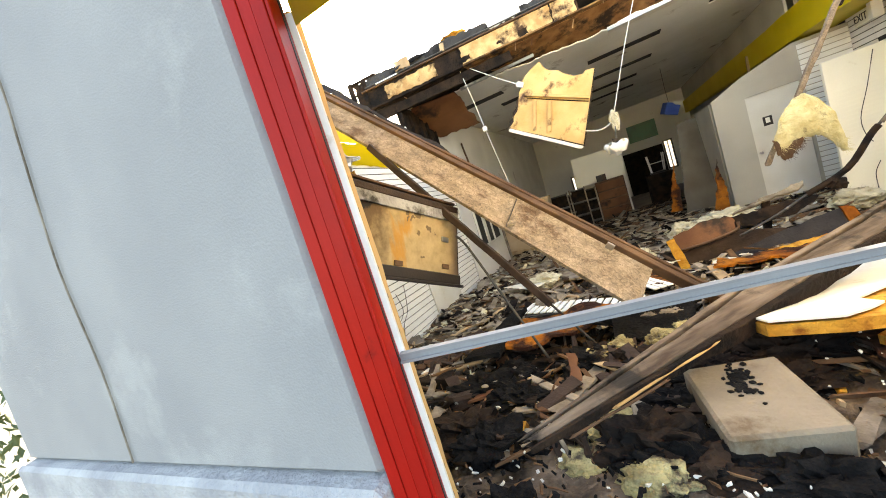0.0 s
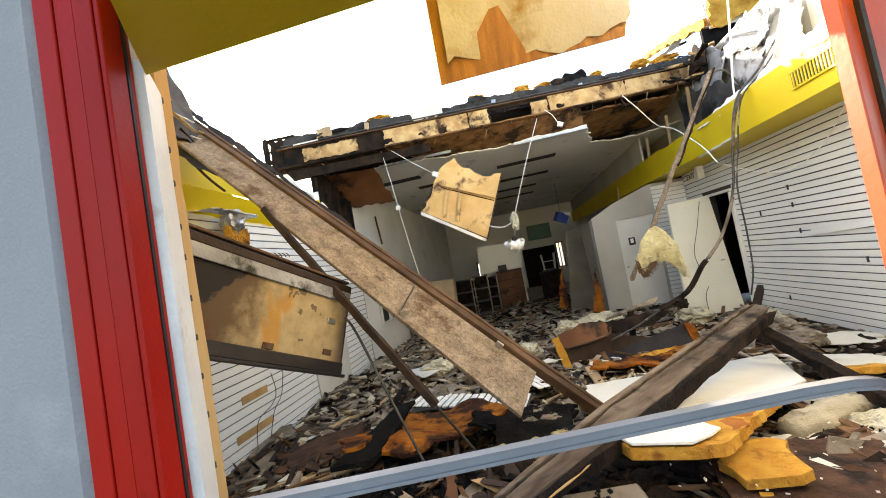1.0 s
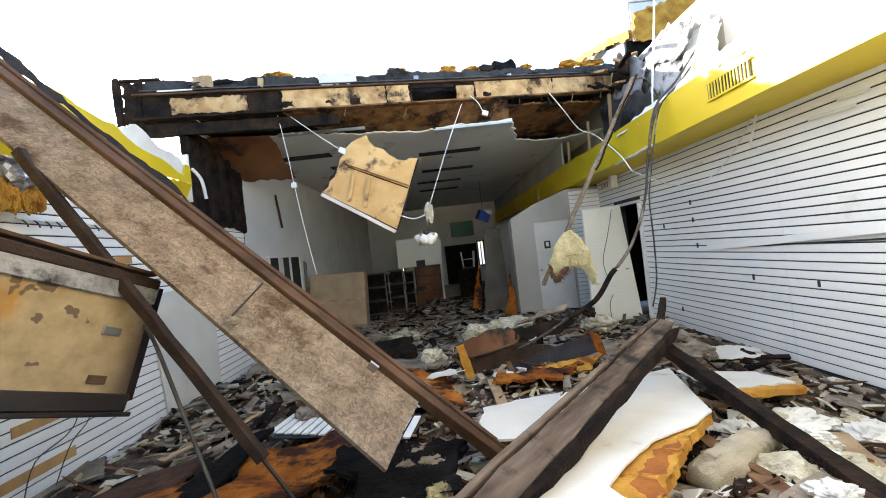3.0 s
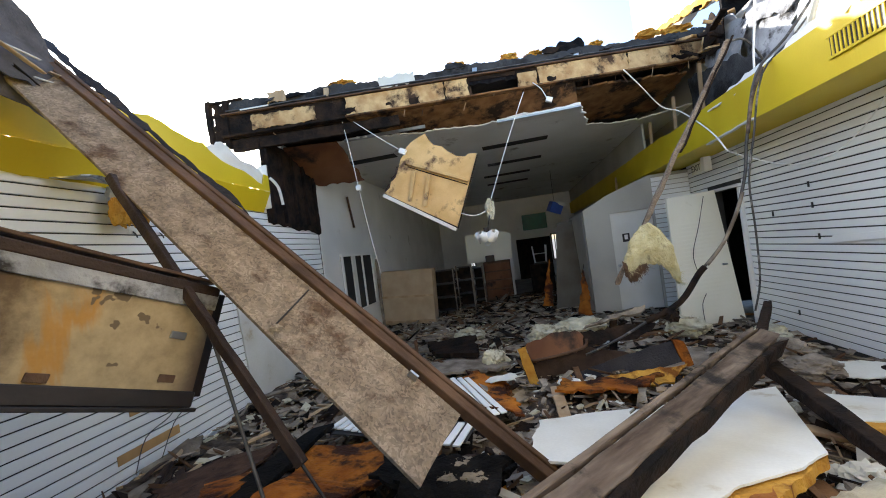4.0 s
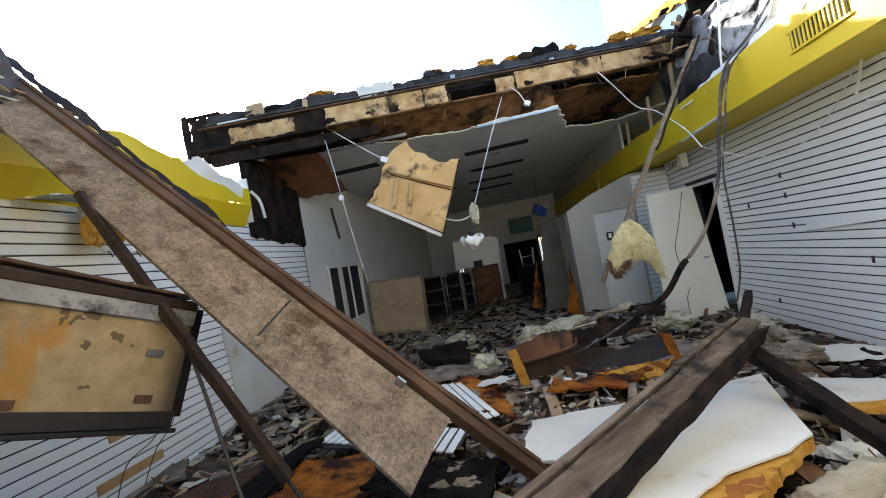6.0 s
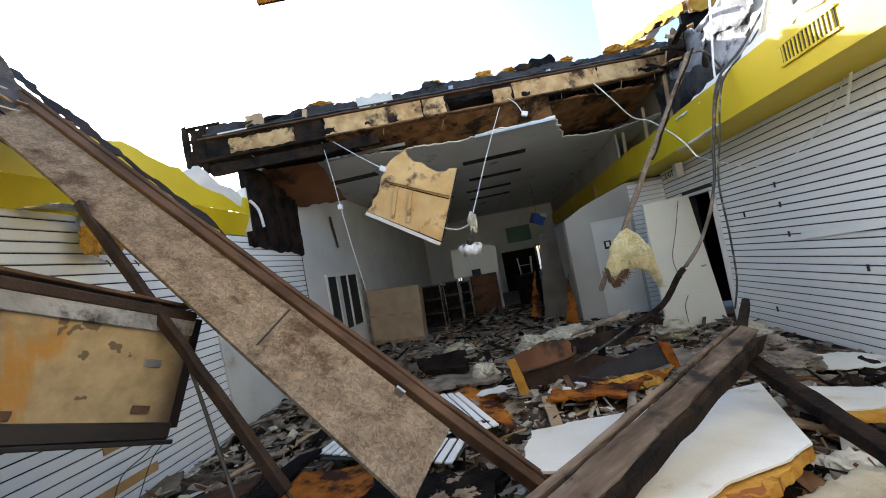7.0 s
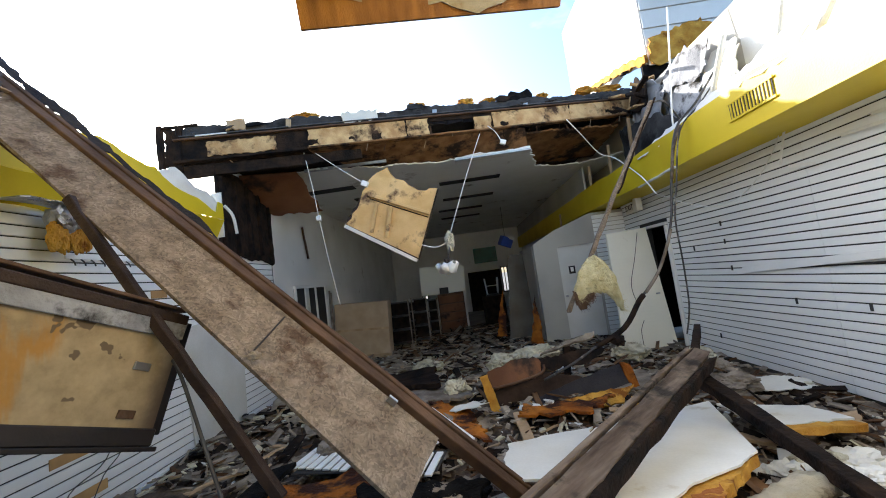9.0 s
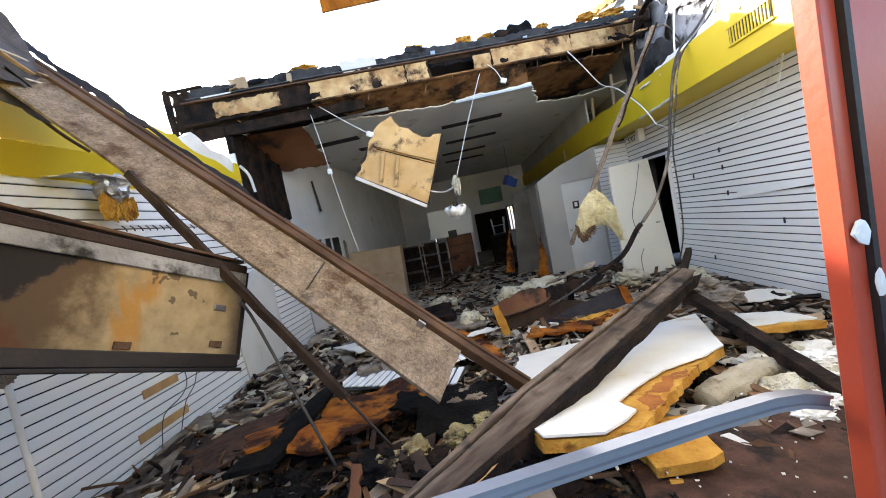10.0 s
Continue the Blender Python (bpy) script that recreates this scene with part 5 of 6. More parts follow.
cable("thin_wire", [(3.57, 6.95, 2.0), (3.44, 6.92, 1.57), (3.31, 6.9, 1.18), (3.33, 6.9, 0.93), (3.38, 6.9, 0.83)], 0.005, "cable", "thin dark wire hanging before the door leaf")
cable("thin_wire", [(3.41, 6.9, 0.56), (3.34, 6.9, 0.4), (3.34, 6.9, 0.14)], 0.005, "cable", "thin dark wire curl at the door foot")
cable("thin_cable", [(3.86, 4.97, 3.6), (3.58, 4.97, 3.28), (3.3, 4.97, 3.0), (3.14, 4.95, 2.4), (3.05, 4.95, 1.98), (3.046, 4.95, 1.5), (3.024, 4.95, 1.01), (2.944, 4.95, 0.7)], 0.009, "cable", "black cable hanging beside the doorway")
cable("thin_cable", [(3.72, 5.4, 4.8), (3.603, 5.4, 3.94), (3.515, 5.4, 3.34), (3.5, 5.4, 3.0)], 0.011, "whitecable", "pale conduit hanging above the soffit")
cable("white_flex", [(2.58, 6.52, 3.94), (2.85, 6.75, 3.75), (3.2, 7.0, 3.45), (3.4, 6.9, 3.3), (3.3, 6.0, 2.75), (3.25, 5.6, 2.4)], 0.009, "whitecable", "white flexible cable looping from the roof edge over the soffit")
cable("white_flex", [(3.25, 5.6, 2.4), (3.5, 5.2, 2.12), (3.75, 5.0, 2.1), (3.95, 4.85, 2.3), (4.0, 4.6, 2.6), (3.98, 4.4, 2.9)], 0.005, "whitecable", "thin white wire sagging before the slatted wall")
solid("white_strip", bar((3.97, 4.35, 2.95), (3.95, 4.55, 2.36), 0.03, 0.006, up=(-1, 0, 0)), "whitecable", "white plastic strip hanging off the soffit", "strip")
solid("white_strip", bar((3.98, 4.5, 2.32), (4.0, 4.25, 2.27), 0.03, 0.006, up=(-1, 0, 0)), "whitecable", "white plastic strip on the slatted wall", "strip")
for i, (y, z, l) in enumerate(((3.6, 2.42, 0.4), (3.5, 2.5, 0.25), (5.3, 2.36, 0.2))):
    solid("white_strip", bar((4.0, y, z), (4.02, y + l, z + 0.02), 0.035, 0.006, up=(-1, 0, 0.3)), "whitecable", "white plastic strip on the slatted wall", "strip")
solid("torn_soffit_strip", bar((3.36, 6.2, 2.62), (3.36, 5.3, 2.66), 0.06, 0.02, cuts=8, rough=0.02, seed=5), "plaster", "torn pale strip hanging under the soffit", "strip")
for i, (x, y, z0, z1) in enumerate(((3.5, 8.4, 3.02, 3.6), (3.6, 7.6, 3.05, 3.75), (3.7, 6.9, 3.05, 3.95), (3.36, 10.5, 2.5, 2.95))):
    solid("stud", bar((x, y, z0), (x + 0.03, y, z1), 0.05, 0.04, up=(0, 1, 0), cuts=6, rough=0.005, seed=i), "tanwood", "bare wooden stud above the soffit", "stud", "studs above soffit")
solid("grey_panel", sheet([(3.75, 5.4, 3.0), (3.75, 7.3, 3.0), (3.75, 7.3, 3.9), (3.75, 6.2, 3.7), (3.75, 5.6, 3.35)], 0.02, jag=0.03, seed=19), "greyfelt", "dark grey torn panel behind the soffit", "panel")
solid("torn_plaster", sheet([(3.41, 3.6, 3.1), (3.41, 6.6, 3.06), (3.42, 6.6, 3.12), (3.5, 5.4, 3.22), (3.52, 4.2, 3.3), (3.52, 3.6, 3.34)], 0.012, jag=0.05, step=0.07, seed=20, warp=0.05), "plaster", "torn white plasterboard along the soffit top", "plasterboard")
for i, (y0, z0, y1, z1) in enumerate(((4.9, 3.15, 4.6, 3.85), (4.0, 3.2, 3.8, 4.0), (3.6, 3.2, 3.1, 3.9))):
    solid("pipe_stub", tube([(3.62, y0, z0), (3.7, y1, z1)], 0.03, 8), "plaster", "broken white stud standing above the soffit", "stud", "studs above soffit")
# charred corner of the roof at the neighbour wall
solid("foam_edge", sheet([(4.52, 7.26, 5.02), (5.73, 7.26, 5.1), (6.35, 7.26, 5.4), (6.1, 7.26, 5.5), (5.85, 7.26, 5.4), (5.5, 7.26, 5.75), (5.1, 7.26, 5.62), (4.52, 7.26, 5.5)], 0.03, jag=0.05, step=0.07, seed=23), "amber", "torn amber insulation under the grey siding", "insulation")
solid("foam_edge", sheet([(4.42, 7.3, 5.08), (4.42, 8.4, 5.45), (4.42, 9.8, 5.85), (4.42, 9.8, 5.98), (4.42, 8.4, 5.62), (4.42, 7.3, 5.24)], 0.06, jag=0.04, step=0.07, seed=25), "amber", "torn amber insulation edge under the white upper wall", "insulation")
for i, (y0, z0, w, h, mname, word) in enumerate(((6.2, 3.55, 0.8, 0.7, "tornboard", "grey"), (5.5, 3.4, 0.7, 0.6, "tornboard", "grey"), (4.8, 3.4, 0.6, 0.55, "plaster", "white"), (6.5, 4.0, 0.6, 0.5, "char", "burnt black"), (5.2, 3.85, 0.8, 0.4, "tornboard", "grey"))):
    x = 3.86 + 0.04 * (i % 3)
    solid("torn_wall_board", sheet([(x, y0, z0), (x, y0 + w, z0 + 0.05), (x + 0.1, y0 + w * 1.1, z0 + h), (x + 0.06, y0 + w * 0.4, z0 + h * 1.15), (x + 0.02, y0 - 0.1, z0 + h * 0.7)], 0.014, jag=0.05, step=0.06, seed=230 + i, warp=0.12), mname, word + " torn wall board hanging above the soffit", "board", "torn wall boards")
solid("roof_stub", bar((3.95, 7.2, 4.05), (4.0, 7.0, 4.45), 0.14, 0.1, cuts=5, rough=0.02, seed=6), "scorched", "scorched beam stub at the roof corner", "beam")
# left side: torn felt, foil and bare studs
tf = thing("torn_felt", "torn black roofing felt with splinters hanging over the soffit", "felt", at=(-2.35, 2.4, 3.0))
part("sheet", sheet([(-2.2, y, z) for y, z in ((1.96, 3.37), (2.12, 3.2), (2.29, 3.03), (2.54, 2.98), (2.74, 2.9), (3.02, 2.87), (2.95, 3.2), (2.77, 3.49), (2.5, 3.81), (2.45, 4.1), (2.0, 4.2), (1.8, 3.6))], 0.01, jag=0.02, step=0.05, seed=25, warp=0.06), "hangfelt", tf, "grey roofing felt")
part("fold", sheet([(-2.16, 2.05, 3.42), (-2.12, 2.45, 3.14), (-2.12, 2.8, 2.98), (-2.14, 2.85, 3.2), (-2.18, 2.45, 3.45)], 0.008, jag=0.03, step=0.05, seed=26, warp=0.14), "hangfelt", tf)
for i in range(12):
    r3 = random.Random(i + 60)
    p = Vector((-2.1, 2.0 + 0.09 * i, 3.5 - 0.045 * i + r3.uniform(-0.08, 0.1)))
    part("splinter", bar(p, p + Vector((0.02, r3.uniform(0.15, 0.45), r3.uniform(-0.3, 0.02))), r3.uniform(0.01, 0.04), 0.01, cuts=4, rough=0.008, seed=i, ragged=0.03), r3.choice(("tanwood", "brownwood", "char", "plaster")), tf)
solid("bent_pipe", tube([(-2.3, 2.35, 3.4), (-2.24, 2.6, 3.1), (-2.2, 2.85, 2.85), (-2.15, 3.0, 2.72)], 0.012, 6), "brownwood", "thin bent brown pipe hanging before the soffit", "pipe")
fl = thing("torn_duct", "crumpled foil duct stub with torn amber wool", "duct", at=(-2.4, 3.38, 2.3))
part("foil", clump((-2.42, 3.38, 2.52), (0.1, 0.12, 0.12), 12, 3, 0.5), "foil", fl)
for i in range(5):
    part("wool", tuft((-2.42, 3.28 + i * 0.055, 2.36 - 0.02 * (i % 2)), (0.05, 0.04, 0.1), 20 + i, 70), "amber", fl, "torn amber wool")
solid("duct_flap", sheet([(-2.3, 2.98, 2.6), (-2.3, 3.6, 2.58), (-2.55, 3.65, 2.6), (-2.55, 2.95, 2.62)], 0.01, jag=0.03, seed=26, warp=0.05), "foil", "bent metal flap under the soffit", "flap")
for i in range(5):
    y = 5.5 + i * 0.3
    solid("bare_stud", bar((-2.55, y, 2.42), (-2.55, y, 3.48), 0.035, 0.05, up=(1, 0, 0), cuts=6, rough=0.006, seed=i), "char", "charred bare stud of the side wall", "stud", "charred studs")
solid("burnt_lining", sheet([(-2.59, 5.42, 2.42), (-2.59, 6.82, 2.3), (-2.59, 6.86, 3.6), (-2.59, 5.42, 3.6)], 0.01, jag=0.02, seed=27, clean=(2, 3)), "char", "scorched brown lining behind bare studs", "panel")
solid("white_board", sheet([(-2.575, 4.62, 1.5), (-2.575, 5.75, 1.6), (-2.575, 5.68, 0.02), (-2.575, 4.75, 0.02)], 0.02, jag=0.006, seed=28), "plaster", "plain white board at the slatted wall foot", "board")

solid("hanging_lath", bar((-2.57, 8.05, 3.12), (-2.57, 8.22, 2.45), 0.07, 0.02, up=(1, 0, 0), cuts=6, rough=0.008, seed=7, ragged=0.04), "brownwood", "brown lath hanging on the grey side wall", "lath")
hooks = thing("hook_row", "row of small dark hooks on the slatted wall", "hooks", at=(-2.59, 4.0, 2.2))
part("rail", box((-2.592, 4.0, 2.24), (0.014, 1.0, 0.02)), "slat", hooks)
for i in range(12):
    part("hook", tube([(-2.59, 3.54 + i * 0.083, 2.23), (-2.56, 3.54 + i * 0.083, 2.2), (-2.55, 3.54 + i * 0.083, 2.17)], 0.006, 5), "darksteel", hooks)
cable("thin_wire", [(-2.55, 3.75, 0.85), (-2.42, 3.62, 0.68), (-2.4, 3.5, 0.58), (-2.42, 3.3, 0.5), (-2.3, 3.1, 0.32)], 0.004, "cable", "thin dark wire trailing down the slatted wall")
cable("thin_wire", [(-2.56, 4.0, 0.9), (-2.45, 3.75, 0.62), (-2.42, 3.55, 0.5), (-2.35, 3.35, 0.3)], 0.004, "cable", "thin dark wire trailing down the slatted wall")
# ---- far interior ----
cab = thing("wood_cabinet", "pale wooden cabinet standing in the back", "cabinet", at=(-1.9, 9.4, 0))
part("body", box((-1.92, 9.5, 0.72), (1.28, 0.4, 1.3), Matrix.Rotation(0.05, 4, "Y"), bevel=0.008), "panelpale", cab)
part("rail", box((-1.93, 9.285, 0.75), (1.28, 0.03, 0.05), Matrix.Rotation(0.05, 4, "Y")), "tanwood", cab)
part("rail", box((-1.93, 9.285, 0.15), (1.28, 0.03, 0.05), Matrix.Rotation(0.05, 4, "Y")), "tanwood", cab)
sw = thing("side_window", "dark side window with pale mullions in the side wall", "window", at=(-2.55, 8.2, 0.7))
part("pane", box((-2.588, 8.2, 1.3), (0.02, 1.5, 1.14)), "grid", sw)
for y, w in ((7.46, 0.05), (7.95, 0.16), (8.4, 0.05), (8.95, 0.06)):
    part("mullion", box((-2.57, y, 1.3), (0.04, w, 1.16), bevel=0.005), "greywall", sw)
for z in (0.72, 1.88):
    part("frame", box((-2.57, 8.2, z), (0.05, 1.56, 0.05), bevel=0.005), "greywall", sw)
for y, h in ((9.12, 1.75), (9.2, 1.7)):
    solid("leaning_pole", tube([(-2.5, y - 0.1, 0.05), (-2.55, y, h * 0.5), (-2.58, y + 0.12, h)], 0.022, 8), "ash", "pale thin pole leaning at the side wall", "pole", "leaning poles", smooth=True)
# metal display racks
def rack(x, y, w, h, label):
    r = thing("display_rack", label, "rack", "display racks", at=(x, y, 0))
    for sx in (-1, 1):
        part("upright", box((x + sx * w / 2, y, h / 2), (0.03, 0.03, h)), "ash", r)
    for k in range(4):
        part("shelf", box((x, y + 0.15, 0.15 + k * (h - 0.2) / 3), (w - 0.04, 0.35, 0.03), bevel=0.004), "darksteel", r)
    part("back", box((x, y + 0.33, h / 2), (w - 0.04, 0.02, h - 0.1)), "char", r)
    return r
for x, y, w, h in ((-1.24, 10.2, 0.66, 1.26), (-0.68, 10.6, 0.4, 1.27), (-0.42, 11.6, 0.3, 1.15), (-1.1, 12.6, 0.5, 1.1)):
    rack(x, y, w, h, "sooty metal display rack with bare shelves")
ch = thing("drawer_chest", "dark brown wooden drawer chest in the back", "chest", at=(0.14, 12.2, 0))
part("body", box((0.14, 12.4, 0.61), (0.82, 0.4, 1.18), bevel=0.01), "brownwood", ch)
for k in range(4):
    part("drawer", box((0.14, 12.19, 0.22 + k * 0.27), (0.76, 0.02, 0.23), bevel=0.004), "brownpanel", ch)
hb = thing("display_hood", "pale sloped display hood on two legs", "hood", at=(-0.1, 13.1, 0))
part("hood", sheet([(-0.84, 13.0, 1.2), (0.63, 13.0, 1.2), (0.68, 13.0, 2.0), (0.5, 13.0, 2.1), (-0.8, 13.0, 2.14)], 0.15, jag=0.004, seed=33), "door", hb)
part("leg", box((-0.78, 13.1, 0.6), (0.08, 0.1, 1.2)), "white_trim", hb)
part("leg", box((0.58, 13.1, 0.6), (0.08, 0.1, 1.2)), "white_trim", hb)
solid("picture_frame", box((-0.05, 12.35, 1.3), (0.28, 0.03, 0.2), bevel=0.006), "blackmetal", "small dark picture frame standing on the chest", "frame")
solid("leaning_sheet", sheet([(1.5, 9.5, 0.05), (2.1, 9.4, 0.05), (2.36, 9.8, 2.03), (1.78, 9.9, 2.0)], 0.03, jag=0.01, seed=34), "leanboard", "grey board leaning at the far partition", "board")
solid("leaning_wedge", sheet([(1.18, 9.3, 0.2), (1.41, 9.28, 0.18), (1.46, 9.4, 1.22)], 0.03, jag=0.02, seed=35), "orange", "orange broken wedge leaning at the far partition", "board")
solid("leaning_wedge", sheet([(1.76, 8.22, 0.15), (2.02, 8.2, 0.13), (1.99, 8.33, 1.1)], 0.03, jag=0.02, seed=36), "orange", "orange broken wedge leaning at the partition corner", "board")
bb = thing("blue_box", "blue box hanging on a wire under the far ceiling", "box", at=(2.05, 12.0, 2.4))
part("body", box((2.05, 12.0, 2.55), (0.35, 0.3, 0.3), Euler((0.2, 0.4, 0.3)).to_matrix().to_4x4(), bevel=0.01), "blue", bb)
part("flap", sheet([(2.1, 11.82, 2.72), (2.3, 11.84, 2.66), (2.32, 11.86, 2.5), (2.16, 11.82, 2.6)], 0.01, jag=0.01, seed=3), "plaster", bb, "white torn flap")
part("wire", tube([(2.05, 12.0, 3.665), (2.04, 12.0, 3.1), (2.05, 12.0, 2.65)], 0.006, 6), "cable", bb)
# flat black panel paints the darkness of the passage on the back wall
solid("sooty_board", box((1.62, 17.86, 0.9), (1.5, 0.05, 1.8), bevel=0.006), "char", "black panel standing in for the dark far passage", "board")
crate = thing("upturned_stool", "upturned stool with thin pale legs on a dark crate", "stool", at=(1.5, 12.9, 0))
part("crate", box((1.5, 12.9, 0.46), (0.7, 0.5, 0.92), bevel=0.01), "char", crate, "black crate below")
part("seat", box((1.5, 12.9, 0.95), (0.42, 0.38, 0.05), bevel=0.01), "blackmetal", crate)
for dx, dy in ((-0.17, -0.15), (0.17, -0.15), (-0.17, 0.15), (0.17, 0.15)):
    part("leg", tube([(1.5 + dx, 12.9 + dy, 0.96), (1.5 + dx * 1.25, 12.9 + dy * 1.25, 1.5)], 0.016, 6), "whitecable", crate)
part("stretcher", tube([(1.3, 12.73, 1.25), (1.7, 12.73, 1.25)], 0.012, 6), "whitecable", crate)
solid("green_panel", box((1.79, 17.88, 2.53), (1.07, 0.05, 0.7), bevel=0.008), "green", "dark green panel in the far back", "panel")

# ---- rubble ----
bm = bmesh.new()
nx, ny = 120, 190
grid = []
for j in range(ny + 1):
    y = 0.9 + (13.0 - 0.9) * (j / ny) ** 1.4
    row = []
    for i in range(nx + 1):
        x = XL + (XR - XL) * i / nx
        v = Vector((x, y, 0))
        rough = abs(noise.noise(v * 7)) * 0.05 + abs(noise.noise(v * 17)) * 0.03
        row.append(bm.verts.new((x, y, heap(x, y) - 0.03 + rough)))
    grid.append(row)
for j in range(ny):
    for i in range(nx):
        bm.faces.new((grid[j][i], grid[j][i + 1], grid[j + 1][i + 1], grid[j + 1][i]))
solid("rubble_heap", bm, "rubble", "dark burnt rubble covering the shop floor", "rubble", kind="stuff")


def scatter(name, material, count, seed, long, wide, thick, area, label, category, tilt=0.3, lift=0.01, power=1.5):
    """Many small bent and broken pieces lying on the rubble, as one mesh."""
    rnd = random.Random(seed)
    verts, faces = [], []
    for _ in range(count):
        x, y = rnd.uniform(area[0], area[1]), area[2] + (area[3] - area[2]) * rnd.random() ** power
        s = min(1.5, 0.5 + y * 0.14)
        u = rnd.random() ** 3
        l, w, t = (long[0] + (long[1] - long[0]) * u) * s, (wide[0] + (wide[1] - wide[0]) * rnd.random() ** 2) * s, rnd.uniform(*thick)
        m = Matrix.Translation((x, y, heap(x, y) + lift + rnd.random() * 0.04)) @ Euler((rnd.gauss(0, tilt), rnd.gauss(0, tilt), rnd.random() * 6.28)).to_matrix().to_4x4()
        k = len(verts)
        sk, bend = rnd.uniform(-0.4, 0.4) * w, rnd.uniform(-0.06, 0.06) * l
        for ix, px in enumerate((-0.5, 0.02, 0.5)):
            for py in (-0.5, 0.5):
                for pz in (-0.5, 0.5):
                    verts.append(m @ Vector((px * l * rnd.uniform(0.75, 1.05) + py * sk, py * w * rnd.uniform(0.45, 1.2), pz * t + (bend if ix == 1 else 0))))
        for a in (0, 4):
            faces += [tuple(k + a + q for q in f) for f in ((0, 4, 6, 2), (1, 3, 7, 5), (0, 1, 5, 4), (2, 6, 7, 3))]
        faces += [(k, k + 2, k + 3, k + 1), (k + 8, k + 9, k + 11, k + 10)]
    me = bpy.data.meshes.new(name)
    me.from_pydata(verts, [], faces)
    me.materials.append(M[material])
    return tagged(new(name, me), label, category, kind="stuff")


ROOM = (XL + 0.1, XR - 0.1, 1.3, 12.5)
scatter("splinters", "splinter", 1300, 1, (0.05, 0.7), (0.01, 0.06), (0.006, 0.025), ROOM, "brown wood splinters strewn over the rubble", "splinters", 0.22)
scatter("charred_chips", "char", 1000, 2, (0.04, 0.5), (0.02, 0.16), (0.008, 0.03), ROOM, "black charred chips strewn over the rubble", "charcoal", 0.3)
scatter("sill_crumbs", "plaster", 80, 23, (0.006, 0.024), (0.005, 0.014), (0.003, 0.008), (0.8, 2.0, 1.5, 2.15), "white plaster crumbs on the brown floor sheet", "plaster", 0.4, 0.09, 1.0)
scatter("plaster_bits", "plaster", 420, 3, (0.015, 0.3), (0.015, 0.14), (0.005, 0.015), ROOM, "white plaster fragments strewn over the rubble", "plaster", 0.2)
scatter("ash_bits", "ash", 1300, 4, (0.03, 0.5), (0.02, 0.22), (0.006, 0.02), ROOM, "grey ashy fragments strewn over the rubble", "ash", 0.22)
scatter("dusty_flakes", "dust", 1800, 14, (0.025, 0.28), (0.015, 0.11), (0.006, 0.02), (XL + 0.1, XR - 0.1, 3.2, 11.0), "dusty grey flat fragments over the rubble", "fragments", 0.15, 0.03, 1.1)
scatter("dusty_boards", "dust", 60, 15, (0.15, 0.6), (0.06, 0.24), (0.01, 0.025), (XL + 0.2, -0.4, 3.5, 7.5), "flat grey broken boards along the side wall", "boards", 0.1, 0.04, 1.0)
scatter("tan_bits", "tanwood", 350, 6, (0.05, 0.6), (0.012, 0.08), (0.008, 0.02), ROOM, "pale broken lath pieces strewn over the rubble", "laths", 0.2)
scatter("dark_boards", "darkwood", 90, 16, (0.1, 0.6), (0.03, 0.14), (0.01, 0.03), (XL + 0.2, 0.6, 1.5, 3.4), "dark brown broken boards near the shop front", "boards", 0.25, 0.03, 1.0)
scatter("amber_bits", "amber", 50, 5, (0.03, 0.14), (0.03, 0.1), (0.02, 0.05), (-1.2, 2.2, 1.4, 5.0), "amber foam crumbs strewn over the rubble", "foam", 0.4)
scatter("crumbs", "plaster", 500, 7, (0.008, 0.03), (0.008, 0.025), (0.004, 0.012), (0.6, 3.6, 1.4, 4.5), "white plaster crumbs strewn over the rubble", "plaster", 0.4)


def scrap(name, corners, thick, material, label, category, jag=0.03, seed=0, warp=0.04, group=""):
    return solid(name, sheet(corners, thick, jag=jag, step=0.05, seed=seed, warp=warp), material, label, category, group)


# named large scraps, front to back
scrap("charred_plank", [(-0.72, 2.12, 0.62), (-1.0, 2.12, 0.6), (-1.02, 3.45, 0.44), (-0.86, 3.5, 0.46)], 0.03, "soot", "black charred plank sloping over the rubble", "plank", 0.006, 1, 0.012)
scrap("orange_sheet", [(-0.88, 3.18, 0.45), (-0.72, 2.7, 0.5), (-0.76, 2.3, 0.55), (-0.42, 2.3, 0.56), (-0.28, 2.72, 0.5), (0.03, 3.08, 0.46), (-0.23, 3.34, 0.43)], 0.025, "orange", "curled orange plywood sheet with burnt edges", "plywood", 0.03, 2, 0.12)
scrap("orange_sheet", [(-1.24, 2.66, 0.5), (-1.0, 2.33, 0.56), (-0.88, 2.36, 0.58), (-0.99, 2.85, 0.46)], 0.025, "orange", "torn orange plywood wedge beside a charred plank", "plywood", 0.02, 3)
scrap("orange_sheet", [(0.0, 4.9, 0.3), (0.1, 3.95, 0.3), (0.62, 3.72, 0.32), (0.42, 4.66, 0.3)], 0.025, "orange", "orange plywood scrap lying flat on the rubble", "plywood", 0.05, 4, 0.08)
scrap("orange_sheet", [(0.9, 4.3, 0.26), (1.5, 4.2, 0.26), (1.9, 4.5, 0.28), (1.0, 4.6, 0.28)], 0.025, "orange", "orange plywood scrap before the burnt bench", "plywood", 0.05, 5, 0.06)
scrap("soot_sheet", [(-0.22, 3.05, 0.42), (-0.24, 2.72, 0.46), (0.17, 2.55, 0.5), (0.47, 2.63, 0.48), (0.55, 3.0, 0.42)], 0.02, "soot", "soot-black crumpled sheet between the beams", "sheet", 0.04, 6, 0.06)
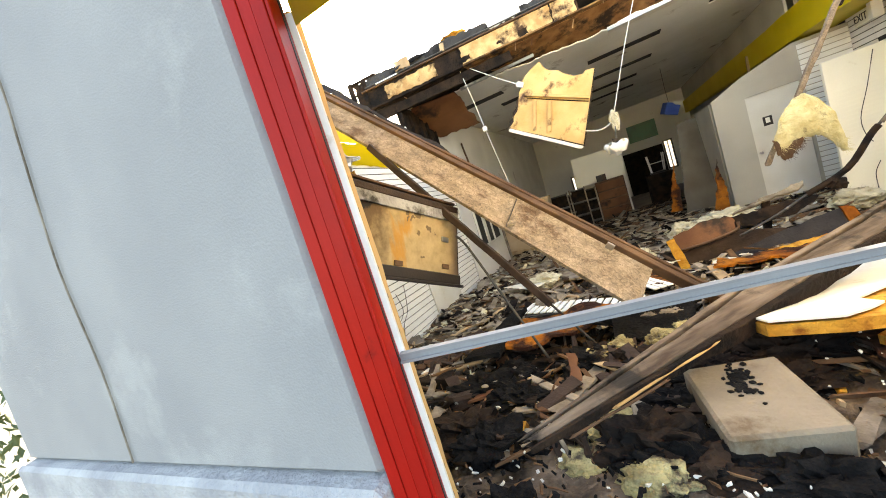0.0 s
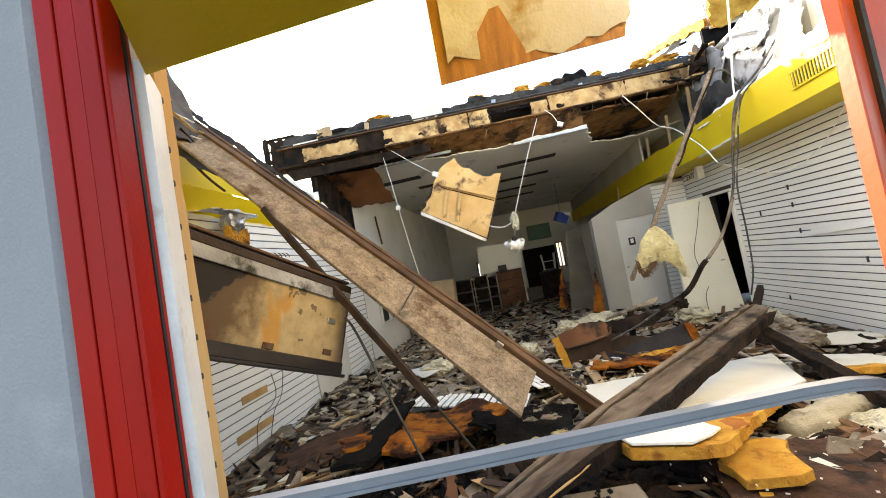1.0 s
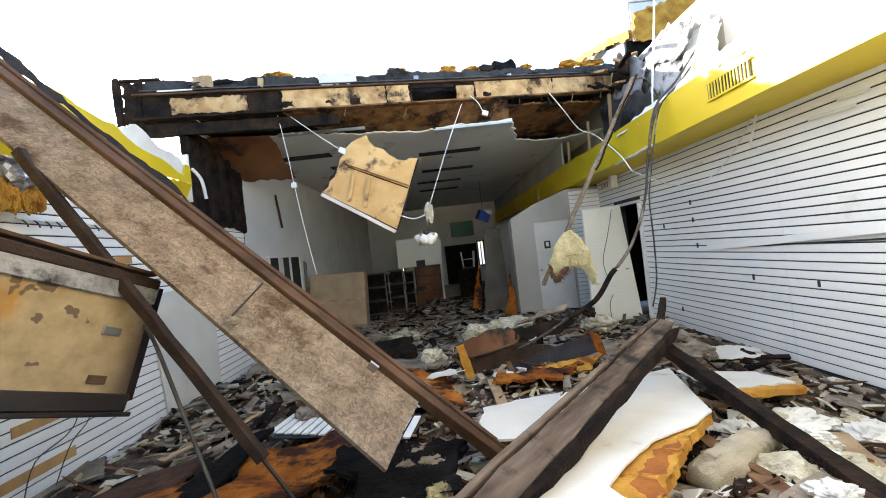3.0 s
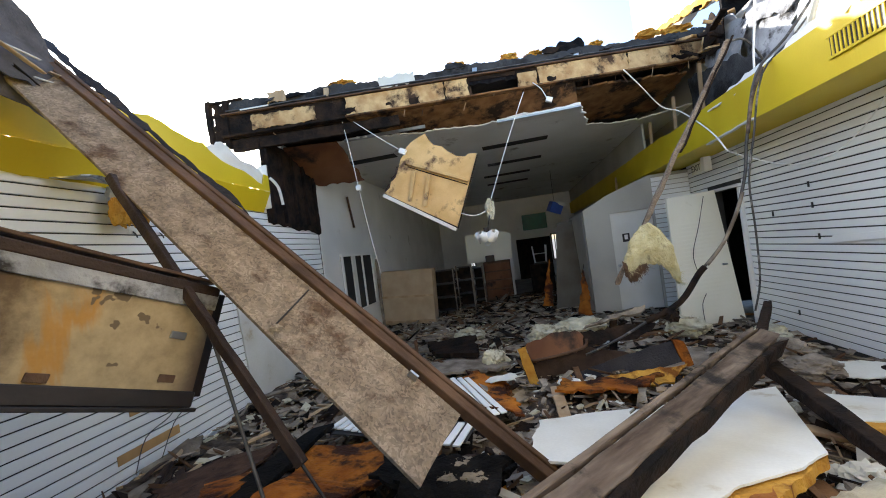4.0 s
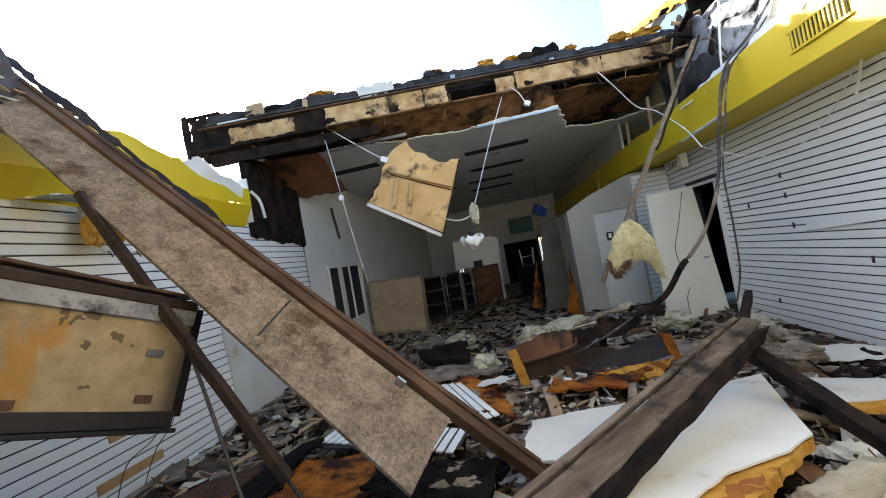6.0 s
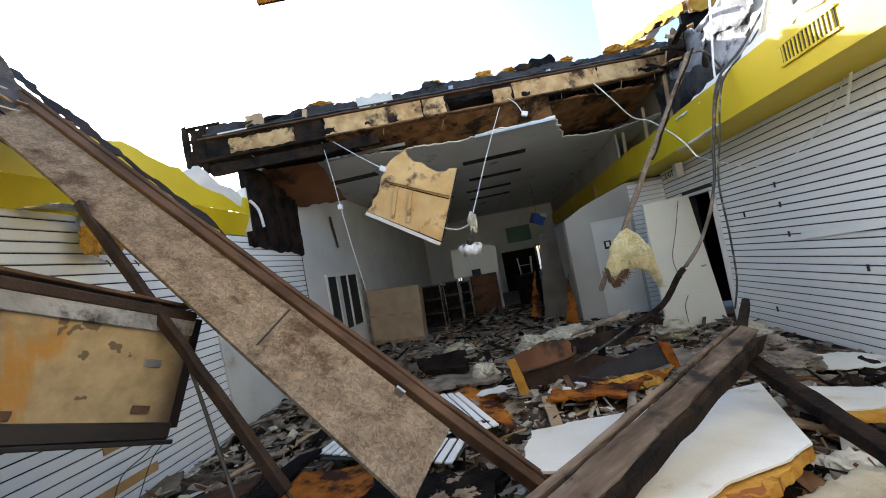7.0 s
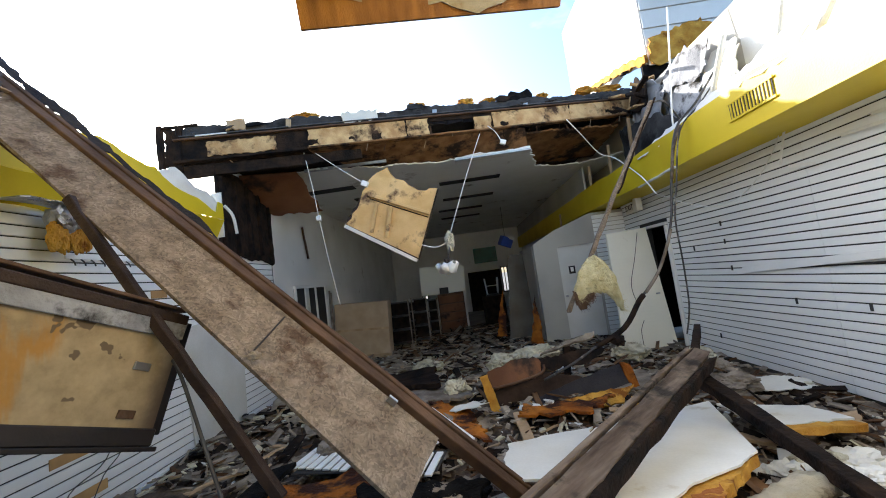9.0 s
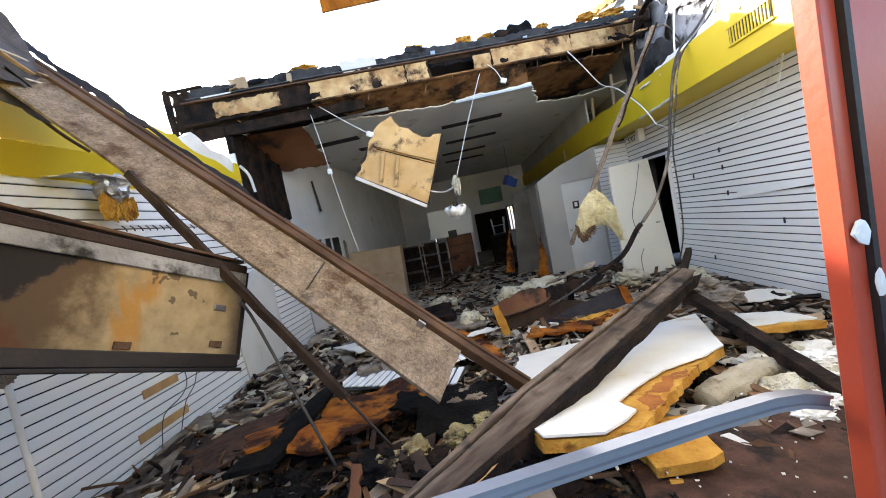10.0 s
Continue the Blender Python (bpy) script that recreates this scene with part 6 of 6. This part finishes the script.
scrap("brown_plate", [(0.76, 1.12, 0.57), (1.75, 1.15, 0.54), (2.1, 2.15, 0.48), (1.02, 2.15, 0.53)], 0.02, "dirtyfloor", "flat brown floor sheet sprinkled with white crumbs", "sheet", 0.03, 7, 0.02)
scrap("brown_plate", [(-2.2, 3.2, 0.2), (-1.6, 2.5, 0.36), (-1.1, 2.5, 0.46), (-1.4, 3.6, 0.26)], 0.02, "dirtyfloor", "flat dirty brown sheet lying at the slatted wall", "sheet", 0.04, 8, 0.03)
scrap("tan_sheet", [(2.88, 3.42, 0.3), (3.1, 3.38, 0.3), (3.33, 3.66, 0.26), (3.04, 3.7, 0.26)], 0.015, "tanwood", "small tan board by the wallboard piece", "board", 0.02, 9)
scrap("dark_slab", [(-0.8, 6.4, 0.28), (-0.48, 5.6, 0.3), (0.1, 5.4, 0.3), (0.0, 6.2, 0.34)], 0.06, "char", "dark burnt slab lying in the middle", "slab", 0.03, 10)
scrap("grey_slab", [(-0.9, 5.4, 0.24), (-0.5, 4.9, 0.26), (0.5, 5.1, 0.26), (0.3, 5.7, 0.24)], 0.03, "ash", "flat grey board lying in the middle", "slab", 0.04, 11)
scrap("white_crumple", [(0.25, 4.5, 0.34), (0.58, 4.2, 0.36), (0.66, 4.5, 0.38), (0.5, 4.65, 0.36)], 0.012, "plaster", "crumpled white sheet scrap", "scrap", 0.04, 12, 0.14)
scrap("white_crumple", [(-1.57, 5.05, 0.32), (-1.05, 4.6, 0.34), (-0.9, 4.75, 0.34), (-1.13, 5.16, 0.32)], 0.012, "plaster", "thin white board lying on grey rubble", "scrap", 0.015, 13, 0.02)
scrap("white_crumple", [(3.3, 4.6, 0.16), (3.9, 4.5, 0.14), (3.95, 4.8, 0.14), (3.4, 4.95, 0.16)], 0.012, "plaster", "white board scrap at the slatted wall foot", "scrap", 0.03, 14, 0.05)
scrap("white_crumple", [(0.95, 4.62, 0.24), (1.2, 4.6, 0.24), (1.18, 4.68, 0.25), (0.98, 4.7, 0.25)], 0.012, "plaster", "white paper scrap before the burnt bench", "scrap", 0.03, 15, 0.08)
# fallen panel of white slats
fs = thing("fallen_slat_panel", "fallen white slatted panel half under the beam", "panel", at=(-0.4, 3.8, 0.3))
e0, e1, up_ = Vector((-0.95, 3.62, 0.36)), Vector((0.22, 3.26, 0.36)), Vector((0.06, 0.36, -0.02))
for i in range(16):
    a = e0.lerp(e1, i / 16)
    part("slat", bar(a, a + up_ * (1 - 0.02 * (i % 3)), 0.053, 0.014, bevel=0.002), "slat", fs)
part("backing", bar(e0.lerp(e1, 0.5) + up_ * 0.05 - Vector((0, 0, 0.016)), e0.lerp(e1, 0.5) + up_ * 0.95 - Vector((0, 0, 0.016)), 1.15, 0.01), "grid", fs)
# wool and lumps
rnd = random.Random(91)
for x, y, z, s, mname, lab in ((-0.1, 2.12, 0.5, 0.1, "dirtywool", "yellow glass wool tuft on the rubble"), (0.02, 2.2, 0.52, 0.08, "dirtywool", "yellow glass wool tuft on the rubble"), (0.26, 2.3, 0.5, 0.075, "dirtywool", "yellow glass wool tuft behind the scorched beam"),
                               (0.4, 2.42, 0.5, 0.07, "dirtywool", "yellow glass wool tuft behind the scorched beam"), (-0.05, 1.5, 0.48, 0.1, "dirtywool", "yellow glass wool tuft near the sill"), (-0.15, 1.3, 0.46, 0.09, "dirtywool", "yellow glass wool tuft near the sill"),
                               (0.1, 1.18, 0.5, 0.08, "dirtywool", "yellow glass wool tuft near the sill"),                                (2.05, 2.4, 0.36, 0.15, "palewool", "pale wool lump beside the charred joist"), (1.0, 6.1, 0.34, 0.2, "palewool", "pale wool hump behind the bench"), (1.5, 6.35, 0.36, 0.22, "palewool", "pale wool hump behind the bench"),
                               (-0.75, 3.9, 0.34, 0.12, "ash", "grey wool lump on the rubble"), (-0.95, 5.0, 0.34, 0.15, "palewool", "pale wool lump on the rubble"), (0.3, 5.3, 0.32, 0.14, "palewool", "pale wool lump on the rubble"), (3.4, 5.3, 0.2, 0.16, "ash", "grey rubble lump at the slatted wall"),
                               (3.6, 5.9, 0.2, 0.16, "palewool", "pale rubble lump at the slatted wall"), (3.2, 4.7, 0.2, 0.15, "ash", "grey rubble lump at the slatted wall"), (-0.2, 6.9, 0.25, 0.16, "palewool", "pale wool lump in the middle"), (2.9, 6.4, 0.22, 0.2, "palewool", "pale wool lump by the doorway")):
    solid("wool_lump", tuft((x, y, z), (s * rnd.uniform(0.9, 1.5), s * rnd.uniform(0.8, 1.2), s * rnd.uniform(0.5, 0.8)), int(x * 31 + y * 17), 240), mname, lab, "wool", "wool lumps")
for i in range(26):
    x, y = rnd.uniform(2.2, 3.4), rnd.uniform(2.0, 3.3)
    s = rnd.uniform(0.05, 0.15)
    solid("foam_lump", clump((x, y, heap(x, y) + s * 0.3), (s * 1.3, s, s * 0.5), i + 300, 4, 0.5, 2.4), "plaster" if i % 4 else "palewool", "crushed white foam lump on the rubble", "foam", "foam lumps")
for i in range(34):
    x, y = rnd.uniform(-0.9, 0.75), rnd.uniform(1.15, 2.4)
    s = rnd.uniform(0.05, 0.15)
    if abs((x + 0.28) * 0.68 - (y - 1.42) * 0.73) < 0.16:
        y -= 0.35
    solid("charred_lump", clump((x, y, heap(x, y) + s * 0.15), (s * 1.4, s, s * 0.6), i + 400, 4, 0.7, 2.6), "soot" if i % 3 else "char", "black charred lump in the rubble", "charcoal", "charred lumps")
for i, (x, y, z, a, b) in enumerate(((1.84, 2.04, 0.5, 0.09, 0.06), (1.96, 2.14, 0.5, 0.08, 0.07), (2.06, 2.02, 0.48, 0.07, 0.06), (2.4, 2.68, 0.42, 0.1, 0.08), (2.25, 2.5, 0.42, 0.08, 0.07))):
    solid("foam_lump", clump((x, y, z), (a, b, 0.04), i + 350, 4, 0.55, 2.2), "plaster", "crushed white foam lump by the sill", "foam", "foam lumps")
# loose boards
for i in range(70):
    y = 1.6 + 8.5 * rnd.random() ** 1.3
    x = rnd.uniform(XL + 0.4, XR - 0.4)
    l, a = rnd.uniform(0.25, 0.9), rnd.random() * math.pi
    dx, dy = math.cos(a) * l / 2, math.sin(a) * l / 2
    mname, word = rnd.choice((("splinter", "brown"), ("char", "charred black"), ("tanwood", "pale tan"), ("ash", "ashy grey"), ("char", "charred black")))
    p0 = Vector((x - dx, y - dy, heap(x - dx, y - dy) + 0.03))
    p1 = Vector((x + dx, y + dy, heap(x + dx, y + dy) + 0.04 + rnd.random() * 0.06))
    solid("loose_board", bar(p0, p1, rnd.uniform(0.03, 0.12), rnd.uniform(0.012, 0.035), cuts=5, rough=0.01, seed=i, ragged=0.05), mname, word + " broken board lying in the rubble", "board", "loose boards")

# fibres and crumbs in the foreground
scatter("char_crumbs", "soot", 1500, 8, (0.012, 0.09), (0.008, 0.04), (0.006, 0.02), (-1.6, 3.2, 1.0, 3.6), "small black charcoal crumbs on the rubble", "charcoal", 0.6)
scatter("pale_chips", "plaster", 260, 9, (0.01, 0.07), (0.008, 0.04), (0.004, 0.01), (-1.2, 1.2, 1.1, 3.0), "small white chips on the dark rubble", "plaster", 0.5)
scatter("brown_chips", "splinter", 900, 10, (0.02, 0.16), (0.004, 0.02), (0.004, 0.012), (-1.6, 3.2, 1.0, 4.0), "small brown wood chips on the rubble", "splinters", 0.45)
# blackened debris piled on the roof corner, and the siding boards of the taller part
for i in range(14):
    r3 = random.Random(i + 700)
    p = Vector((r3.uniform(3.5, 4.2), r3.uniform(6.3, 7.2), r3.uniform(4.0, 4.5)))
    q = p + Vector((r3.uniform(-0.35, 0.35), r3.uniform(-0.5, 0.2), r3.uniform(-0.2, 0.06)))
    solid("burnt_board", bar(p, q, r3.uniform(0.04, 0.14), r3.uniform(0.015, 0.05), cuts=5, rough=0.015, seed=i, ragged=0.06), "char" if i % 4 else "scorched", "burnt board jutting from the broken roof corner", "board", "burnt roof boards")
siding = solid("wall_upper_south", box((5.88, 7.42, 6.75), (2.78, 0.16, 3.3)), "greywall", "grey board-clad south face of the taller part", "wall", kind="structure")
for i in range(9):
    part("siding_board", box((5.9, 7.325, 5.2 + i * 0.36), (2.78, 0.02, 0.345), Matrix.Rotation(-0.04, 4, "X"), bevel=0.003), "greywall", siding)
# black board stands in for the shadow in the gap under the insulation
solid("burnt_gap_board", box((5.55, 7.4, 4.6), (2.3, 0.06, 0.95)), "soot", "black board painting the shadow below the taller part", "board")
# second fallen panel, wool on the black sheet
fs2 = thing("fallen_slat_panel", "small fallen white slatted panel beyond the beam", "panel", at=(0.0, 4.2, 0.3))
for i in range(6):
    a = Vector((-0.34 + 0.078 * i, 4.66 - 0.01 * i, 0.35))
    part("slat", bar(a, a + Vector((0.45, -0.93, 0.01)) * (1 - 0.04 * (i % 3)), 0.052, 0.014, bevel=0.002), "slat", fs2)
for x, y, s_ in ((0.27, 2.82, 0.1), (0.36, 2.7, 0.09), (0.2, 2.7, 0.07)):
    solid("wool_lump", tuft((x, y, 0.5), (s_, s_ * 0.6, s_ * 0.35), int(x * 100), 300), "ash", "grey frayed wool tuft on the soot-black sheet", "wool", "wool lumps")
scatter("pale_boards", "ash", 150, 21, (0.1, 0.6), (0.04, 0.2), (0.01, 0.03), (XL + 0.2, XR - 0.3, 3.3, 9.0), "grey ashy board pieces over the middle rubble", "boards", 0.18, 0.03, 1.0)
scatter("light_bits", "palewool", 420, 22, (0.02, 0.2), (0.015, 0.09), (0.006, 0.02), (XL + 0.2, XR - 0.2, 3.0, 8.5), "pale dusty fragments over the middle rubble", "fragments", 0.25, 0.035, 1.0)

roll = thing("wool_roll", "torn pale insulation roll lying beside the wallboard", "insulation roll", at=(1.85, 2.6, 0.36))
ROLL0, ROLL1 = Vector((1.58, 2.36, 0.46)), Vector((2.2, 2.72, 0.4))
rings, bm = [], bmesh.new()
axis = (ROLL1 - ROLL0).normalized()
sideways = axis.cross(Vector((0, 0, 1))).normalized()
for i in range(31):
    c = ROLL0.lerp(ROLL1, i / 30)
    ring = []
    for k in range(28):
        a = k * math.tau / 28
        q = Vector((i * 0.12, math.cos(a) * 1.6, math.sin(a) * 1.6))
        r = 0.085 * (1 + 0.3 * noise.noise(q * 1.3) + 0.14 * noise.noise(q * 4) + 0.08 * noise.noise(q * 11)) * min(1.0, 0.75 + 0.1 * min(i, 30 - i))
        ring.append(bm.verts.new(c + (sideways * math.cos(a) + sideways.cross(axis) * math.sin(a) * 0.8) * r))
    rings.append(ring)
for p, q in zip(rings, rings[1:]):
    for k in range(28):
        bm.faces.new((p[k], p[(k + 1) % 28], q[(k + 1) % 28], q[k]))
bm.faces.new(rings[0])
bm.faces.new(rings[-1])
part("batt", bm, "batt", roll, smooth=True)
# dark lumps on the camera side paint the shade inside the open roll
for i in range(7):
    c = ROLL0.lerp(ROLL1, 0.06 + 0.14 * i)
    part("hollow", clump(c + Vector((0.05, -0.085, -0.035)), (0.08, 0.03, 0.045 - 0.004 * i), 320 + i, 3, 0.5), "darkwood", roll, "dark lump painting the shade in the roll's hollow")
pole = thing("white_pole", "thin white pole at the slatted wall, torn wool on top", "pole", at=(-1.75, 1.9, 0.1))
part("tube", tube([(-1.75, 1.9, 0.1), (-1.74, 1.9, 0.7), (-1.73, 1.9, 1.33)], 0.014, 8), "whitecable", pole, smooth=True)
part("torn_wool", tuft((-1.74, 1.9, 1.42), (0.05, 0.05, 0.09), 77, 120), "ash", pole, "sooty torn wool")
part("torn_wool", tuft((-1.86, 1.88, 1.47), (0.14, 0.05, 0.06), 78, 120), "palewool", pole)
solid("burnt_log", bar((-1.72, 2.05, 0.42), (-1.05, 2.05, 0.5), 0.1, 0.09, cuts=10, rough=0.03, seed=3, ragged=0.12), "char", "burnt rounded timber end in the rubble", "timber")
scrap("dark_cloth", [(-0.17, 2.87, 0.5), (0.56, 2.83, 0.5), (0.5, 2.4, 0.5), (0.2, 2.34, 0.52), (-0.02, 2.45, 0.52)], 0.02, "soot", "soot-black crumpled cloth between the beams", "cloth", 0.04, 32, 0.12)
for i in range(40):
    r3 = random.Random(i + 900)
    x, y = r3.uniform(-1.9, 0.2), r3.uniform(1.2, 2.9)
    a, l = r3.random() * math.pi, r3.uniform(0.12, 0.5)
    w = r3.uniform(0.04, 0.14)
    z = heap(x, y) + 0.03
    u, v = Vector((math.cos(a), math.sin(a), r3.uniform(-0.2, 0.25))) * l, Vector((-math.sin(a), math.cos(a), r3.uniform(-0.3, 0.3))) * w
    c = Vector((x, y, z))
    mname, word = r3.choice((("char", "charred black"), ("brownpanel", "brown"), ("soot", "soot-black"), ("splinter", "brown"), ("plaster", "white"), ("darkwood", "dark brown")))
    k = 0.4 if mname == "plaster" else 1.0
    solid("shard", sheet([c - u * k * 0.5 - v * k * 0.5, c + u * k * 0.5 - v * k * 0.3, c + u * k * 0.55 + v * k * 0.35, c - u * k * 0.3 + v * k * 0.6], 0.012, jag=0.015, step=0.04, seed=i, warp=0.08), mname, word + " torn shard lying in the rubble", "shard", "torn shards")

cable("hanging_wire", [(0.18, 1.78, 3.22), (0.16, 1.3, 3.3), (0.12, 0.7, 3.36)], 0.006, "steel", "taut wire holding the ceiling sheet to the header")
cable("hanging_wire", [(1.22, 2.1, 3.3), (1.2, 1.4, 3.34), (1.2, 0.7, 3.4)], 0.006, "steel", "taut wire holding the ceiling sheet to the header")

# ---- shrub and ground outside the white wall ----
sh = thing("shrub", "small green shrub beside the white front wall", "shrub", at=(-4.2, 1.3, -0.1))
rnd = random.Random(5)
verts, faces = [], []
for i in range(900):
    d = Vector((rnd.gauss(0, 1), rnd.gauss(0, 1), rnd.gauss(0, 1))).normalized() * (0.5 + 0.25 * rnd.random())
    c = Vector((-4.2, 1.3, 0.75)) + Vector((d.x * 1.3, d.y * 1.3, d.z * 1.1))
    m = Matrix.Translation(c) @ Euler((rnd.random() * 6, rnd.random() * 6, rnd.random() * 6)).to_matrix().to_4x4()
    k = len(verts)
    verts += [m @ Vector(p) for p in ((-0.05, 0, 0), (0, -0.02, 0.005), (0.05, 0, 0), (0, 0.02, 0.005))]
    faces.append((k, k + 1, k + 2, k + 3))
me = bpy.data.meshes.new("leaves")
me.from_pydata(verts, [], faces)
me.materials.append(M["leaf"])
lv = new("leaves", me)
lv.parent = sh
lv.location = -sh.location
part("stem", tube([(-4.2, 1.3, -0.1), (-4.18, 1.32, 0.4), (-4.25, 1.28, 0.9)], 0.03, 6, taper=0.4), "brownwood", sh)

# ---- slats of the walls, each its own piece ----
def slats(wall, x, side, pitch, z_top, spans, gap=0.012):
    count = int(z_top / pitch)
    for y0, y1 in spans:
        me = None
        for i in range(count):
            z = z_top - pitch * (i + 0.5)
            if me is None:
                bm = box((0, 0, 0), (0.018, y1 - y0, pitch - gap), bevel=0.003)
                ob = part("slat", bm, "slat", wall)
                me = ob.data
            else:
                ob = new("slat", me)
                ob.parent = wall
            ob.location = (x + side * 0.009, (y0 + y1) / 2, z)


slats(wall_r, XR + 0.02, -1, 0.0875, 2.7, ((1.6, 4.4), (4.4, DOOR_Y0 - 0.06)), 0.014)
slats(wall_r, XR + 0.02, -1, 0.0875, 2.7, ((DOOR_Y1 + 0.06, 8.45),), 0.014)
above = part("slat", box((0, 0, 0), (0.018, DOOR_Y1 - DOOR_Y0 + 0.1, 0.0735), bevel=0.003), "slat", wall_r)
for i in range(6):
    ob = above if i == 0 else new("slat", above.data)
    ob.parent = wall_r
    ob.location = (XR + 0.011, (DOOR_Y0 + DOOR_Y1) / 2, 2.7 - 0.0875 * (i + 0.5))
strip_slat = part("slat", box((0, 0, 0), (0.64, 0.018, 0.0735), bevel=0.003), "slat", wall_r)
for i in range(29):
    ob = strip_slat if i == 0 else new("slat", strip_slat.data)
    ob.parent = wall_r
    ob.location = (3.72, 8.385, 0.07 + 0.0875 * i)
slats(wall_l, XL - 0.02, 1, 0.0875, 2.64, ((1.0, 4.6), (4.6, 6.75)))
for i, (y, z) in enumerate(((5.69, 1.9), (5.675, 1.66), (6.32, 1.61), (5.64, 1.305), (4.81, 0.93), (4.1, 0.92), (6.1, 0.36))):
    part("hook_slot", box((XR - 0.002, y, z), (0.012, 0.022, 0.065), bevel=0.002), "grid", wall_r)
part("split_slat", bar((XR - 0.012, 5.45, 1.27), (XR - 0.03, 3.4, 1.42), 0.02, 0.076, up=(0, 0, 1)), "slat", wall_r, "loose slat hanging out of line")
part("split_gap", box((XR - 0.004, 4.3, 1.3), (0.012, 2.1, 0.016), Matrix.Rotation(-0.035, 4, "X")), "grid", wall_r, "dark open joint")
for y0, y1, z in ((3.33, 3.72, 0.7), (3.2, 3.75, 0.36), (4.3, 4.5, 1.9)):
    part("bare_patch", box((XL + 0.002, (y0 + y1) / 2, z), (0.006, y1 - y0, 0.078)), "rawwood", wall_l, "bare brown strip where a slat is missing")
part("skirting", box((XL + 0.006, 3.5, 0.09), (0.02, 5.0, 0.12)), "greywall", wall_l)
